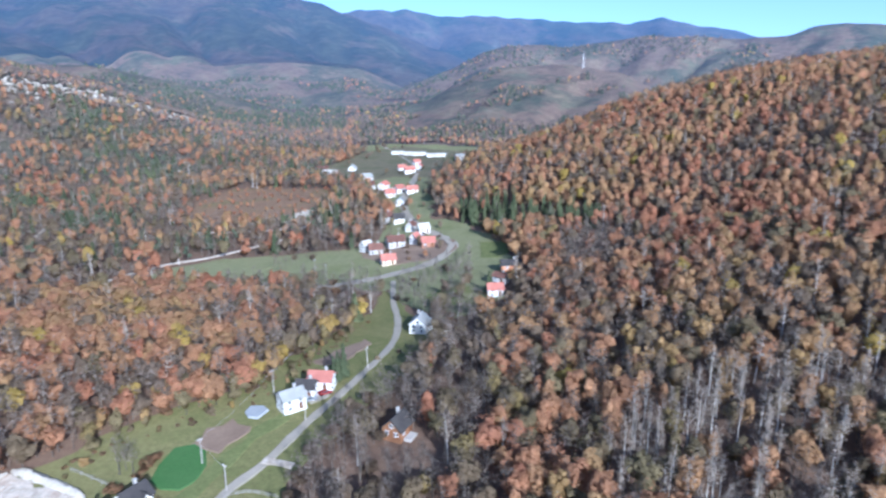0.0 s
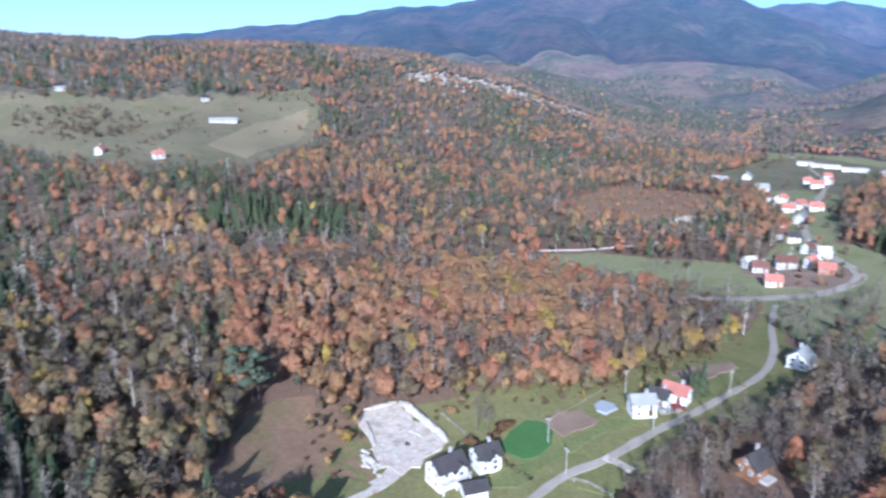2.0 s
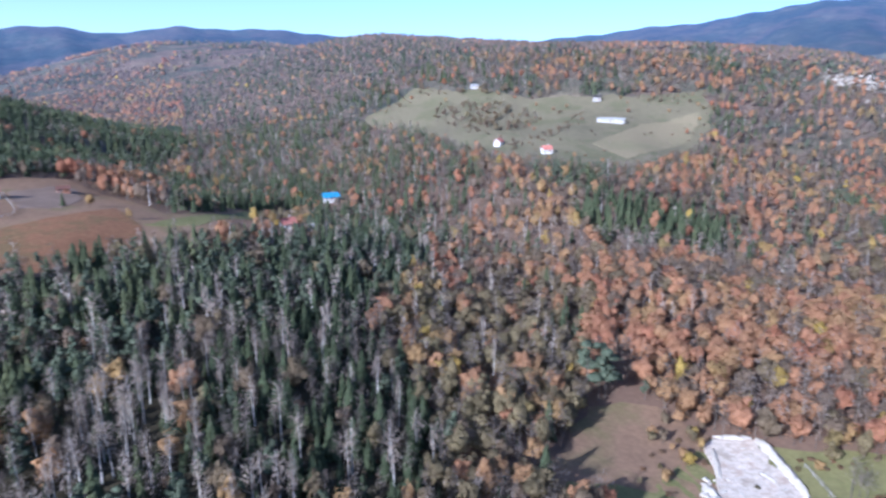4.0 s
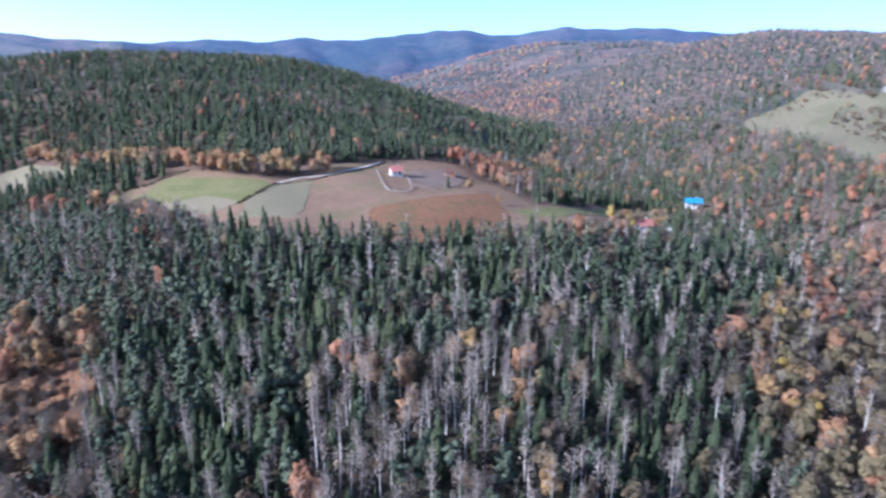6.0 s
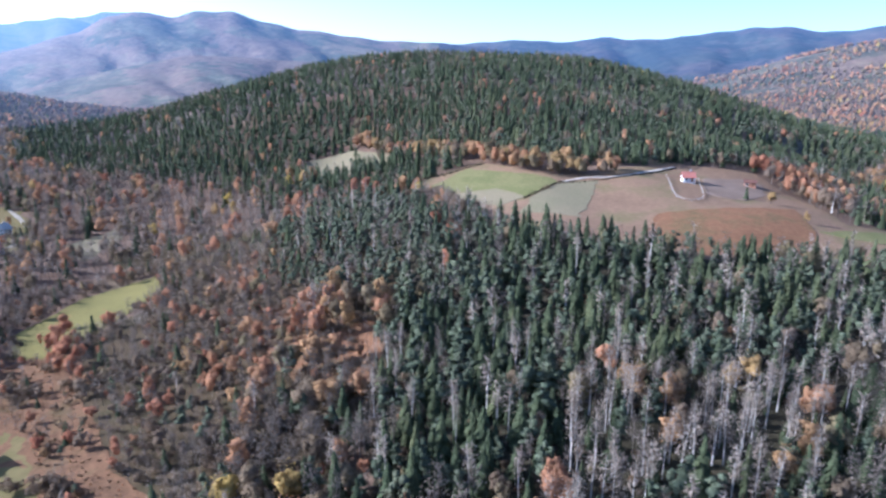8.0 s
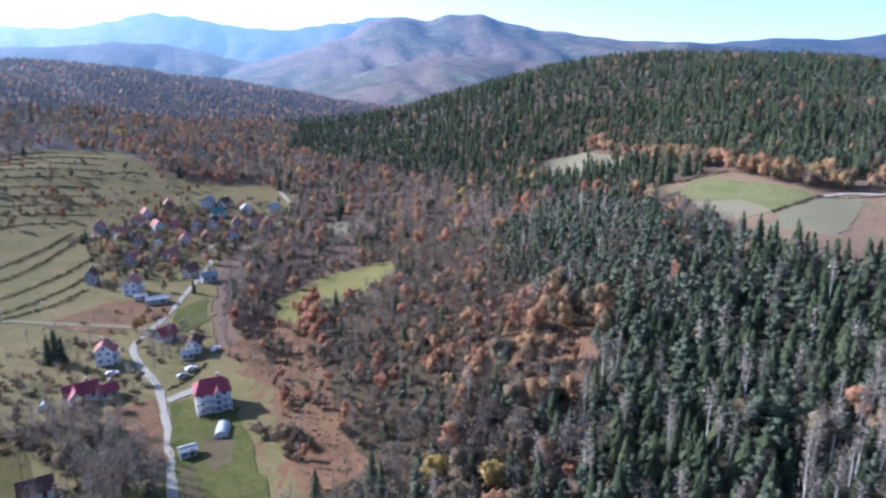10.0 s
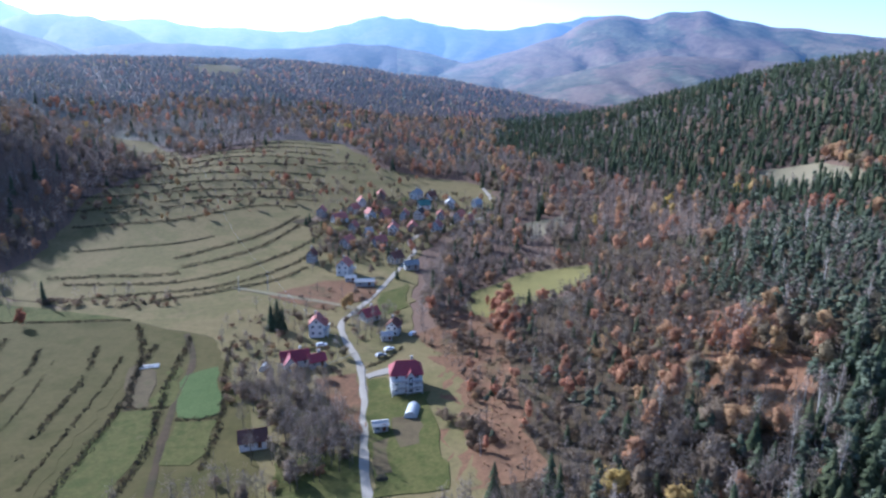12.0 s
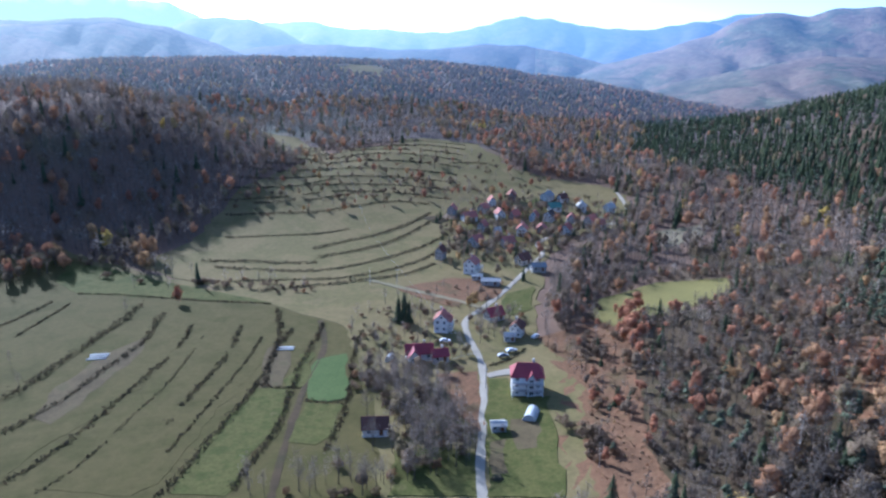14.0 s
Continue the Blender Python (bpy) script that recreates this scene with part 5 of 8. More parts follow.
def roof_mesh(L, W, eave, rise, over, hip=0.0, thick=0.22):
    """Two slopes (or four, with hip) as one slab with thickness and a ridge cap."""
    bm = bmesh.new()
    x, y, k = L / 2 + over, W / 2 + over, rise / (W / 2)
    ze = eave - over * k
    low = [bm.verts.new(p) for p in ((-x, -y, ze), (x, -y, ze), (x, y, ze), (-x, y, ze))]
    r = [bm.verts.new((-x + hip, 0, eave + rise)), bm.verts.new((x - hip, 0, eave + rise))]
    up = [bm.verts.new(v.co + Vector((0, 0, thick))) for v in low]
    ru = [bm.verts.new(v.co + Vector((0, 0, thick))) for v in r]
    faces = [(up[0], up[1], ru[1], ru[0]), (up[2], up[3], ru[0], ru[1]), (low[1], low[0], r[0], r[1]), (low[3], low[2], r[1], r[0]),
             (low[0], low[1], up[1], up[0]), (low[2], low[3], up[3], up[2])]
    if hip:
        faces += [(up[3], up[0], ru[0]), (up[1], up[2], ru[1]), (low[0], low[3], r[0]), (low[2], low[1], r[1]), (low[3], low[0], up[0], up[3]), (low[1], low[2], up[2], up[1])]
    else:
        faces += [(low[0], up[0], ru[0], r[0]), (r[0], ru[0], up[3], low[3]), (up[1], low[1], r[1], ru[1]), (ru[1], r[1], low[2], up[2])]
    for f in faces:
        bm.faces.new(f)
    bmesh.ops.recalc_face_normals(bm, faces=bm.faces)
    box(bm, -x + hip, -0.14, eave + rise + thick - 0.06, x - hip, 0.14, eave + rise + thick + 0.1)
    return bm


def wall_mesh(L, W, eave, rise, hip=False):
    """Outer walls with their gables, standing on a plinth."""
    bm = bmesh.new()
    x, y = L / 2, W / 2
    b = [bm.verts.new(p) for p in ((-x, -y, -1.5), (x, -y, -1.5), (x, y, -1.5), (-x, y, -1.5))]
    t = [bm.verts.new(p) for p in ((-x, -y, eave), (x, -y, eave), (x, y, eave), (-x, y, eave))]
    bm.faces.new((b[3], b[2], b[1], b[0]))
    bm.faces.new((b[0], b[1], t[1], t[0]))
    bm.faces.new((b[2], b[3], t[3], t[2]))
    if hip:
        bm.faces.new((b[1], b[2], t[2], t[1]))
        bm.faces.new((b[3], b[0], t[0], t[3]))
        bm.faces.new(t)
    else:
        g = [bm.verts.new((-x, 0, eave + rise)), bm.verts.new((x, 0, eave + rise))]
        bm.faces.new((b[1], b[2], t[2], g[1], t[1]))
        bm.faces.new((b[3], b[0], t[0], g[0], t[3]))
    box(bm, -x - 0.06, -y - 0.06, -1.5, x + 0.06, y + 0.06, 0.45)
    bmesh.ops.recalc_face_normals(bm, faces=bm.faces)
    return bm


def window_part(parent, x, y, z, w, h, nx, ny, detail=True):
    """A window in a wall whose outside faces (nx, ny): frame with a sill, dark panes behind."""
    bm = bmesh.new()
    f, d = 0.1, 0.06
    xs = (-w / 2 - f, -w / 2, -0.05, 0.05, w / 2, w / 2 + f) if detail else (-w / 2 - f, -w / 2, w / 2, w / 2 + f)
    zs = (-h / 2 - 1.7 * f, -h / 2, h / 2, h / 2 + f)
    grid = [[bm.verts.new((a, -d, c)) for c in zs] for a in xs]
    for i in range(len(xs) - 1):
        for j in range(3):
            if not (j == 1 and i % 2):
                bm.faces.new((grid[i][j], grid[i + 1][j], grid[i + 1][j + 1], grid[i][j + 1]))
    ex = bmesh.ops.extrude_face_region(bm, geom=bm.faces[:])["geom"]
    for g in ex:
        if isinstance(g, bmesh.types.BMVert):
            g.co.y = d
    bmesh.ops.recalc_face_normals(bm, faces=bm.faces)
    fr = part("window", bm, M["frame_white"], parent)
    fr.matrix_basis = pose(x, y, z, 0, 0, math.degrees(math.atan2(nx, -ny)))
    bm = bmesh.new()
    box(bm, -w / 2, -0.045, -h / 2, w / 2, 0.035, h / 2)
    part("pane", bm, M["glass"], fr)
    return fr


HOUSE_LABEL = {"white_wall": "white plastered", "grey_wall": "grey plastered", "cream_wall": "cream plastered", "brick_wall": "bare brick", "timber": "brown timber", "orange_wall": "orange plastered", "concrete": "grey concrete"}
ROOF_LABEL = {"red_roof": "red tiled roof", "crimson_roof": "crimson sheet roof", "dark_roof": "dark slate roof", "brown_roof": "brown tiled roof", "grey_roof": "grey roof", "tin": "pale metal roof", "blue_roof": "blue sheet roof", "green_roof": "green sheet roof"}


def house(at, turn, L, W, eave, rise, wall="white_wall", roof="red_roof", over=0.6, hip=0.0, storeys=2, chimney=True, name="house", where="", windows=True, balcony=0, wing=None, porch=False, group="village houses", clear=0.0):
    """A house with its ridge along its own x axis; at: plan place; turn: ridge from across the line of sight."""
    x, y = at
    L, W, eave, rise, over = L * 0.8, W * 0.8, eave * 0.88, rise * 0.84, over * 0.85
    wing = wing and tuple(q * 0.82 for q in wing)
    az = math.degrees(math.atan2(-x, y))
    z = float(ground_z(x, y))
    d = math.hypot(x, y)
    root = new(name)
    root.matrix_basis = pose(x, y, z + 0.5, 0, 0, az + turn)
    w = part("wall", wall_mesh(L, W, eave, rise, hip > 0), M[wall], root)
    r = part("roof", roof_mesh(L, W, eave, rise, over, hip), M[roof], root)
    if chimney:
        bm = bmesh.new()
        box(bm, -0.35, -0.35, -1.2, 0.35, 0.35, 1.1)
        box(bm, -0.45, -0.45, 1.1, 0.45, 0.45, 1.25)
        ch = part("chimney", bm, M["concrete"], r)
        ch.matrix_basis = pose(L * 0.2, W * 0.12, eave + rise)
    fine = d < 330
    if windows:
        sh = eave / storeys
        for s in range(storeys):
            zz = sh * (s + 0.58)
            n = max(2, int(L / 3.2))
            for i in range(n):
                px = -L / 2 + L * (i + 0.5) / n
                for side in (-1, 1):
                    if s == 0 and i == n // 2 and side == -1:
                        continue
                    window_part(root, px, side * (W / 2 + 0.02), zz, 0.95, 1.15, 0, side, fine)
            for side in (-1, 1):
                for i in range(2):
                    window_part(root, side * (L / 2 + 0.02), (i - 0.5) * W * 0.5, zz, 0.95, 1.15, side, 0, fine)
        if rise > 2 and not hip:
            for side in (-1, 1):
                window_part(root, side * (L / 2 + 0.02), 0, eave + rise * 0.35, 1.0, 1.0, side, 0, fine)
        bm = bmesh.new()
        box(bm, -0.55, -0.06, 0, 0.55, 0.06, 2.15, 0.01)
        dr = part("door", bm, M["wood_door"], root)
        n = max(2, int(L / 3.2))
        dr.matrix_basis = pose(-L / 2 + L * (n // 2 + 0.5) / n, -W / 2 - 0.04, 0.3)
    for s in range(balcony):
        bm = bmesh.new()
        zz = eave / storeys * (s + 1)
        box(bm, -L / 2, -W / 2 - 1.6, zz - 0.16, L / 2, -W / 2 - 0.02, zz)
        bl = part("balcony", bm, M["concrete"], root)
        bm = bmesh.new()
        box(bm, -L / 2, -W / 2 - 1.62, zz + 0.95, L / 2, -W / 2 - 1.54, zz + 1.05)
        k = int(L / 0.5)
        for i in range(k + 1):
            xx = -L / 2 + L * i / k
            box(bm, xx - 0.025, -W / 2 - 1.6, zz, xx + 0.025, -W / 2 - 1.55, zz + 0.96)
        part("railing", bm, M["frame_white"], bl)
    if balcony:
        for i in (-1, 0, 1):
            bm = bmesh.new()
            box(bm, i * (L / 2 - 0.2) - 0.15, -W / 2 - 1.55, -1.5, i * (L / 2 - 0.2) + 0.15, -W / 2 - 1.25, eave / storeys * balcony - 0.16)
            part("post", bm, M["white_wall"], root)
    if wing:
        wl, ww, wx, we, wr = wing  # a cross wing with its own gable
        wg = part("wall", wall_mesh(wl, ww, we, wr), M[wall], root)
        wg.matrix_basis = pose(wx, -W / 2 - wl / 2 + 1.5, 0, 0, 0, 90)
        wr_ = part("roof", roof_mesh(wl + 1.5, ww, we, wr, 0.45), M[roof], root)
        wr_.matrix_basis = pose(wx, -W / 2 - wl / 2 + 2.1, 0.02, 0, 0, 90)
        if windows:
            for s in range(storeys):
                window_part(root, wx, -W / 2 - wl + 1.48, we / storeys * (s + 0.58), 1.3, 1.25, 0, -1, fine)
    if porch:
        bm = bmesh.new()
        box(bm, -2, -W / 2 - 2.2, -1.2, 2, -W / 2, 0.15)
        part("porch_slab", bm, M["concrete"], root)
    text = HOUSE_LABEL[wall] + " house with " + ROOF_LABEL[roof] + (" " + where if where else "")
    BUSY.append((x, y, max(L, W) * 0.5 + 3))
    if clear:
        BUSY.append((x * (1 - clear / d), y * (1 - clear / d), clear * 0.8))
    return tagged(root, text, "house" if name == "house" else name.replace("_", " "), group)


P = lambda pts: pts[0]
# north side
house(P([(-44.3, 178.5)]), 22, 8.5, 7, 4.6, 2.0, "white_wall", "grey_roof", where="beside the lane", storeys=2)
house(P([(-41.0, 184.9)]), -20, 7, 5.5, 4.2, 2.0, "white_wall", "dark_roof", where="behind the lane")
house(P([(-37.5, 190.2)]), -18, 9, 7.5, 4.2, 2.2, "white_wall", "red_roof", where="beside tall spruces", porch=True)
house(P([(-8.9, 241.4)]), 75, 9, 8, 4.2, 3.2, "white_wall", "grey_roof", wing=(4.5, 4, 1, 3.6, 2.2), where="beside the lane")
house(P([(-77.8, 126.6)]), 35, 10.5, 8, 5.6, 2.6, "white_wall", "dark_roof", wing=(2.6, 4, 2.2, 5.2, 2.0), balcony=1, where="by the gravel yard")
house(P([(-72.2, 136.6)]), 30, 8, 7, 4.6, 2.4, "white_wall", "dark_roof", wing=(2.4, 3.6, 1.2, 4.2, 1.8), where="by the gravel yard")
house(P([(-69.3, 125.5)]), 20, 7, 6, 2.6, 1.4, "white_wall", "dark_roof", storeys=1, chimney=False, name="garage", where="by the yard", windows=False)
house(P([(-12.5, 165.1)]), 60, 9, 7, 3.4, 3.2, "timber", "dark_roof", where="by the brook", storeys=1, porch=True, balcony=0, clear=11)
house(P([(22.1, 272.8)]), 8, 8, 6.5, 3.6, 2.2, "white_wall", "red_roof", where="on the wood's edge", clear=11)
house(P([(25.6, 286.2)]), -30, 7, 5.5, 4.0, 1.6, "grey_wall", "brown_roof", where="on the wood's edge")
house(P([(31.6, 304.3)]), 10, 11, 8, 3.2, 2.0, "orange_wall", "dark_roof", where="at the bright meadow", storeys=1, clear=11)
house(P([(-28.6, 338.2)]), 12, 9, 7, 3.4, 2.6, "cream_wall", "red_roof", where="by the main road")
FAR_NORTH = [([(-37.1, 359.5)], 5, 9, "grey_wall", "brown_roof"), ([(-43.0, 365.2)], 40, 7, "white_wall", "tin"), ([(-26.8, 368.8)], 15, 12, "grey_wall", "brown_roof"), ([(-8.2, 362.5)], 5, 9, "brick_wall", "red_roof"),
             ([(-15.7, 371.9)], 60, 7, "white_wall", "red_roof"), ([(-11.4, 388.1)], 20, 8, "white_wall", "tin"), ([(-19.2, 399.4)], 70, 8, "white_wall", "brown_roof"), ([(-28.0, 419.1)], 10, 8, "white_wall", "dark_roof"),
             ([(-36.0, 424.6)], 30, 8, "grey_wall", "brown_roof"), ([(-29.7, 465.6)], 85, 9, "white_wall", "grey_roof"), ([(-39.3, 498.0)], 10, 9, "white_wall", "red_roof"), ([(-33.3, 510.4)], 40, 9, "white_wall", "red_roof"),
             ([(-22.9, 500.5)], 10, 10, "white_wall", "red_roof"), ([(-47.4, 539.2)], 60, 10, "white_wall", "red_roof"), ([(-60.4, 545.6)], 5, 12, "white_wall", "brown_roof"), ([(-47.9, 523.5)], 20, 7, "white_wall", "tin"),
             ([(-90.1, 675.5)], 80, 11, "white_wall", "grey_roof"), ([(-119.8, 670.0)], 10, 13, "white_wall", "brown_roof"), ([(-104.9, 643.5)], 30, 9, "white_wall", "tin"), ([(-22.4, 637.0)], 80, 10, "white_wall", "red_roof"),
             ([(-29.7, 609.8)], 10, 11, "white_wall", "red_roof"), ([(-26.9, 698.2)], 30, 9, "white_wall", "red_roof"), ([(17.0, 655.1)], 20, 11, "white_wall", "grey_roof"), ([(-67.8, 596.0)], 15, 12, "white_wall", "grey_roof"), ([(-39.2, 648.7)], 15, 8, "white_wall", "red_roof")]
for k, (pts, turn, L, wall, roof) in enumerate(FAR_NORTH):
    house(P(pts), turn, L, L * 0.75, 3.4 + (k % 3) * 0.5, 2.8, wall, roof, chimney=k % 2 == 0, where="in the far village")
for pts, L in (([(-53.6, 813.4)], 18), ([(-41.5, 803.5)], 14), ([(-27.9, 798.0)], 20), ([(-11.6, 773.6)], 16), ([(-0.6, 772.1)], 12)):
    house(P(pts), 3, L, 9, 3.4, 1.0, "white_wall", "tin", storeys=1, chimney=False, name="warehouse", where="at the valley's end")
# west side
house(P([(-364.0, -48.5)]), 15, 7.5, 6.5, 3.0, 2.6, "white_wall", "red_roof", storeys=1, where="in the clearing", clear=16)
house(P([(-387.3, -20.4)]), 0, 7, 5, 2.4, 1.2, "brick_wall", "brown_roof", storeys=1, where="in the clearing", chimney=False, name="barn")
house(P([(-336.3, 79.7)]), 25, 9, 7, 3.2, 2.8, "white_wall", "red_roof", storeys=1, where="on the wood's edge", clear=26)
house(P([(-345.7, 92.6)]), 5, 8, 4, 2.4, 0.8, "grey_wall", "tin", storeys=1, where="beside the house", chimney=False, name="shed")
house(P([(-461.0, 141.1)]), 10, 12, 9, 4.5, 2.4, "white_wall", "blue_roof", where="among spruces", over=1.4, clear=16)
house(P([(-494.9, 300.5)]), 60, 9, 7, 3.6, 3.0, "white_wall", "red_roof", where="on the high meadow", clear=11)
house(P([(-437.4, 309.2)]), 20, 9, 7, 3.6, 3.0, "white_wall", "red_roof", where="on the high meadow", clear=11)
house(P([(-549.1, 446.2)]), 5, 9, 7, 3.4, 2.4, "grey_wall", "dark_roof", where="above the high meadow")
house(P([(-493.2, 418.3)]), -4, 30, 8, 2.6, 1.6, "grey_wall", "grey_roof", storeys=1, chimney=False, name="barn", where="on the high meadow")
house(P([(-674.7, 376.9)]), -4, 11, 7, 2.6, 1.6, "grey_wall", "grey_roof", storeys=1, chimney=False, name="barn", where="above the high meadow")
# south side
house(P([(-76.8, -187.3)]), 4, 12.5, 9.5, 7.6, 3.4, "white_wall", "crimson_roof", hip=2.2, storeys=3, balcony=2, where="beside the lane", wing=(2.6, 3.2, 1.5, 7.4, 2.2))
house(P([(-64.0, -247.7)]), 80, 8, 7, 6.0, 3.2, "white_wall", "red_roof", where="by the cluster of spruces", wing=(3, 3, 0, 5.6, 2), balcony=1)
house(P([(-49.0, -223.5)]), 5, 12, 7, 3.4, 2.8, "white_wall", "crimson_roof", wing=(5, 5, -2.5, 3.4, 2.8), where="among gardens", storeys=1)
house(P([(-55.7, -219.5)]), 15, 7, 6, 3.0, 2.0, "grey_wall", "crimson_roof", where="among gardens", storeys=1)
house(P([(-88.1, -253.8)]), 35, 8.5, 7, 2.8, 3.0, "grey_wall", "crimson_roof", where="beside the lane", storeys=1)
house(P([(-91.3, -234.7)]), 75, 7, 6, 4.2, 2.6, "white_wall", "brown_roof", where="by the brook")
house(P([(-86.5, -230.1)]), 5, 5, 4, 2.4, 1.0, "grey_wall", "tin", storeys=1, chimney=False, name="shed", where="by the brook")
house(P([(-97.8, -318.0)]), 70, 9, 8, 6, 3.2, "white_wall", "red_roof", where="above the terraces", balcony=1)
house(P([(-101.0, -297.0)]), 0, 11, 5, 2.6, 1.0, "grey_wall", "tin", storeys=1, chimney=False, name="shed", where="beside the lane")
house(P([(-96.9, -306.0)]), 0, 6, 4, 2.4, 0.8, "grey_wall", "tin", storeys=1, chimney=False, name="shed", where="beside the lane")
house(P([(-131.7, -311.6)]), 15, 9, 6, 3.2, 1.8, "grey_wall", "grey_roof", storeys=1, name="barn", where="beside the lane", chimney=False)
house(P([(-25.3, -176.0)]), -2, 9, 6.5, 3.0, 2.6, "white_wall", "brown_roof", storeys=1, where="in the meadow", chimney=False, name="cottage")
house(P([(-59.9, -166.4)]), 6, 5, 3.6, 2.4, 0.7, "grey_wall", "tin", storeys=1, chimney=False, name="shed", where="at the garden")
FAR_SOUTH = [([(-131.8, -358.4)], 20, 9, "grey_wall", "red_roof"), ([(-113.9, -363.1)], 10, 10, "grey_wall", "brown_roof"), ([(-148.5, -378.5)], 35, 9.5, "white_wall", "red_roof"), ([(-161.9, -380.2)], 70, 9, "brick_wall", "red_roof"),
             ([(-176.2, -374.8)], 25, 9, "white_wall", "red_roof"), ([(-146.4, -414.7)], 60, 9, "white_wall", "red_roof"), ([(-124.7, -413.0)], 15, 11, "white_wall", "grey_roof"), ([(-140.2, -429.8)], 5, 9, "cream_wall", "dark_roof"),
             ([(-177.8, -404.9)], 20, 9, "white_wall", "dark_roof"), ([(-190.8, -427.6)], 10, 10, "white_wall", "green_roof"), ([(-209.9, -424.5)], 40, 10, "white_wall", "tin"), ([(-199.9, -389.4)], 10, 9, "grey_wall", "brown_roof"),
             ([(-128.6, -325.6)], 30, 9, "cream_wall", "brown_roof"), ([(-127.1, -391.3)], 20, 8, "grey_wall", "grey_roof"), ([(-155.0, -409.9)], 0, 8, "brick_wall", "brown_roof"), ([(-190.7, -399.5)], 70, 8, "grey_wall", "dark_roof"),
             ([(-196.9, -454.2)], 15, 11, "white_wall", "grey_roof"), ([(-170.7, -458.3)], 40, 9, "brick_wall", "brown_roof"), ([(-201.7, -381.1)], 10, 8, "white_wall", "brown_roof"), ([(-117.6, -428.8)], 30, 9, "grey_wall", "brown_roof"),
             ([(-88.2, -344.8)], 20, 7, "grey_wall", "brown_roof"), ([(-131.8, -376.7)], 20, 5, "white_wall", "tin"), ([(-226.7, -415.2)], 0, 8, "white_wall", "tin"), ([(-167.4, -406.0)], 30, 8, "white_wall", "brown_roof"),
             ([(-206.8, -449.1)], 20, 8, "white_wall", "brown_roof"), ([(-151.2, -445.6)], 50, 8, "white_wall", "brown_roof")]
for k, (pts, turn, L, wall, roof) in enumerate(FAR_SOUTH):
    house(P(pts), turn + (48 if k % 3 else 15), L, L * 0.78, 3.4 + (k % 3) * 0.6, 3.3, wall, "red_roof" if roof in ("brown_roof", "grey_roof", "dark_roof") and k % 4 else roof, chimney=k % 2 == 0, where="in the south village")


# ---- poles, wires, vehicles, sheds and heaps ----
def on_land(p, up=0.0):
    return float(p[0]), float(p[1]), float(ground_z(p[0], p[1])) + up


def pole_thing(h=8.0):
    root = new("utility_pole")
    bm = bmesh.new()
    bmesh.ops.create_cone(bm, segments=8, radius1=0.16, radius2=0.1, depth=h + 1, cap_ends=True, matrix=Matrix.Translation((0, 0, (h - 1) / 2)))
    part("shaft", bm, M["pole_wood"], root)
    bm = bmesh.new()
    box(bm, -0.8, -0.06, h - 0.7, 0.8, 0.06, h - 0.55)
    part("crossarm", bm, M["pole_wood"], root)
    for x in (-0.65, 0, 0.65):
        bm = bmesh.new()
        bmesh.ops.create_cone(bm, segments=6, radius1=0.07, radius2=0.04, depth=0.25, cap_ends=True, matrix=Matrix.Translation((x, 0, h - 0.42)))
        part("insulator", bm, M["frame_white"], root)
    return tagged(root, "weathered pale utility pole with a crossarm", "utility pole", "utility poles")


POLES = [(-61.8, 152.7)] + [(-51.6, 187.0)] + [(-45.3, 240.5)] + [(-41.7, 284.1)] + [(-52.6, 142.7)] + [(-39.1, 172.1)] + [(-25.0, 204.8)] + [(-65.4, 331.1)] + [(-57.6, 318.8)] + [(-25.6, 380.8)] + [(-104.2, 435.7)] + [(-71.2, 447.5)] + [(-44.4, -312.5)] + [(-64.9, -193.4)] + [(-57.2, -309.3)]
pole = pole_thing()
pole.matrix_basis = pose(*on_land(POLES[0]), 0, 0, 30)
for i, p in enumerate(POLES[1:]):
    copy_thing(pole, pose(*on_land(p), 0, 0, 37 * (i + 1) % 180))


def cable(points, name="overhead_cable", r=0.02, sag=1.2):
    """A wire hung from point to point."""
    bm = bmesh.new()
    line = []
    for a, b in zip(points, points[1:]):
        a, b = Vector(a), Vector(b)
        for i in range(12):
            t = i / 12
            line.append(a.lerp(b, t) - Vector((0, 0, 4 * sag * t * (1 - t))))
    line.append(Vector(points[-1]))
    rows = [[bm.verts.new(q + Vector(o) * r) for o in ((1, 0, -0.6), (-1, 0, -0.6), (0, 0, 1), )] for q in line]
    for a, b in zip(rows, rows[1:]):
        for k in range(3):
            bm.faces.new((a[k], a[(k + 1) % 3], b[(k + 1) % 3], b[k]))
    return tagged(part(name, bm, M["wire"]), "thin bright overhead cable across the valley", "cable")


LINE_S = [(-58.2, -622.3), (-56.0, -475.0), (-55.0, -382.6), (-59.1, -306.2), (-63.5, -239.3), (-65.6, -196.7)]
cable([on_land(p, 7.5) for p in LINE_S], r=0.02)
LINE_N = [POLES[i] for i in (4, 0, 1, 2, 3)]
cable([on_land(p, 7.6) for p in LINE_N])


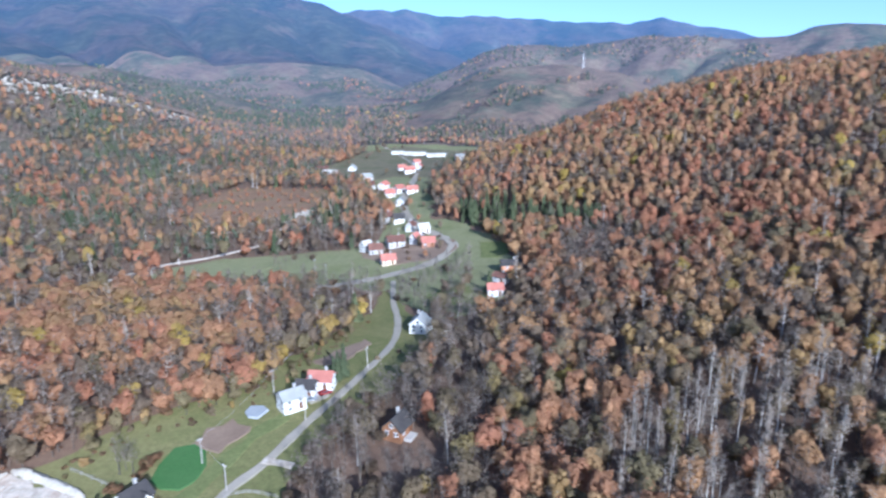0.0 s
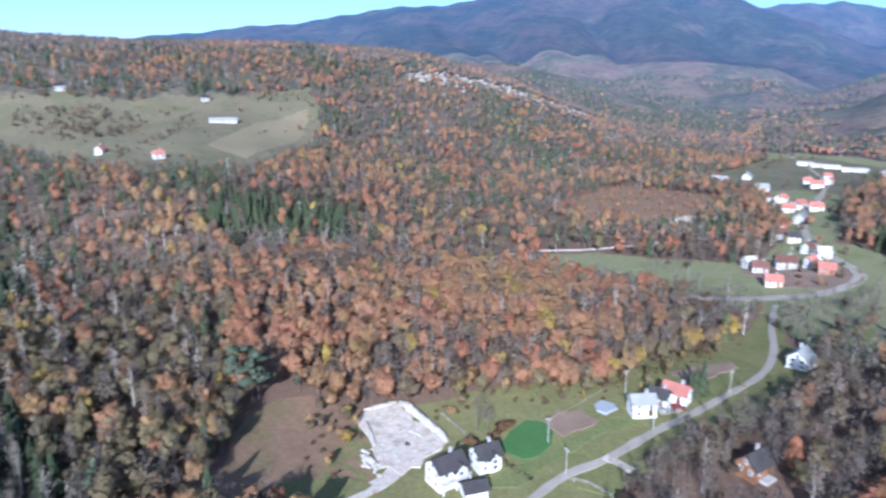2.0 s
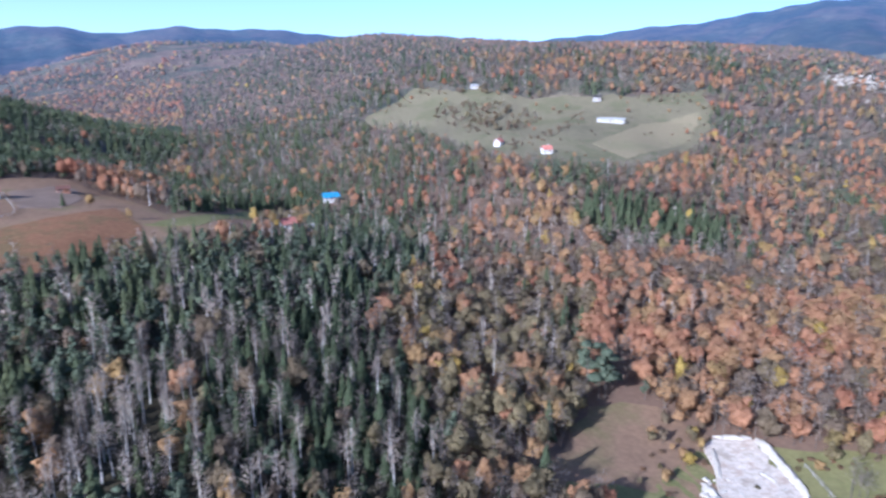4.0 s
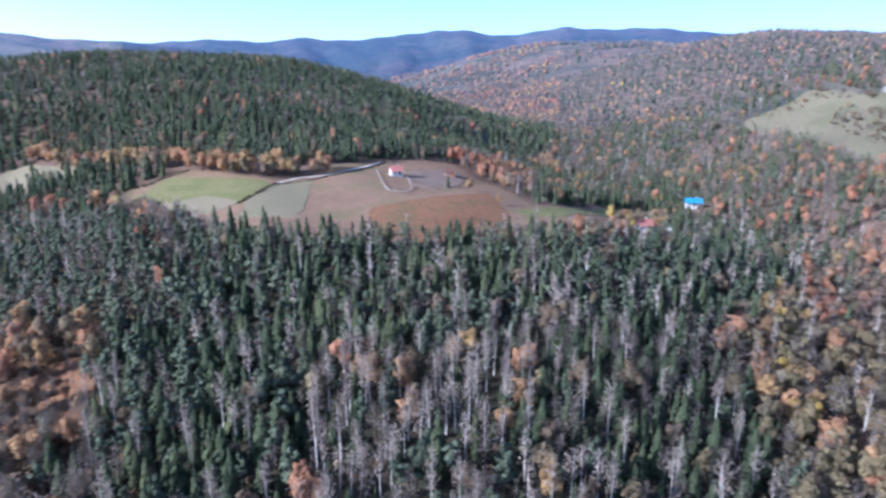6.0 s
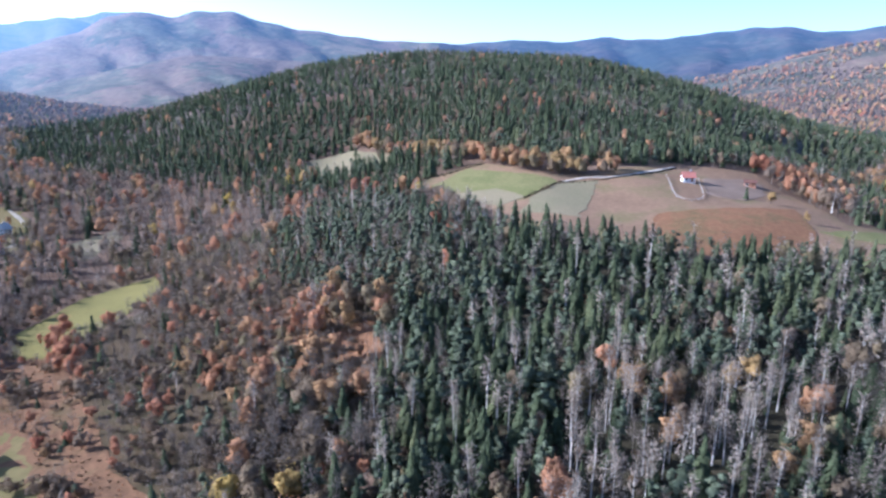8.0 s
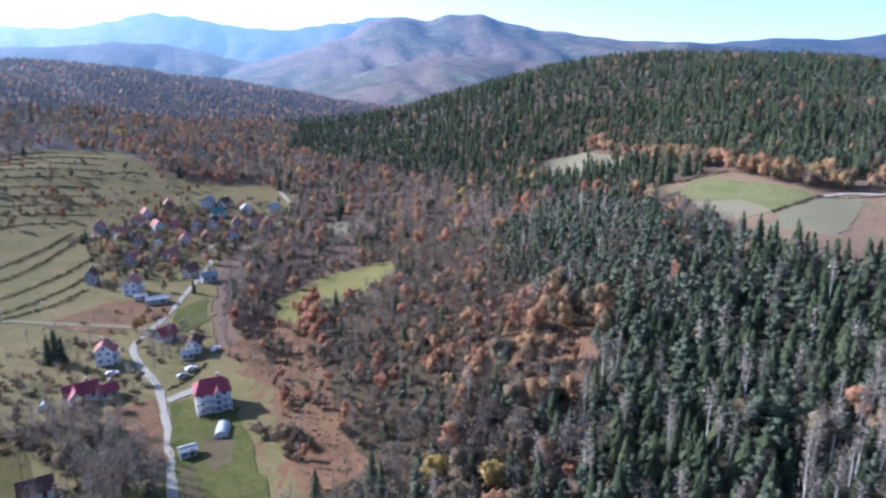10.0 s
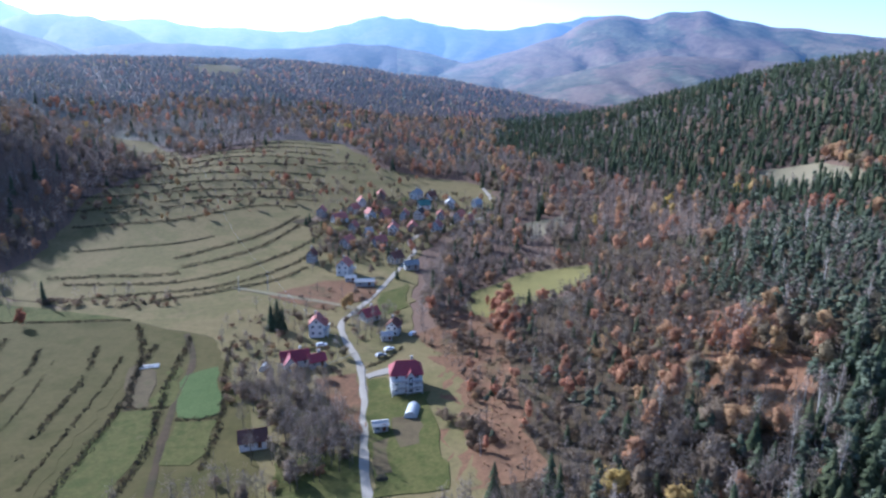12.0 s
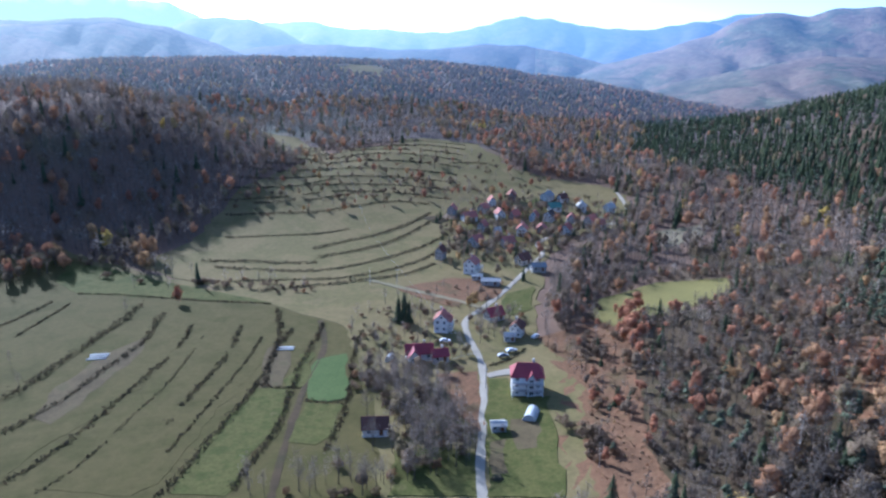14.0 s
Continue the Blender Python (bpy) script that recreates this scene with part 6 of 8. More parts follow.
def polytunnel(at, turn, L=6.5, R=2.0):
    x, y, z = on_land(at, 0.45)
    root = new("polytunnel")
    root.matrix_basis = pose(x, y, z, 0, 0, math.degrees(math.atan2(-x, y)) + turn)
    bm = bmesh.new()
    rows = []
    for i in range(9):
        xx = -L / 2 + L * i / 8
        rows.append([bm.verts.new((xx, R * math.cos(a), 2.3 * math.sin(a) - 0.3)) for a in np.linspace(0, math.pi, 13)])
    for a, b in zip(rows, rows[1:]):
        for k in range(12):
            bm.faces.new((a[k], a[k + 1], b[k + 1], b[k]))
    bm.faces.new(rows[0][::-1])
    bm.faces.new(rows[-1])
    part("film", bm, M["plastic"], root, "milky white film")
    for i in range(5):
        bm = bmesh.new()
        xx = -L / 2 + L * i / 4
        pr = [(xx, (R + 0.03) * math.cos(a), 2.33 * math.sin(a) - 0.3) for a in np.linspace(0, math.pi, 13)]
        for a, b in zip(pr, pr[1:]):
            v = [bm.verts.new((q[0] + dx, q[1], q[2])) for q in (a, b) for dx in (-0.05, 0.05)]
            bm.faces.new((v[0], v[1], v[3], v[2]))
        bmesh.ops.remove_doubles(bm, verts=bm.verts, dist=0.001)
        bmesh.ops.solidify(bm, geom=bm.faces[:], thickness=0.05)
        part("hoop", bm, M["tin"], root)
    return tagged(root, "small white plastic polytunnel on the lawn", "polytunnel")


polytunnel(([(-71.8, -170.7)])[0], 80)
polytunnel(([(-38.2, -224.4)])[0], 70, 3.2, 1.3)


M["car_white"] = surface("white_car_paint", [(0.3, (0.66, 0.67, 0.68)), (0.7, (0.72, 0.72, 0.73))], W1, scales=(1, 6), amount=0.05, rough=0.25)
M["car_red"] = surface("dark_red_car_paint", [(0.3, (0.20, 0.03, 0.03)), (0.7, (0.24, 0.04, 0.04))], W1, scales=(1, 6), amount=0.05, rough=0.25)
M["car_grey"] = surface("grey_car_paint", [(0.3, (0.22, 0.23, 0.25)), (0.7, (0.26, 0.27, 0.29))], W1, scales=(1, 6), amount=0.05, rough=0.25)
M["tyre"] = surface("tyre_rubber", [(0.3, (0.015, 0.015, 0.015)), (0.7, (0.03, 0.03, 0.03))], W1, scales=(1, 8), amount=0.2)


def car(at, turn, paint, words):
    x, y, z = on_land(at, 0.5)
    root = new("car")
    root.matrix_basis = pose(x, y, z, 0, 0, math.degrees(math.atan2(-x, y)) + turn)
    side = [(-2.05, 0.35), (2.05, 0.35), (2.1, 0.75), (1.15, 0.92), (0.45, 1.42), (-1.2, 1.45), (-1.95, 0.98)]
    bm = bmesh.new()
    l = [bm.verts.new((a, -0.82 if b < 1.2 else -0.62, b)) for a, b in side]
    r = [bm.verts.new((a, 0.82 if b < 1.2 else 0.62, b)) for a, b in side]
    bm.faces.new(l)
    bm.faces.new(r[::-1])
    for i in range(len(side)):
        j = (i + 1) % len(side)
        bm.faces.new((l[j], l[i], r[i], r[j]))
    bmesh.ops.recalc_face_normals(bm, faces=bm.faces)
    bmesh.ops.bevel(bm, geom=bm.edges[:], offset=0.05, segments=1, affect="EDGES")
    part("body", bm, M[paint], root)
    bm = bmesh.new()
    for s in (-1, 1):
        v = [bm.verts.new((a, s * (0.835 - 0.2 * (b - 0.95) / 0.5), b)) for a, b in ((1.0, 0.97), (0.45, 1.34), (-1.1, 1.36), (-1.6, 1.02))]
        bm.faces.new(v if s < 0 else v[::-1])
    v = [bm.verts.new(q) for q in ((1.12, -0.62, 0.97), (1.12, 0.62, 0.97), (0.5, 0.55, 1.4), (0.5, -0.55, 1.4))]
    bm.faces.new(v)
    part("windows", bm, M["glass"], root)
    for a in (-1.3, 1.3):
        for s in (-1, 1):
            bm = bmesh.new()
            bmesh.ops.create_cone(bm, segments=14, radius1=0.33, radius2=0.33, depth=0.22, cap_ends=True, matrix=Matrix.Translation((a, s * 0.76, 0.33)) @ Matrix.Rotation(math.pi / 2, 4, "X"))
            part("wheel", bm, M["tyre"], root)
    return tagged(root, words, "car", "parked cars")


car(([(-61.9, -235.1)])[0], 5, "car_white", "white car parked by the house")
car(([(-83.2, -219.2)])[0], 30, "car_white", "white car parked on the verge")
car(([(-78.7, -215.7)])[0], 25, "car_grey", "grey car parked on the verge")
car(([(-96.9, -229.1)])[0], 60, "car_white", "white car parked by the brook")
car(([(-39.4, 182.3)])[0], 15, "car_grey", "grey car in the paved yard")
car(([(-35.8, 186.0)])[0], 20, "car_red", "dark red car in the paved yard")
car(([(-78.0, 125.6)])[0], 30, "car_grey", "grey car below the gravel yard")


def heap(at, size, h, material, name, words, seed, cat="heap"):
    """An uneven heap: a dented dome that sits in the ground."""
    x, y, z = on_land(at, 0.4)
    rng = np.random.default_rng(seed)
    v, f = ICO[2]
    k = 1 + rng.normal(0, 0.2, (len(v), 1))
    vv = v * k * [size * 0.7, size * rng.uniform(0.35, 0.7), h * 0.8] + [x, y, z]
    me = soup(name, vv, f, [M[material]])
    return tagged(new(name, me), words, cat)


def berm(pts, width, h, material, name, words, seed):
    """A long low bank of tipped gravel with a broken crest."""
    rng = np.random.default_rng(seed)
    c = smooth_line(pts, 1.1)
    d = np.gradient(c, axis=0)
    d /= np.linalg.norm(d, axis=1)[:, None] + 1e-9
    nrm = np.stack([-d[:, 1], d[:, 0]], 1)
    cols = np.array([-1, -0.6, -0.2, 0.2, 0.6, 1])
    up = np.array([-0.3, 0.45, 0.95, 1.0, 0.5, -0.3])
    V = []
    for i in range(len(c)):
        end = min(1, 0.3 + 0.35 * min(i, len(c) - 1 - i))
        q = c[i] + nrm[i] * (cols * width * end * rng.uniform(0.75, 1.25) / 2)[:, None] + rng.normal(0, 0.15, (6, 2))
        V.append(np.column_stack([q, ground_z(q[:, 0], q[:, 1]) + 0.3 + h * end * up * rng.uniform(0.6, 1.3, 6)]))
    idx = np.arange(len(c) * 6).reshape(-1, 6)
    a, b, e, f = idx[:-1, :-1].ravel(), idx[:-1, 1:].ravel(), idx[1:, :-1].ravel(), idx[1:, 1:].ravel()
    me = soup(name, np.concatenate(V), np.concatenate([np.stack([a, b, e], 1), np.stack([b, f, e], 1)]), [M[material]])
    return tagged(new(name, me), words, "heap")


for i, (w, h, pts) in enumerate([(3.2, 1.2, [(-109.2, 150.6), (-102.9, 148.6), (-96.0, 145.7), (-88.9, 142.3), (-85.7, 140.2)]), (2.4, 0.8, [(-116.2, 142.3), (-112.6, 146.1), (-109.9, 149.8)]), (2.2, 0.9, [(-112.3, 137.7), (-107.2, 133.4), (-101.7, 129.1)]),
                                (3.0, 1.0, [(-103.1, 124.4), (-99.4, 123.3), (-96.0, 122.9)]), (2.6, 0.8, [(-100.4, 121.6), (-97.0, 120.8)]), (1.6, 0.6, [(-99.5, 139.2), (-95.6, 139.6), (-91.7, 138.2)])]):
    berm(pts, w, h, "rock", "gravel_mound", "pale bank of tipped quarry gravel in the yard", 300 + i)
heap(([(-95.1, 134.2)])[0], 1.3, 0.9, "hedge_soil", "soil_heap", "dark brown soil heap in the work yard", 320)
for i, (p, s, h) in enumerate([([(-135.3, -253.7)], 1.8, 2.6), ([(-135.5, -250.5)], 1.5, 2.0), ([(-15.7, 219.3)], 1.2, 1.4), ([(-22.4, 212.9)], 1.3, 1.6)]):
    heap(p[0], s, h, "hay", "haystack", "old dark haystack on the meadow", 330 + i, "haystack")
heap(([(-51.6, -143.3)])[0], 2.2, 1.2, "hedge_soil", "compost_heap", "dark compost heap at the garden", 340)

# pool cover in the meadow
M["cover"] = surface("blue_grey_cover", [(0.3, (0.26, 0.28, 0.30)), (0.7, (0.34, 0.35, 0.36))], W1, scales=(0.4, 3), amount=0.2, rough=0.6)
sheet("pool_cover", [(-57.0, 175.7), (-56.3, 178.7), (-52.7, 179.0), (-50.9, 177.0), (-52.7, 172.7), (-55.3, 173.2)], M["cover"], 0.7, 4, 0.1, 9, "blue-grey sheet covering a garden pool", "cover", kind="thing")


def fence(pts, words, h=1.1, gap=2.5):
    """Posts with two rails along a line."""
    c = smooth_line(pts, gap)
    root = new("fence")
    root.matrix_basis = Matrix.Translation(on_land(c[0]))
    o = np.array(on_land(c[0]))
    tops = []
    for q in c:
        x, y, z = np.array(on_land(q, 0.4)) - o
        bm = bmesh.new()
        box(bm, x - 0.06, y - 0.06, z - 0.6, x + 0.06, y + 0.06, z + h)
        part("post", bm, M["pole_wood"], root)
        tops.append((x, y, z))
    for hh in (0.45, 0.95):
        bm = bmesh.new()
        rows = [[bm.verts.new((x, y + a, z + hh * h + b)) for a, b in ((-0.03, -0.05), (0.03, -0.05), (0.03, 0.05), (-0.03, 0.05))] for x, y, z in tops]
        for a, b in zip(rows, rows[1:]):
            for k in range(4):
                bm.faces.new((a[k], a[(k + 1) % 4], b[(k + 1) % 4], b[k]))
        part("rail", bm, M["pole_wood"], root)
    return tagged(root, words, "fence", "fences")


fence([(-57.5, -216.6), (-67.1, -220.4), (-70.7, -221.5)], "weathered wooden garden fence")
fence([(-52.6, 140.4), (-46.9, 141.8), (-39.6, 139.8)], "pale wooden fence beside the lane")
fence([(-369.0, -60.0), (-323.7, -47.0), (-329.8, -36.6), (-375.1, -45.0)], "weathered paddock fence round the house")
fence([(-94.2, 150.3), (-87.5, 147.3), (-81.0, 144.1)], "grey fence beside the work yard")


def cold_frames(at, turn, n):
    x, y, z = on_land(at, 0.45)
    root = new("cold_frame")
    root.matrix_basis = pose(x, y, z, 0, 0, math.degrees(math.atan2(-x, y)) + turn)
    for i in range(n):
        bm = bmesh.new()
        box(bm, -3.4 + 0.5 * (i % 2), i * 1.9 - 0.28, -0.5, 3.2, i * 1.9 + 0.28, 0.35, 0.05)
        part("bed_cover", bm, M["white_wall"], root)
    return tagged(root, "white covered vegetable beds in a field", "garden bed")


cold_frames(([(64.8, -250.6)])[0], -20, 3)
cold_frames(([(-1.7, -243.1)])[0], -10, 2)


def mast(at, h):
    x, y, z = on_land(at)
    root = new("radio_mast")
    root.matrix_basis = pose(x, y, z)
    for a in range(3):
        bm = bmesh.new()
        c, s = math.cos(a * 2.094), math.sin(a * 2.094)
        rows = []
        for k in range(2):
            r = 1.6 - 1.2 * k
            rows.append([bm.verts.new((c * r + dx, s * r + dy, h * k - (1 - k))) for dx, dy in ((-0.2, -0.2), (0.2, -0.2), (0.2, 0.2), (-0.2, 0.2))])
        for k in range(4):
            bm.faces.new((rows[0][k], rows[0][(k + 1) % 4], rows[1][(k + 1) % 4], rows[1][k]))
        part("leg", bm, M["frame_white"], root)
    for k in range(5):
        bm = bmesh.new()
        r, z0 = 1.6 - 1.2 * k / 5, h * k / 5 + 1
        bmesh.ops.create_cone(bm, segments=3, radius1=r, radius2=r, depth=0.3, cap_ends=True, matrix=Matrix.Translation((0, 0, z0)))
        part("brace", bm, M["frame_white"], root)
    return tagged(root, "white lattice radio mast on the far hill", "mast")


mast(([(290.5, 1444.6)])[0], 30)

# ---- pale rocks on the north-west hill ----
def rocks(pts, width, count, size, seed, words):
    rng = np.random.default_rng(seed)
    c = smooth_line(pts, 4)
    V, F = [], []
    v, f = ICO[1]
    for i in range(count):
        q = c[rng.integers(len(c))] + rng.normal(0, width, 2)
        s = size * rng.uniform(0.5, 1.5)
        z = float(ground_z(*q))
        V.append(v * (1 + rng.normal(0, 0.25, (len(v), 1))) * [s, s * rng.uniform(0.6, 1.2), s * 0.9] + [q[0], q[1], z + s * 0.3])
        F.append(f + i * len(v))
    me = soup("rock_outcrop", np.concatenate(V), np.concatenate(F), [M["rock"]])
    return tagged(new("rock_outcrop", me), words, "rocks", "", "stuff")


rocks([(-467.3, 691.4), (-451.6, 769.4), (-433.4, 827.6), (-398.7, 860.9), (-356.6, 881.5), (-329.3, 946.0)], 16, 420, 2.0, 5, "pale limestone outcrops among hillside trees")
rocks([(-111.6, 140.7), (-106.1, 143.1), (-95.9, 140.0), (-90.2, 134.6), (-92.7, 127.9), (-100.3, 130.2)], 2.2, 150, 0.45, 7, "pale rubble and boulders in the work yard")
rocks([(-102.7, 124.7), (-99.1, 122.7), (-95.8, 122.1)], 1.5, 40, 0.6, 8, "tipped boulders beside the work yard")
rocks([(-100.7, 444.0), (-99.8, 467.5), (-96.4, 475.0)], 5, 40, 1.5, 6, "pale scree beside the slope track")
for p in [(-467, 691), (-460, 726), (-452, 765), (-438, 804), (-420, 840), (-399, 861), (-372, 878), (-346, 897), (-332, 935)]:
    BUSY.append((p[0], p[1], 17))

# ---- single trees ----
BIG = {"russet": "beech_tree", "mixed": "field_tree", "bare": "bare_tree", "birch": "birch_tree", "spruce": "spruce_tree", "pine": "pine_tree", "bush": "bush"}
BIG_WORDS = {"russet": "russet autumn beech tree", "mixed": "olive-brown autumn tree", "bare": "leafless grey-brown tree", "birch": "leafless birch with a white stem", "spruce": "dark green spruce", "pine": "blue-green pine with a bare stem", "bush": "low bare brown bush"}
STOCK = {}


def tree_stock(kind, tint, k):
    """One tree of height 1 with its trunk and crown, kept for copying."""
    key = (kind, round(tint * 5), k)
    if key not in STOCK:
        rng = np.random.default_rng(900 + 31 * k + len(kind) * 7)
        v, f, mi, nv = model_arrays(kind, 0, rng)
        meshes = []
        for i, nm in ((0, "crown"), (1, "trunk")):
            ff = f[mi == i]
            used, inv = np.unique(ff, return_inverse=True)
            me = soup(nm, v[used], inv.reshape(-1, 3), [M[CROWN.get(kind, kind) if i == 0 else TRUNK.get(kind, "bark")]], None, np.full(len(used), round(tint * 5) / 5), nv[used])
            meshes.append((nm, me))
        STOCK[key] = meshes
    return STOCK[key]


def plant(kind, at, h, tint=0.5, k=0, where="", wide=1.0, turn=0.0):
    root = new(BIG[kind])
    root.matrix_basis = pose(*on_land(at), 0, 0, turn) @ Matrix.Diagonal((h * wide, h * wide, h, 1))
    for nm, me in tree_stock(kind, tint, k):
        ob = new(nm, me)
        ob.parent = root
    return tagged(root, BIG_WORDS[kind] + (" " + where if where else ""), "tree" if kind != "bush" else "bush", BIG[kind].replace("_", " ") + "s")


PLANTED = [  # kind, height, tint, words, places
    ("spruce", 11, 0.5, "beside the lane house", [(-33.4, 196.7), (-31.9, 198.5), (-34.6, 195.1)]),
    ("spruce", 12, 0.4, "in the village gardens", [(-48.6, -260.8), (-50.9, -260.0), (-52.7, -258.3)]),
    ("spruce", 10, 0.6, "beside the red roof", [(19.8, 277.2)]),
    ("pine", 18, 0.2, "at the edge of the grass", [(-149.3, 124.3), (-146.7, 126.8), (-147.5, 129.9)]),
    ("pine", 9, 0.5, "at the edge of the grass", [(-140.9, 140.1)]),
    ("spruce", 9, 0.5, "on the bracken slope", [(-130.1, -149.2), (-108.9, -118.3)]),
    ("spruce", 8, 0.6, "by the hay field", [(-187.1, -233.3)]),
    ("russet", 8, 0.1, "with red leaves on the field bank", [(42.4, -305.6)]),
    ("bare", 7, 0.5, "on the field bank", [(64.4, -329.4), (28.7, -317.8), (62.6, -296.5), (93.3, -252.8), (84.6, -232.7)]),
    ("russet", 7, 0.95, "with orange leaves", [(-118.2, 155.8)]),
    ("russet", 9, 0.75, "along the clearing", [(-420.4, -287.6), (-353.0, -150.4), (-350.5, -144.4), (-345.1, -129.4), (-345.3, -123.1), (-347.8, -112.8), (-356.0, -105.7), (-365.3, -88.8)]),
    ("mixed", 9, 0.9, "along the clearing", [(-365.6, -198.2), (-360.1, -188.2), (-369.4, -205.6)]),
    ("russet", 6, 0.9, "with yellow leaves in the clearing", [(-317.1, 6.9), (-183.0, -143.6), (-346.3, -8.5)]),
    ("spruce", 8, 0.5, "in the clearing", [(-352.6, -19.5), (-404.7, -283.2)]),
    ("bare", 11, 0.5, "by the cottage", [(-25.2, -204.9), (-35.4, -198.1), (-39.1, -189.1), (-29.8, -177.4), (-34.0, -172.8), (-35.8, -165.9), (-29.1, -164.9), (-23.0, -166.5), (-41.0, -174.0), (-45.9, -179.5), (-43.4, -195.7), (-33.3, -186.9), (-24.3, -185.8), (-40.4, -164.5), (-15.3, -154.8), (-18.8, -148.8), (-12.2, -153.1), (-6.4, -152.2), (-2.2, -153.0), (-23.4, -149.9), (10.2, -156.3)]),
    ("bare", 9, 0.3, "in the gardens", [(-86.6, -245.2), (-87.8, -238.3), (-79.5, -234.8), (-74.7, -230.5), (-82.9, -227.7), (-92.1, -246.8)]),
    ("bush", 3.5, 0.3, "in the gardens", [(-26.4, -213.4), (-30.3, -213.2), (-33.8, -210.3), (-29.6, -221.8), (-23.4, -205.4), (-30.7, -203.4), (-13.0, -160.8), (-42.3, -213.5)]),
    ("spruce", 10, 0.4, "in the village", [(-118.7, -299.1), (-212.3, -377.2), (-219.1, -385.4), (-266.8, -484.8), (-258.7, -465.0)]),
    ("russet", 8, 0.7, "in the village", [(-210.5, -355.8), (-81.5, -268.4), (-84.6, -270.0)]),
    ("bare", 8, 0.5, "in the village", [(-112.4, -409.9), (-111.1, -385.3), (-122.2, -358.9), (-144.2, -352.6), (-159.7, -347.9), (-115.3, -338.0), (-129.1, -448.3), (-119.1, -449.5), (-164.5, -413.8), (-190.3, -407.6), (-185.9, -364.9), (-127.6, -340.4), (-83.3, -325.8), (-136.2, -412.4)]),
    ("bare", 8, 0.6, "on the terraces", [(40.5, -344.7), (15.6, -326.9), (2.3, -323.7), (48.5, -322.1), (-12.9, -307.9), (-9.8, -464.7), (-19.5, -470.2), (-28.0, -509.0), (-94.4, -509.9), (-101.8, -502.4), (-85.6, -485.9), (-130.2, -527.0), (-144.3, -563.7), (2.2, -527.2), (-38.4, -562.9), (-69.6, -589.4)]),
    ("russet", 6, 0.85, "on the terraces", [(-20.8, -443.0), (-19.7, -473.5), (-36.5, -502.0), (23.7, -492.4), (46.2, -465.8)]),
    ("bush", 4, 0.5, "on the terraces", [(28.6, -325.6), (34.2, -331.1), (23.3, -322.9), (11.5, -317.8), (5.0, -318.7), (36.6, -329.2), (63.1, -337.1), (80.1, -347.7), (-69.6, -464.2), (-63.6, -477.8), (-80.1, -478.4), (-46.0, -464.7), (-101.0, -478.2), (-113.3, -494.4), (-19.9, -554.2), (-45.5, -539.5), (-80.9, -565.7)]),
    ("bush", 5, 0.4, "on the bracken slope", [(-79.8, -146.1), (-83.2, -147.8), (-81.2, -152.2), (-105.8, -202.2), (-111.7, -205.0), (-125.1, -217.3), (-78.1, -160.4), (-117.8, -195.9)]),
    ("bare", 10, 0.4, "by the meadow corner", [(-80.4, 150.5), (-78.1, 149.5), (-81.4, 149.2)]),
    ("bush", 4, 0.7, "by the meadow corner", [(-75.4, 147.9), (-75.0, 151.7), (-74.0, 154.6), (-79.8, 142.0)]),
    ("mixed", 9, 0.6, "beside the timber house", [(-22.0, 163.1), (-19.9, 164.4), (-24.1, 161.3)]),
    ("bare", 11, 0.4, "beside the brook", [(-8.3, 165.2), (-6.1, 169.1), (-4.8, 177.8), (-2.7, 209.1), (-0.8, 229.8)]),
    ("bare", 9, 0.5, "in the far village", [(-40.6, 379.1), (-19.8, 357.1), (1.7, 325.0), (-6.7, 318.9), (-12.0, 311.4), (10.1, 321.7), (-31.6, 441.0), (-49.0, 464.0)]),
    ("russet", 6, 0.2, "with red leaves", [(-447.9, 467.1)]),
    ("spruce", 8, 0.5, "on the high meadow", [(-686.9, 262.8)]),
    ("bush", 4, 0.5, "on the high meadow", [(-635.4, 312.4), (-628.8, 327.7), (-605.1, 333.4), (-592.1, 338.4), (-579.3, 261.5), (-532.7, 350.8), (-547.1, 400.3), (-553.5, 265.0)]),
]
n_plant = 0
for kind, h, tint, where, pts in PLANTED:
    for p in pts:
        n_plant += 1
        j = (n_plant * 0.37) % 1
        plant(kind, p, h * (0.8 + 0.4 * j), tint, n_plant % 4, where, 0.9 + 0.3 * j, 77.0 * n_plant % 360)


GROVES = {}


def grove(poly, shares, step, lo, hi, seed, tint=(0.1, 0.8)):
    """A grove: single trees over a plan outline; shares: kind, weight."""
    rng = np.random.default_rng(seed)
    px, py = np.array([q[0] for q in poly]), np.array([q[1] for q in poly])
    gx, gy = [g.ravel() for g in np.meshgrid(np.arange(px.min(), px.max(), step), np.arange(py.min(), py.max(), step))]
    gx, gy = gx + rng.uniform(-0.45, 0.45, gx.size) * step, gy + rng.uniform(-0.45, 0.45, gy.size) * step
    kinds, weights = [s[0] for s in shares], np.array([s[1] for s in shares], float)
    for x, y in zip(gx[inside(gx, gy, list(poly))], gy[inside(gx, gy, list(poly))]):
        if any(math.hypot(x - bx, y - by) < br * 0.75 for bx, by, br in BUSY):
            continue
        k = kinds[rng.choice(len(kinds), p=weights / weights.sum())]
        s = 0.4 if k == "bush" else 1.0
        GROVES.setdefault(k, []).append((x, y, rng.uniform(lo, hi) * s, rng.uniform(*tint)))



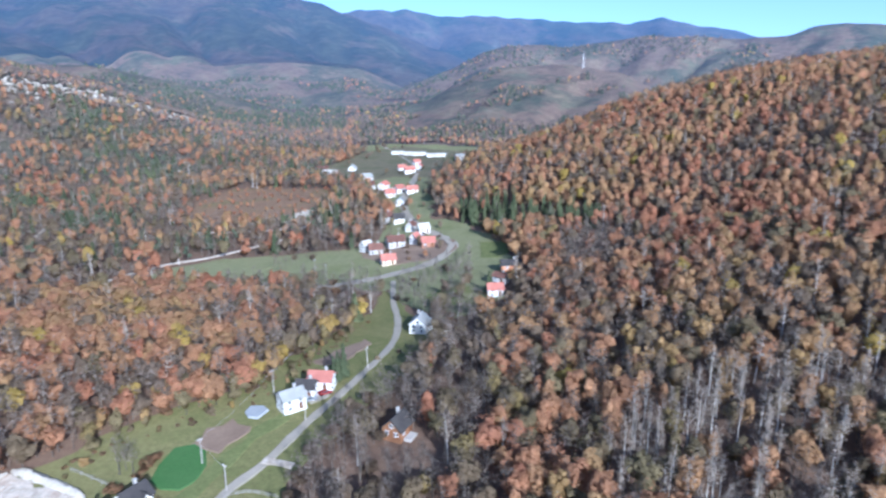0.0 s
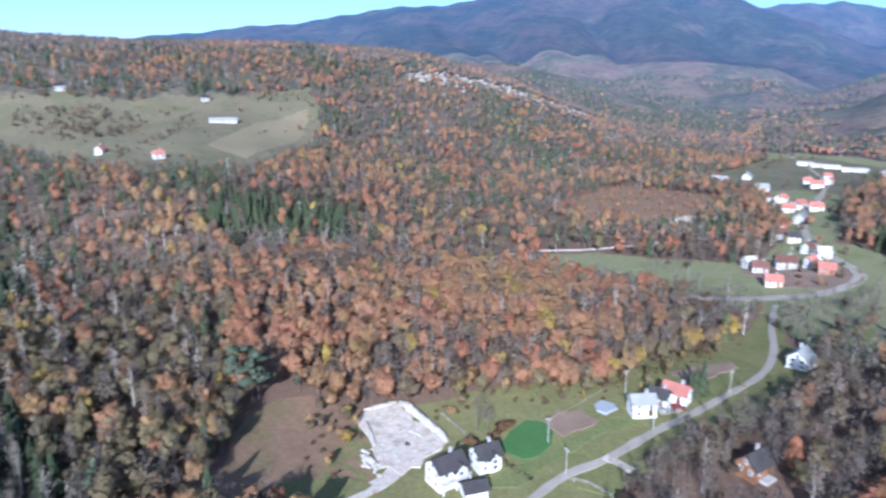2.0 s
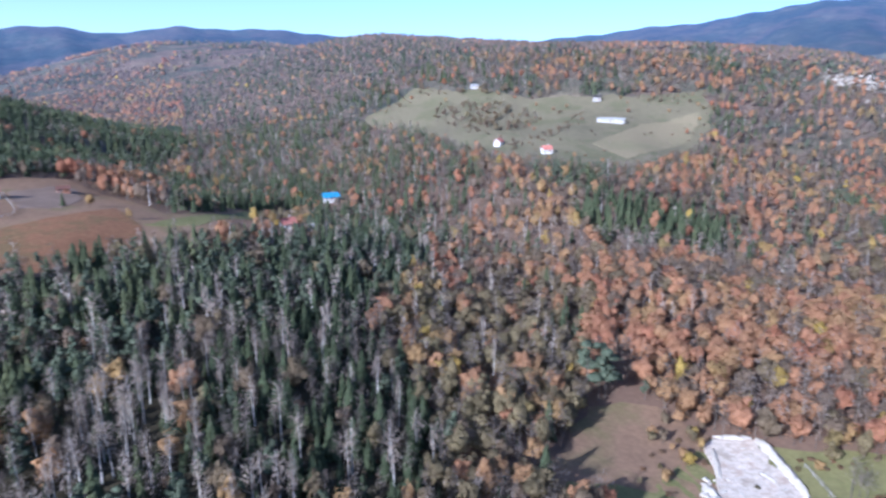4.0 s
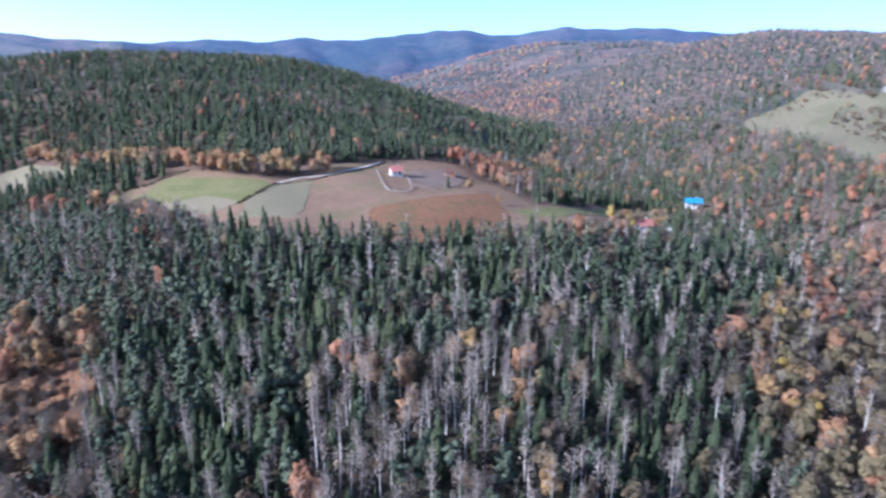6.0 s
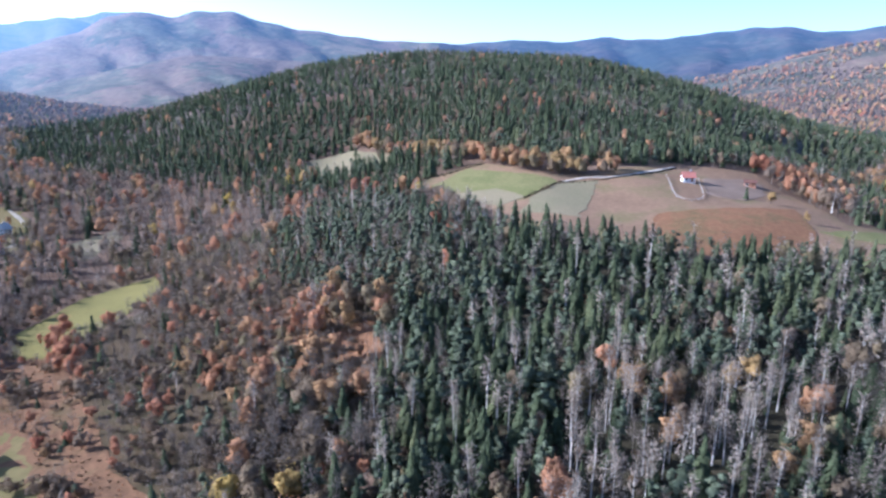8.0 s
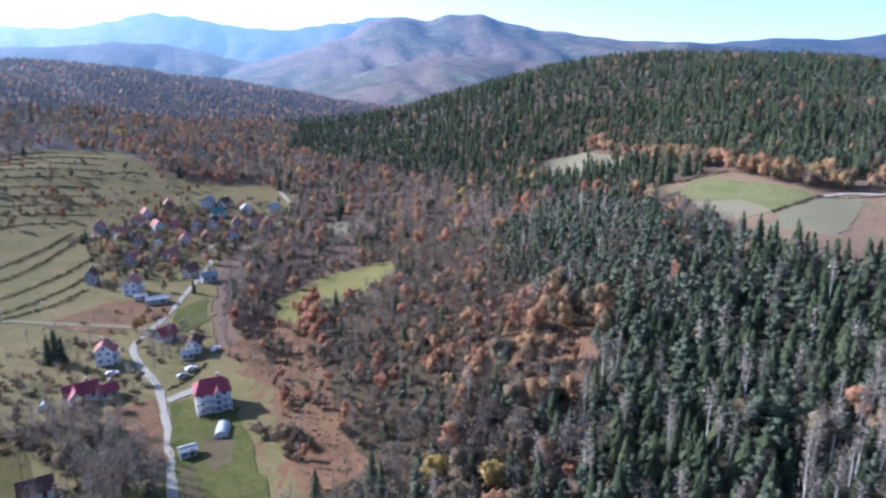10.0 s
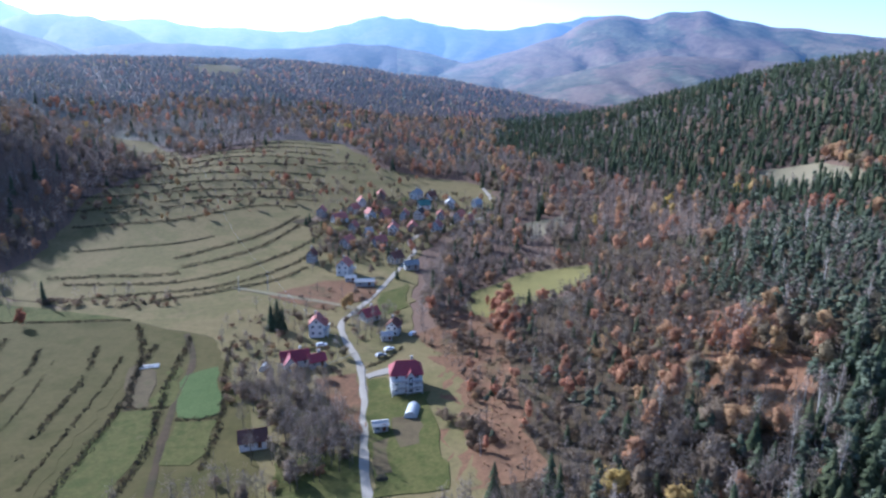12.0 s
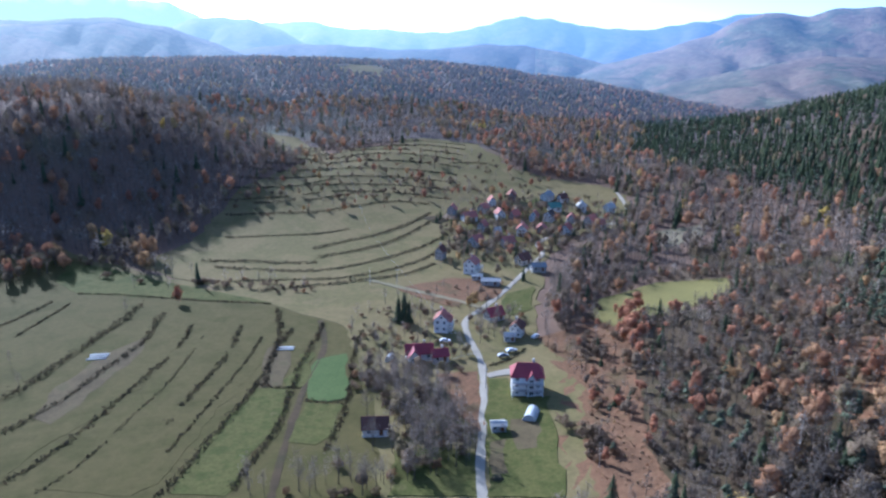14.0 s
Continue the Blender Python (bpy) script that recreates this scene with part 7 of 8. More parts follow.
grove([(-106.0, -238.0), (-127.0, -281.0), (-152.0, -316.0), (-178.0, -348.0), (-189.3, -356.8), (-175.9, -330.6), (-145.7, -289.2), (-126.6, -261.1), (-110.1, -230.7)], [("bare", 8), ("bush", 2), ("mixed", 1)], 5.2, 9, 13, 1)
grove([(-23.7, -223.3), (-38.5, -214.7), (-47.9, -203.0), (-49.2, -178.4), (-48.6, -158.6), (-39.1, -153.1), (-27.1, -154.0), (-6.6, -154.6), (11.6, -154.2), (-25.2, -143.9), (-27.6, -165.2), (-32.6, -183.5), (-24.6, -200.8)], [("bare", 6), ("bush", 4), ("mixed", 1)], 3.9, 6, 10, 2)
grove([(123.3, -336.6), (138.5, -388.6), (122.8, -388.7), (106.6, -375.9), (101.3, -361.6), (112.7, -349.0)], [("russet", 3), ("mixed", 2), ("bare", 4)], 5.5, 8, 12, 3)
grove([(98.2, -361.5), (94.5, -382.1), (76.3, -389.7), (58.8, -364.1), (59.5, -348.3), (79.6, -359.3)], [("bare", 2), ("bush", 2), ("mixed", 1)], 5.5, 6, 9, 4)
grove([(39.8, -336.1), (18.1, -323.3), (2.6, -307.4), (-18.1, -306.5), (-13.7, -320.0), (15.8, -332.8)], [("bush", 4), ("bare", 2)], 5.5, 5, 8, 5)
grove([(-32.0, -253.8), (-46.3, -256.2), (-48.4, -243.4), (-40.3, -224.0), (-32.3, -225.9)], [("bare", 3), ("bush", 3)], 5.5, 5, 8, 6)
grove([(-81.5, -486.1), (-105.1, -518.6), (-139.4, -508.8), (-159.3, -483.5), (-160.3, -459.8), (-126.9, -463.0), (-100.5, -457.0)], [("bare", 4), ("bush", 2), ("russet", 1)], 7.5, 6, 9, 7)
grove([(21.7, -481.3), (1.8, -568.1), (-43.7, -631.9), (-57.4, -567.3), (-17.3, -500.5), (6.9, -463.4)], [("bare", 4), ("bush", 2), ("russet", 1)], 9.0, 6, 9, 8)
grove([(-33.2, 157.0), (-22.8, 169.9), (-14.3, 184.8), (-8.4, 209.4), (-3.2, 254.4), (4.2, 297.0), (15.2, 310.1), (11.2, 277.2), (1.3, 240.8), (-2.6, 199.8), (-7.3, 178.1), (-15.4, 156.7), (-23.1, 147.9), (-32.9, 139.7), (-38.2, 139.7)], [("bare", 8), ("bush", 2), ("mixed", 2)], 5.2, 7, 12, 9)
grove([(-20.4, 273.3), (-25.3, 306.5), (-12.0, 311.4), (4.5, 323.9), (13.5, 339.2), (16.9, 318.6), (4.2, 297.0), (-6.0, 284.3), (-10.4, 266.7)], [("bare", 7), ("bush", 2)], 5.5, 7, 11, 10)
grove([(-88.6, 333.4), (-72.5, 373.8), (-44.5, 418.2), (-34.9, 389.3), (-57.5, 360.3), (-78.8, 342.3), (-83.3, 323.6)], [("bare", 7), ("bush", 3)], 6.5, 6, 10, 11)
grove([(-126.3, 316.9), (-108.1, 321.0), (-87.4, 328.7), (-74.7, 323.0), (-97.8, 305.2)], [("bare", 5), ("bush", 3)], 6.0, 5, 9, 12)
grove([(-98.0, 161.4), (-92.0, 172.3), (-77.9, 184.6), (-62.3, 195.2), (-57.9, 213.2), (-43.1, 248.8), (-33.7, 272.0), (-31.8, 258.8), (-46.5, 207.4), (-52.5, 194.5), (-60.8, 179.8), (-73.3, 173.6), (-87.8, 164.2), (-90.5, 155.0)], [("russet", 3), ("mixed", 3), ("bush", 2)], 5.0, 6, 11, 13, (0.72, 1.0))
grove([(-267.1, 112.9), (-268.3, 123.6), (-222.2, 110.2), (-180.0, 89.9), (-161.6, 87.1), (-158.3, 76.5), (-185.0, 83.1), (-223.2, 95.3)], [("mixed", 3), ("russet", 2)], 6.0, 8, 11, 14, (0.7, 1.0))
grove([(-178.1, 113.5), (-165.9, 127.9), (-146.7, 121.7), (-132.7, 105.9), (-133.9, 91.4), (-152.1, 94.4)], [("russet", 3), ("mixed", 3), ("bare", 2)], 5.5, 6, 10, 15, (0.5, 1.0))
grove([(-671.7, 331.3), (-607.1, 373.5), (-548.1, 387.4), (-518.3, 341.2), (-552.0, 303.1), (-626.6, 301.8)], [("bare", 3), ("bush", 2), ("mixed", 2)], 7.0, 5, 9, 16)
grove([(-733.8, 271.2), (-730.4, 334.6), (-681.3, 377.2), (-609.4, 417.0), (-592.4, 405.0), (-660.9, 365.3), (-705.4, 328.8), (-704.5, 277.5)], [("bare", 3), ("bush", 2), ("mixed", 2)], 7.0, 5, 9, 17)
grove([(-646.2, 275.5), (-528.3, 278.6), (-447.9, 273.3), (-411.5, 289.5), (-381.4, 308.0), (-353.9, 285.8), (-402.5, 263.5), (-500.4, 258.2), (-632.7, 263.7)], [("bare", 3), ("bush", 3), ("mixed", 2), ("russet", 1)], 6.5, 5, 10, 18)
grove([(-487.5, 298.1), (-503.8, 355.6), (-539.1, 422.1), (-524.8, 422.1), (-479.2, 350.0), (-454.6, 293.2)], [("bare", 2), ("bush", 4), ("mixed", 1)], 7.0, 4, 7, 19)
grove([(-550.5, 476.5), (-512.4, 557.3), (-471.0, 538.6), (-378.0, 413.0), (-368.4, 376.8), (-423.3, 446.9), (-480.3, 518.8), (-527.3, 471.7)], [("bare", 2), ("bush", 3), ("russet", 2), ("mixed", 2)], 8.0, 4, 8, 20)
grove([(-714.5, 248.6), (-732.8, 335.8), (-595.0, 406.8), (-506.1, 550.6), (-387.5, 409.5), (-368.2, 287.3), (-514.0, 270.7)], [("bush", 4), ("bare", 2), ("russet", 1)], 21.0, 3, 7, 33)
grove([(-114.1, -416.1), (-144.8, -438.8), (-181.2, -424.8), (-198.1, -389.7), (-165.9, -346.0), (-136.1, -332.1), (-109.1, -329.2), (-97.0, -353.5)], [("bare", 4), ("bush", 3), ("mixed", 3), ("russet", 1)], 6.5, 4, 8, 21)
grove([(-64.4, -294.9), (-88.4, -301.0), (-117.4, -316.8), (-105.4, -283.7), (-86.2, -258.7), (-62.8, -245.6), (-55.7, -266.9)], [("bare", 3), ("bush", 4), ("mixed", 2)], 8.0, 3, 7, 22)
grove([(-82.1, 427.4), (-50.8, 481.7), (-9.1, 444.7), (4.9, 353.0), (-12.6, 329.7), (-37.3, 346.1), (-61.0, 383.7)], [("bare", 4), ("bush", 3), ("mixed", 3), ("russet", 1)], 9.0, 4, 8, 23)
grove([(-87.9, 565.5), (-57.0, 653.6), (8.4, 626.3), (6.4, 469.5), (-32.7, 456.9), (-65.7, 470.2)], [("bare", 4), ("bush", 3), ("mixed", 3)], 16.0, 4, 8, 24)
grove([(-134.6, 137.0), (-123.9, 149.0), (-114.7, 140.5), (-105.1, 126.3), (-102.1, 111.5), (-107.1, 106.4)], [("bush", 5), ("russet", 3), ("mixed", 2)], 4.5, 2.5, 5.5, 25, (0.3, 1.0))
grove([(-165.7, 435.0), (-194.0, 520.4), (-179.0, 582.3), (-93.0, 567.8), (-86.7, 527.5), (-91.3, 436.7)], [("bush", 3), ("russet", 4), ("bare", 2)], 7.5, 2.5, 5.5, 26, (0.1, 0.6))
grove([(-125.7, 868.1), (-63.6, 912.2), (-46.0, 864.5), (-89.0, 738.8), (-104.2, 674.9)], [("bare", 4), ("bush", 2), ("mixed", 2)], 13.0, 5, 9, 27)
grove([(-12.3, 610.1), (10.4, 779.8), (48.3, 762.9), (32.4, 586.2), (7.2, 532.3), (-1.7, 493.7), (-10.6, 522.4)], [("bare", 4), ("bush", 2), ("mixed", 2), ("spruce", 1)], 12.0, 5, 9, 28)
grove([(-96.3, 365.0), (-72.5, 373.8), (-48.8, 393.0), (-47.4, 380.9), (-69.4, 356.8), (-87.9, 343.0)], [("bare", 6), ("bush", 2)], 6.0, 5, 9, 29)
grove([(-431.5, -302.8), (-376.9, -207.8), (-359.4, -156.4), (-352.6, -120.7), (-366.0, -85.7), (-353.1, -82.7), (-337.1, -115.6), (-347.4, -151.4), (-362.7, -200.3), (-417.3, -293.6)], [("russet", 4), ("mixed", 3), ("bare", 1)], 5.0, 8.5, 13, 30, (0.35, 0.82))
grove([(-357.6, 67.7), (-422.2, 108.7), (-398.6, 121.1), (-300.8, 93.0), (-275.2, 68.5), (-284.4, 52.6)], [("russet", 3), ("mixed", 3), ("bare", 2)], 7.0, 5, 9, 32, (0.5, 1.0))
grove([(-99.3, 150.5), (-94.0, 161.1), (-79.7, 171.0), (-61.7, 182.3), (-52.2, 200.2), (-41.0, 238.0), (-31.0, 261.2), (-28.5, 251.1), (-38.3, 223.6), (-46.8, 194.0), (-56.2, 176.8), (-73.8, 166.3), (-87.7, 156.7), (-93.4, 147.0)], [("bush", 6), ("mixed", 2), ("russet", 1)], 3.6, 2, 5, 34, (0.5, 1.0))
grove([(-109.7, -224.5), (-118.3, -227.5), (-116.8, -214.9), (-105.8, -202.2), (-103.5, -208.9)], [("bush", 3), ("bare", 1)], 4.0, 6, 9, 35)
grove([(-83.2, -158.2), (-88.8, -155.3), (-83.8, -141.1), (-76.1, -138.8), (-77.2, -147.5)], [("bush", 3), ("bare", 1)], 3.5, 6, 9, 36)
grove([(-136.8, -241.3), (-153.8, -250.0), (-135.7, -210.9), (-119.4, -194.7), (-119.6, -207.1)], [("russet", 3), ("bare", 1)], 5.0, 6, 9, 37, (0.0, 0.4))

grove([(-24, -206), (-40, -214), (-52, -196), (-52, -170), (-50, -150), (-28, -148), (-33, -168), (-34, -186)], [("bare", 8), ("bush", 1)], 3.4, 8, 12, 38)

grove([(30, -430), (-60, -440), (-150, -470), (-230, -490), (-190, -560), (-120, -640), (-50, -640), (0, -560)], [("bush", 5), ("bare", 3), ("mixed", 2), ("russet", 1)], 10.0, 4, 9, 39)

grove([(-88, -330), (-130, -318), (-160, -345), (-205, -365), (-240, -385), (-235, -450), (-190, -470), (-140, -460), (-105, -425)], [("bare", 4), ("bush", 6), ("mixed", 2), ("russet", 1), ("spruce", 1)], 5.4, 4, 8, 41)
grove([(-30, -275), (-60, -292), (-70, -262), (-58, -238), (-70, -225), (-60, -205), (-30, -212), (-24, -240)], [("bare", 4), ("bush", 5), ("mixed", 1)], 5.2, 4, 8, 42)
grove([(-78, -232), (-98, -238), (-102, -262), (-92, -268), (-82, -256), (-76, -242)], [("bare", 6), ("bush", 2)], 4.2, 5, 8, 43)

for k, rows in GROVES.items():
    rows = np.array(rows)
    near = np.hypot(rows[:, 0], rows[:, 1]) < 260
    for lod, q in ((0, rows[near]), (1, rows[~near])):
        wood(BIG[k].replace("_tree", "") + "_grove", k, q[:, :2], q[:, 2], lod, "valley groves of " + {"bare": "leafless grey-brown trees", "bush": "low brown bushes", "mixed": "olive-brown trees", "russet": "russet trees", "spruce": "dark spruces"}[k], 700 + len(k) + lod, q[:, 3])

# ---- woods ----


def scatter(d0, d1, step, seed):
    rng = np.random.default_rng(seed)
    g = np.arange(-d1, d1, step)
    x, y = [q.ravel() + rng.uniform(-0.48, 0.48, q.size) * step for q in np.meshgrid(g, g)]
    az, d = polar(x, y)
    keep = (d > d0) & (d <= d1) & ~open_land(x, y)
    keep &= ~((az > 212) & (az < 312) & (rng.uniform(size=x.size) > 0.12))
    faces_away = (terrain(x * 1.03, y * 1.03) - terrain(x, y)) / (0.03 * d) < -0.1
    keep &= ~(faces_away & (d > 450) & (rng.uniform(size=x.size) > 0.3))  # thinned to fit the view: slopes falling away from the camera
    keep &= ~inside(x, y, LANE_SIDE)
    for bx, by, br in BUSY:
        keep &= np.hypot(x - bx, y - by) > br
    for road in ROAD_LINES:
        for px, py in road:
            keep &= np.hypot(x - px, y - py) > 4.5
    return np.stack([x[keep], y[keep]], 1), rng


ROAD_LINES = [smooth_line(q, 5.0) for q in (
    [(-50, 60), (-42, -20), (-40, -90), (-46, -138)], [(-50, 60), (-58, 110), (-54, 139)], [(-200, 290), (-178, 304), (-166, 327), (-151, 350), (-129, 366), (-98, 399)],
    [(-175, 418), (-161, 422), (-125, 423), (-89, 431), (-98, 458)], [(-86, 110), (-91, 121), (-97, 133)])]
KINDS = ["russet", "mixed", "bare", "birch", "spruce", "pine", "bush"]
HEIGHT = {"russet": (8, 12.5), "mixed": (8, 12), "bare": (9, 13.5), "birch": (11.5, 16), "spruce": (7, 13.5), "pine": (8, 12.5), "bush": (3, 6)}


EAST_BIRCHES = [(33, 128), (43, 151), (62, 164), (94, 175), (106, 166), (118, 166), (100, 117), (60, 112)]
EAST_YELLOW = [(54, 202), (77, 220), (98, 206), (89, 184), (58, 184)]
SPRUCE_STAND = [(-257, -149), (-253, -69), (-263, -32), (-271, 8), (-269, 53), (-350, 100), (-416, 143), (-341, 165), (-259, 122), (-201, 70), (-171, 44), (-163, -1), (-149, -41), (-121, -36), (-95, -72), (-131, -84), (-143, -100), (-165, -105)]
WEST_BIRCHES = [(-163, -42), (-170, -1), (-178, 41), (-141, 40), (-119, 26), (-100, -10), (-110, -32)]
STEM_BELT = [(-148, -44), (-219, 28), (-154, 24), (-128, -3), (-117, -27)]
GREY_STAND = [(-191, 22), (-192, 63), (-177, 72), (-146, 73), (-128, 64), (-110, 45), (-127, 30), (-140, 12)]
PINE_STAND = [(-190, -183), (-235, -214), (-298, -221), (-292, -174), (-235, -119), (-200, -88), (-173, -78), (-178, -110), (-182, -151)]
SPRUCE_ROWS = [(-300, 226), (-318, 265), (-299, 290), (-268, 319), (-221, 263), (-237, 251), (-266, 230)]
GREY_BELT = [(-324, 181), (-310, 217), (-278, 224), (-233, 247), (-211, 244), (-263, 204)]
NORTH_SPRUCES = [(8, 424), (34, 420), (69, 376), (85, 354), (80, 337), (49, 369), (30, 365), (10, 388)]
NORTH_GREY = [(55, 323), (74, 339), (92, 318), (86, 288), (66, 273), (54, 287)]
RED_SLOPE = [(-105, -212), (-150, -235), (-185, -262), (-225, -255), (-205, -190), (-182, -140), (-150, -120), (-120, -150), (-98, -140), (-90, -165), (-100, -200)]
HILL_PINES = [(-465, 539), (-512, 611), (-540, 800), (-500, 800), (-459, 586)]


def species(x, y, rng):
    """Which kind grows where: shares by stand."""
    az, d = polar(x, y)
    a2 = np.where(az > 270, az - 360, az)
    share = np.zeros((len(x), 7))
    share[:] = (0.35, 0.2, 0.35, 0.02, 0.04, 0.02, 0.02)
    n1, n2 = field_noise(x, y, 45, 1), field_noise(x, y, 28, 2)

    def put(sel, *v):
        share[sel] = v

    east = (a2 < 12) & (x > -45)
    put(east, 0.58, 0.18, 0.2, 0.02, 0.0, 0.0, 0.02)
    put(east & (n1 > 0.6), 0.32, 0.24, 0.4, 0.02, 0, 0, 0.02)
    put(east & (d < 170) & (a2 < -19), 0.42, 0.2, 0.12, 0.22, 0, 0, 0.04)
    brook = (a2 < 16) & (a2 > -6) & (d < 360) & (x < 6 + 0.04 * y) & (x > -60)
    put(brook, 0.03, 0.1, 0.67, 0.02, 0.01, 0.0, 0.17)
    front = (a2 > 4) & (a2 < 66) & (d < 330) & ~brook
    put(front, 0.32, 0.18, 0.44, 0.04, 0.0, 0.0, 0.02)
    put(front & (a2 > 20), 0.64, 0.1, 0.22, 0.03, 0.0, 0.0, 0.01)
    put(front & (a2 > 45 + 8 * n1), 0.16, 0.38, 0.34, 0.03, 0.07, 0.02, 0.0)
    put(front & (n2 > 0.64), 0.25, 0.25, 0.48, 0.02, 0, 0, 0)
    northwest = (a2 > 8) & (a2 < 84) & (d >= 330)
    put(northwest, 0.15, 0.16, 0.55, 0.01, 0.07, 0.06, 0.0)
    put(northwest & (d > 860), 0.15, 0.15, 0.58, 0.0, 0.08, 0.04, 0)
    dim = (a2 > 61) & (a2 < 84) & (d >= 330)
    put(northwest & (n1 > 0.64), 0.06, 0.1, 0.3, 0.02, 0.25, 0.27, 0)
    put(northwest & (n2 < 0.36), 0.36, 0.14, 0.47, 0.01, 0.01, 0.01, 0)
    put(dim, 0.06, 0.09, 0.45, 0.02, 0.26, 0.12, 0)
    west = (a2 > 61) & (a2 < 124) & (d < 350)
    put(west, 0.2, 0.2, 0.3, 0.06, 0.2, 0.04, 0.0)
    put((a2 > 54) & (a2 < 74) & (d < 270), 0.16, 0.36, 0.36, 0.07, 0.02, 0.01, 0.02)
    spruce_hill = (a2 > 84) & (a2 < 150) & (d >= 350) & (terrain(x, y) > 18) & (np.hypot(x + 747, y + 362) < 440 + 60 * n2)
    put(spruce_hill, 0.01, 0.03, 0.07, 0.0, 0.58, 0.31, 0)
    put((a2 > 73) & (a2 <= 86) & (d >= 330) & (d < 560), 0.04, 0.05, 0.16, 0.02, 0.53, 0.2, 0)
    put(spruce_hill & (n1 > 0.66), 0.03, 0.06, 0.24, 0.0, 0.45, 0.22, 0)
    put((a2 > 8) & (a2 < 34) & (d > 1120), 0.04, 0.08, 0.16, 0, 0.4, 0.32, 0)
    brush = (a2 > 124) & (a2 < 175) & (d < 345) & ~west
    put(brush, 0.07, 0.08, 0.6, 0.03, 0.1, 0.04, 0.08)
    south = (a2 > 118) & (a2 < 300) & (d >= 345) & ~spruce_hill & (y < -330)
    put(south, 0.2, 0.2, 0.54, 0, 0.05, 0.0, 0.01)
    put((a2 > 144) & (a2 < 162) & (d > 225) & (d < 420) & (y > -0.45 * x - 420) & (x < -0.55 * y + 25) & (x < -85), 0.04, 0.04, 0.77, 0, 0.05, 0, 0.1)
    for stand, *v in ((SPRUCE_STAND, 0.0, 0.03, 0.11, 0.07, 0.44, 0.35, 0.0), (STEM_BELT, 0.03, 0.03, 0.16, 0.24, 0.26, 0.28, 0.0),
                      (WEST_BIRCHES, 0.05, 0.06, 0.24, 0.42, 0.1, 0.13, 0.0), (GREY_STAND, 0.0, 0.05, 0.45, 0.1, 0.38, 0.02, 0.0),
                      (RED_SLOPE, 0.22, 0.06, 0.5, 0.02, 0.06, 0.04, 0.1),
                      (PINE_STAND, 0.01, 0.02, 0.14, 0.04, 0.14, 0.65, 0.0), (ORANGE_STAND, 0.36, 0.04, 0.26, 0.02, 0.06, 0.04, 0.22),
                      (SPRUCE_ROWS, 0.04, 0.0, 0.06, 0.02, 0.88, 0.0, 0.0), (GREY_BELT, 0.05, 0.05, 0.78, 0.1, 0.02, 0.0, 0.0),
                      (NORTH_SPRUCES, 0.04, 0.0, 0.06, 0.0, 0.9, 0.0, 0.0), (NORTH_GREY, 0.08, 0.06, 0.84, 0.0, 0.02, 0.0, 0.0),
                      (HILL_PINES, 0.1, 0.1, 0.2, 0.0, 0.1, 0.5, 0.0), (EAST_BIRCHES, 0.2, 0.14, 0.16, 0.48, 0.0, 0.0, 0.02)):
        share[inside(x, y, stand)] = v
    put((a2 > 126) & (a2 < 153) & (d > 215) & (d < 620) & ~spruce_hill & ~inside(x, y, PINE_STAND), 0.07, 0.08, 0.74, 0.0, 0.06, 0.0, 0.05)
    put((a2 > 166) & (a2 < 215) & (d > 330) & (d < 800), 0.06, 0.08, 0.82, 0.0, 0.03, 0.0, 0.01)
    put(((az > 334) | (az < 7)) & (d > 930), 0.08, 0.14, 0.36, 0.0, 0.22, 0.2, 0.0)
    cum = share.cumsum(1)
    return (rng.uniform(0, cum[:, -1:], (len(x), 1)) > cum).sum(1).clip(0, 6)


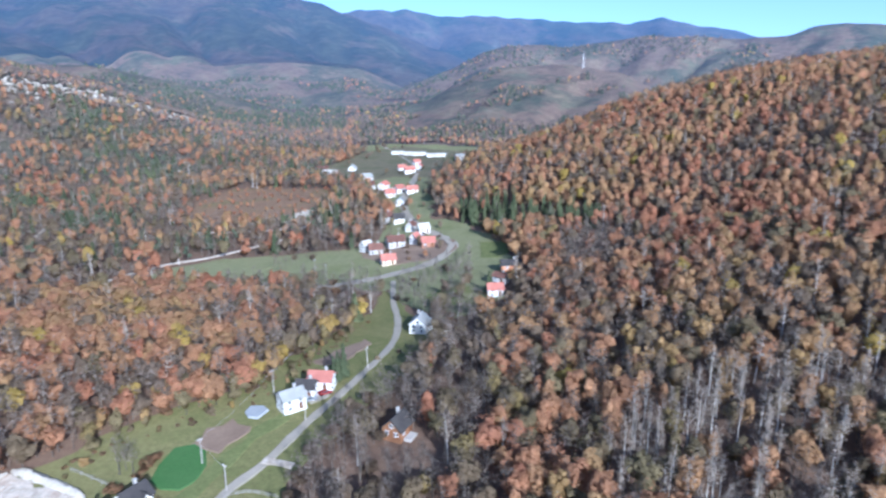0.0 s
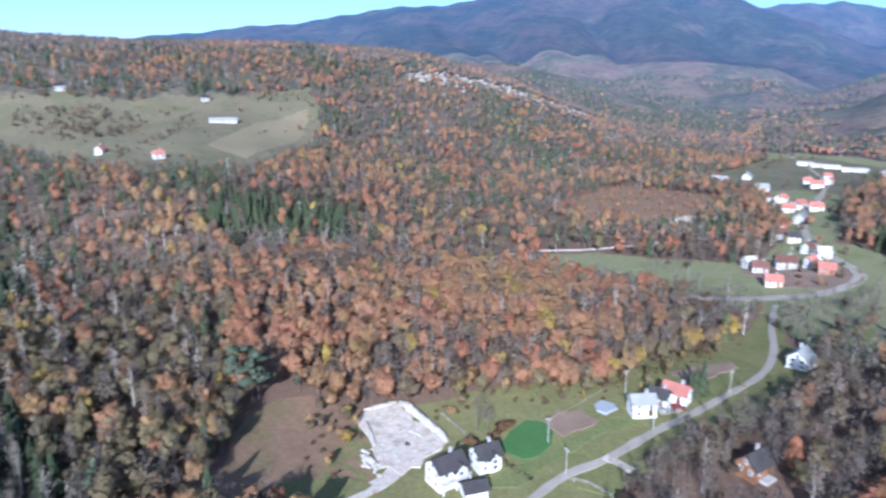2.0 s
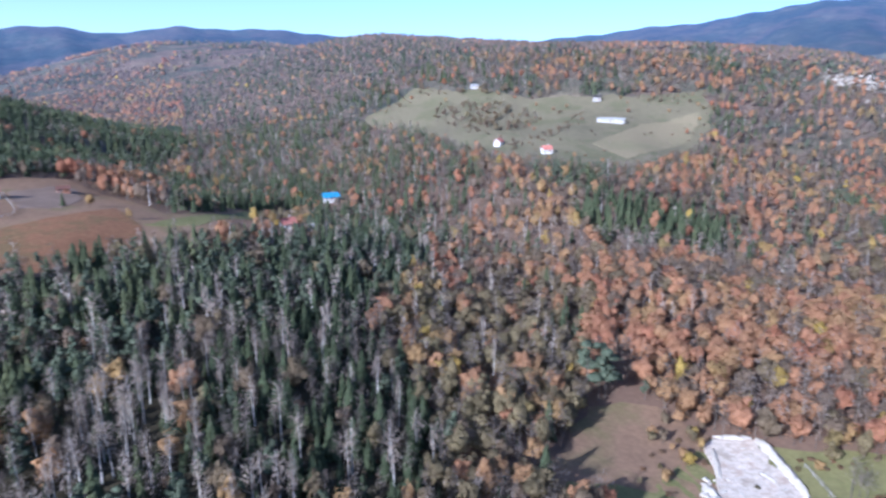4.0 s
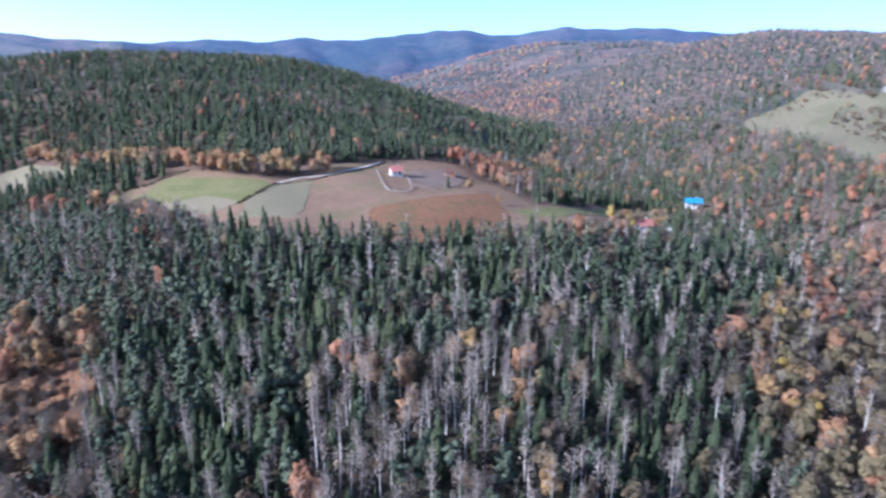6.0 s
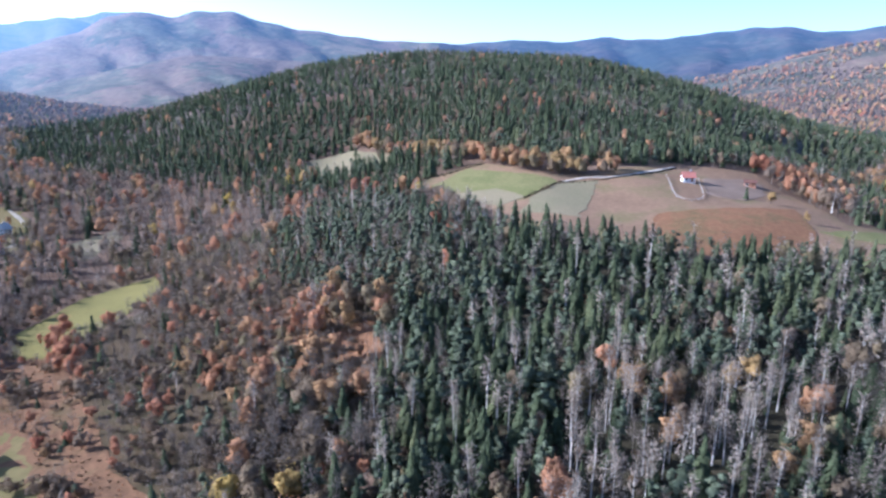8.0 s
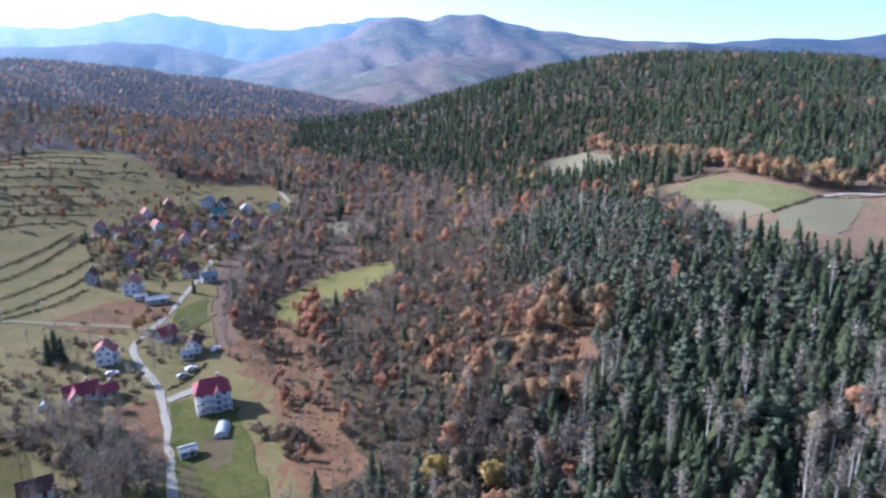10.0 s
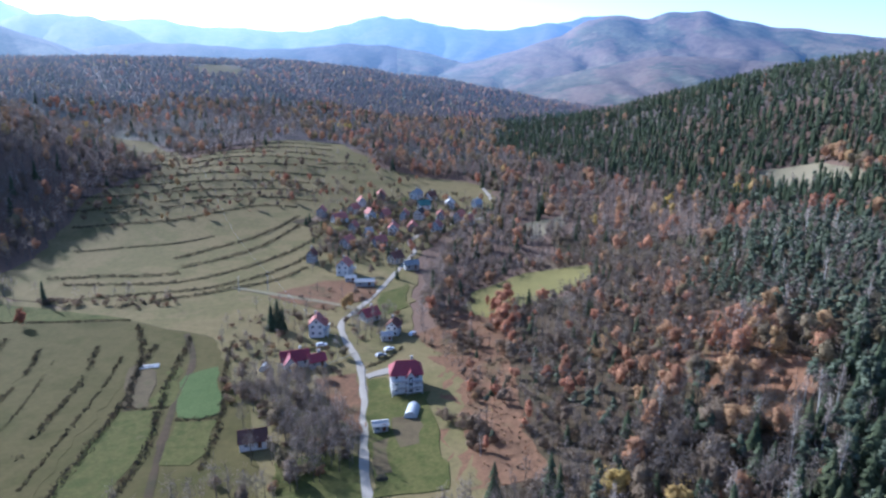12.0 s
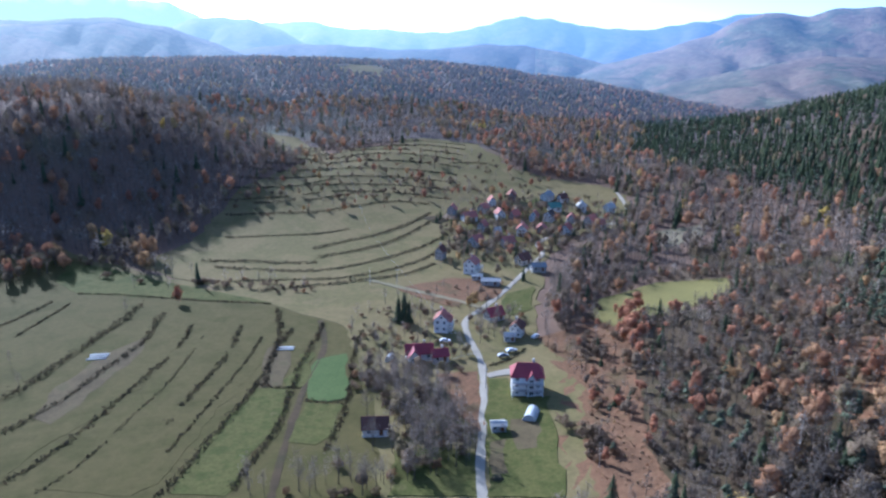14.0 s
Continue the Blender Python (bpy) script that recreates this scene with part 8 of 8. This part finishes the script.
NAMES = {"russet": "russet_wood", "mixed": "olive_wood", "bare": "bare_wood", "birch": "birch_wood", "spruce": "spruce_wood", "pine": "pine_wood", "bush": "scrub"}
WORDS = {"russet": "russet and orange autumn beech trees", "mixed": "olive-brown autumn trees", "bare": "leafless grey-brown trees", "birch": "leafless white-stemmed birches",
         "spruce": "dark green spruces", "pine": "blue-green pines", "bush": "low brown bushes"}
for ring, (d0, d1, step, lod) in enumerate([(92, 185, 4.4, 0), (185, 330, 4.4, 1), (330, 600, 5.2, 2), (600, 860, 6.4, 3), (860, 1340, 7.4, 4), (1340, 2100, 12.0, 4)]):
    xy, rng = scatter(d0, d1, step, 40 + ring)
    if ring == 5:  # clumps of wood on the next hills
        az, d = polar(xy[:, 0], xy[:, 1])
        xy = xy[((az < 105) | (az > 335)) & (field_noise(xy[:, 0], xy[:, 1], 70, 6) + 0.5 * field_noise(xy[:, 0], xy[:, 1], 31, 2) > 0.72)]
    kind = species(xy[:, 0], xy[:, 1], rng)
    thin = np.ones(len(xy), bool)
    az, d = polar(xy[:, 0], xy[:, 1])
    grassy = ((az > 338) | (az < 3)) & (d > 1060) & (d < 1560)  # the mast hill is mostly pasture and scree
    thin &= ~(grassy & (field_noise(xy[:, 0], xy[:, 1], 40, 7) < 0.62))
    thin &= ~(inside(xy[:, 0], xy[:, 1], ORANGE_STAND) & (field_noise(xy[:, 0], xy[:, 1], 13, 5) < 0.5))
    thin &= ~(inside(xy[:, 0], xy[:, 1], BRACKEN) & (field_noise(xy[:, 0], xy[:, 1], 14, 5) < 0.52))
    for k, name in enumerate(KINDS):
        s = (kind == k) & thin
        lo, hi = HEIGHT[name]
        h = rng.uniform(lo, hi, s.sum())
        low = inside(xy[s, 0], xy[s, 1], BRUSH)
        h = np.where(low, h * 0.68, h) * np.where(inside(xy[s, 0], xy[s, 1], BRACKEN), 0.75, 1)
        if ring >= 4:
            h = h * 0.85
        tint = np.clip(field_noise(xy[s, 0], xy[s, 1], 33, k) * 0.6 + rng.normal(0.14, 0.11, s.sum()), 0, 1)
        tint = np.clip(tint + 0.45 * (field_noise(xy[s, 0], xy[s, 1], 8, k + 3) > 0.8), 0, 1)
        # the western stand's shade put into the tint: darker conifers and bare trees
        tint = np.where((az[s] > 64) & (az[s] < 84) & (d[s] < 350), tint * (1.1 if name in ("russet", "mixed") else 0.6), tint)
        if name in ("russet", "mixed"):
            tint = np.where((az[s] > 50) & (az[s] < 112) & (d[s] < 260), np.clip(tint + 0.14, 0, 0.8), tint)
        if name in ("russet", "mixed"):
            glowing = inside(xy[s, 0], xy[s, 1], EAST_YELLOW)
            tint = np.where(glowing & (rng.uniform(size=s.sum()) < 0.5), rng.uniform(0.6, 0.84, s.sum()), tint)
        if name == "russet":
            tint = np.where(inside(xy[s, 0], xy[s, 1], RED_SLOPE), tint * 0.7, tint)
        # backlit look put into the tint: darker brush on this slope
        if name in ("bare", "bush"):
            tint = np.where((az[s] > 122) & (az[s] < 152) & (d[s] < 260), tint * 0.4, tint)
        if name == "birch":
            tint = 0.76 + 0.24 * tint
        if ring == 0:  # the nearest ones stand singly
            one = (d[s] < min(122, np.sort(np.r_[d[s], 9e3])[min(s.sum(), 220)])) & ~((az[s] > 205) & (az[s] < 322))
            for (px, py), hh, tt in zip(xy[s][one], h[one], tint[one]):
                n_plant += 1
                plant(name, (px, py), hh, tt, n_plant % 4, "in the wood", 0.85 + 0.35 * ((n_plant * 0.37) % 1), 77.0 * n_plant % 360)
            s[np.nonzero(s)[0][one]] = False
            h, tint = h[~one], tint[~one]
        # from ring 4 on the crowns carry haze painted as emission
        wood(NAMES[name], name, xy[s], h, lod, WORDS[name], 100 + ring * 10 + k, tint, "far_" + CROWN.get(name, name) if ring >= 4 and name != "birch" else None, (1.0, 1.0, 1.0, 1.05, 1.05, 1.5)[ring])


# ---- undergrowth ----
def scrub(test, step, d0, d1, shares, lo, hi, seed, label, tints=(0.1, 0.9)):
    """Low growth of several kinds where test(x, y) holds; shares: kind, weight, height factor."""
    xy, rng = scatter(d0, d1, step, seed)
    xy = xy[test(xy[:, 0], xy[:, 1])]
    w = np.array([s[1] for s in shares], float)
    pick = rng.choice(len(shares), len(xy), p=w / w.sum())
    for k, (kind, _, f) in enumerate(shares):
        s = pick == k
        wood("undergrowth", kind, xy[s], rng.uniform(lo, hi, s.sum()) * f, 1, label + " of " + WORDS[kind], seed + 7 * k, rng.uniform(*tints, s.sum()))


def on_bracken(x, y):
    return inside(x, y, BRACKEN) & (field_noise(x, y, 11, 8) + 0.5 * field_noise(x, y, 26, 3) > 0.95)


def above_bracken(x, y):
    return inside(x, y, ORANGE_STAND)


def on_brush(x, y):
    az, d = polar(x, y)
    return (inside(x, y, BRUSH) | ((az > 124) & (az < 150) & (d < 330))) & ~inside(x, y, BRACKEN) & (field_noise(x, y, 16, 4) > 0.3)


def in_the_west(x, y):
    az, d = polar(x, y)
    return (az > 56) & (az < 124) & (d < 215)


scrub(on_bracken, 4.2, 75, 330, [("bush", 5, 0.5), ("bare", 4, 1.5), ("mixed", 1, 1.0), ("russet", 2.5, 1.0)], 2.0, 5.0, 801, "low brush on the bracken slope")
scrub(lambda x, y: inside(x, y, BRACKEN), 2.3, 92, 330, [("bush", 6, 0.5), ("russet", 2, 0.6)], 0.7, 2.2, 805, "low bracken tufts", (0.3, 0.9))
scrub(lambda x, y: inside(x, y, WEST_PATCH), 2.6, 92, 330, [("bush", 6, 0.6), ("russet", 2, 0.8), ("bare", 2, 1.2)], 0.7, 2.4, 806, "low brush on the rough grass", (0.3, 0.9))
scrub(above_bracken, 5.0, 75, 330, [("bush", 3, 0.5), ("russet", 2, 0.9), ("bare", 5, 1.4)], 3.5, 7.5, 804, "young trees above the bracken", (0.0, 0.6))
scrub(on_brush, 3.5, 75, 360, [("bush", 8, 0.7), ("bare", 4, 1.3), ("russet", 0.8, 0.9), ("mixed", 0.8, 0.9)], 3.0, 6.0, 802, "thick brush on the slope", (0.0, 0.6))
scrub(in_the_west, 4.6, 92, 215, [("bush", 3, 0.8), ("spruce", 5, 1.4), ("mixed", 1, 1.0), ("bare", 1, 1.5)], 2.0, 4.5, 803, "undergrowth below the birches")
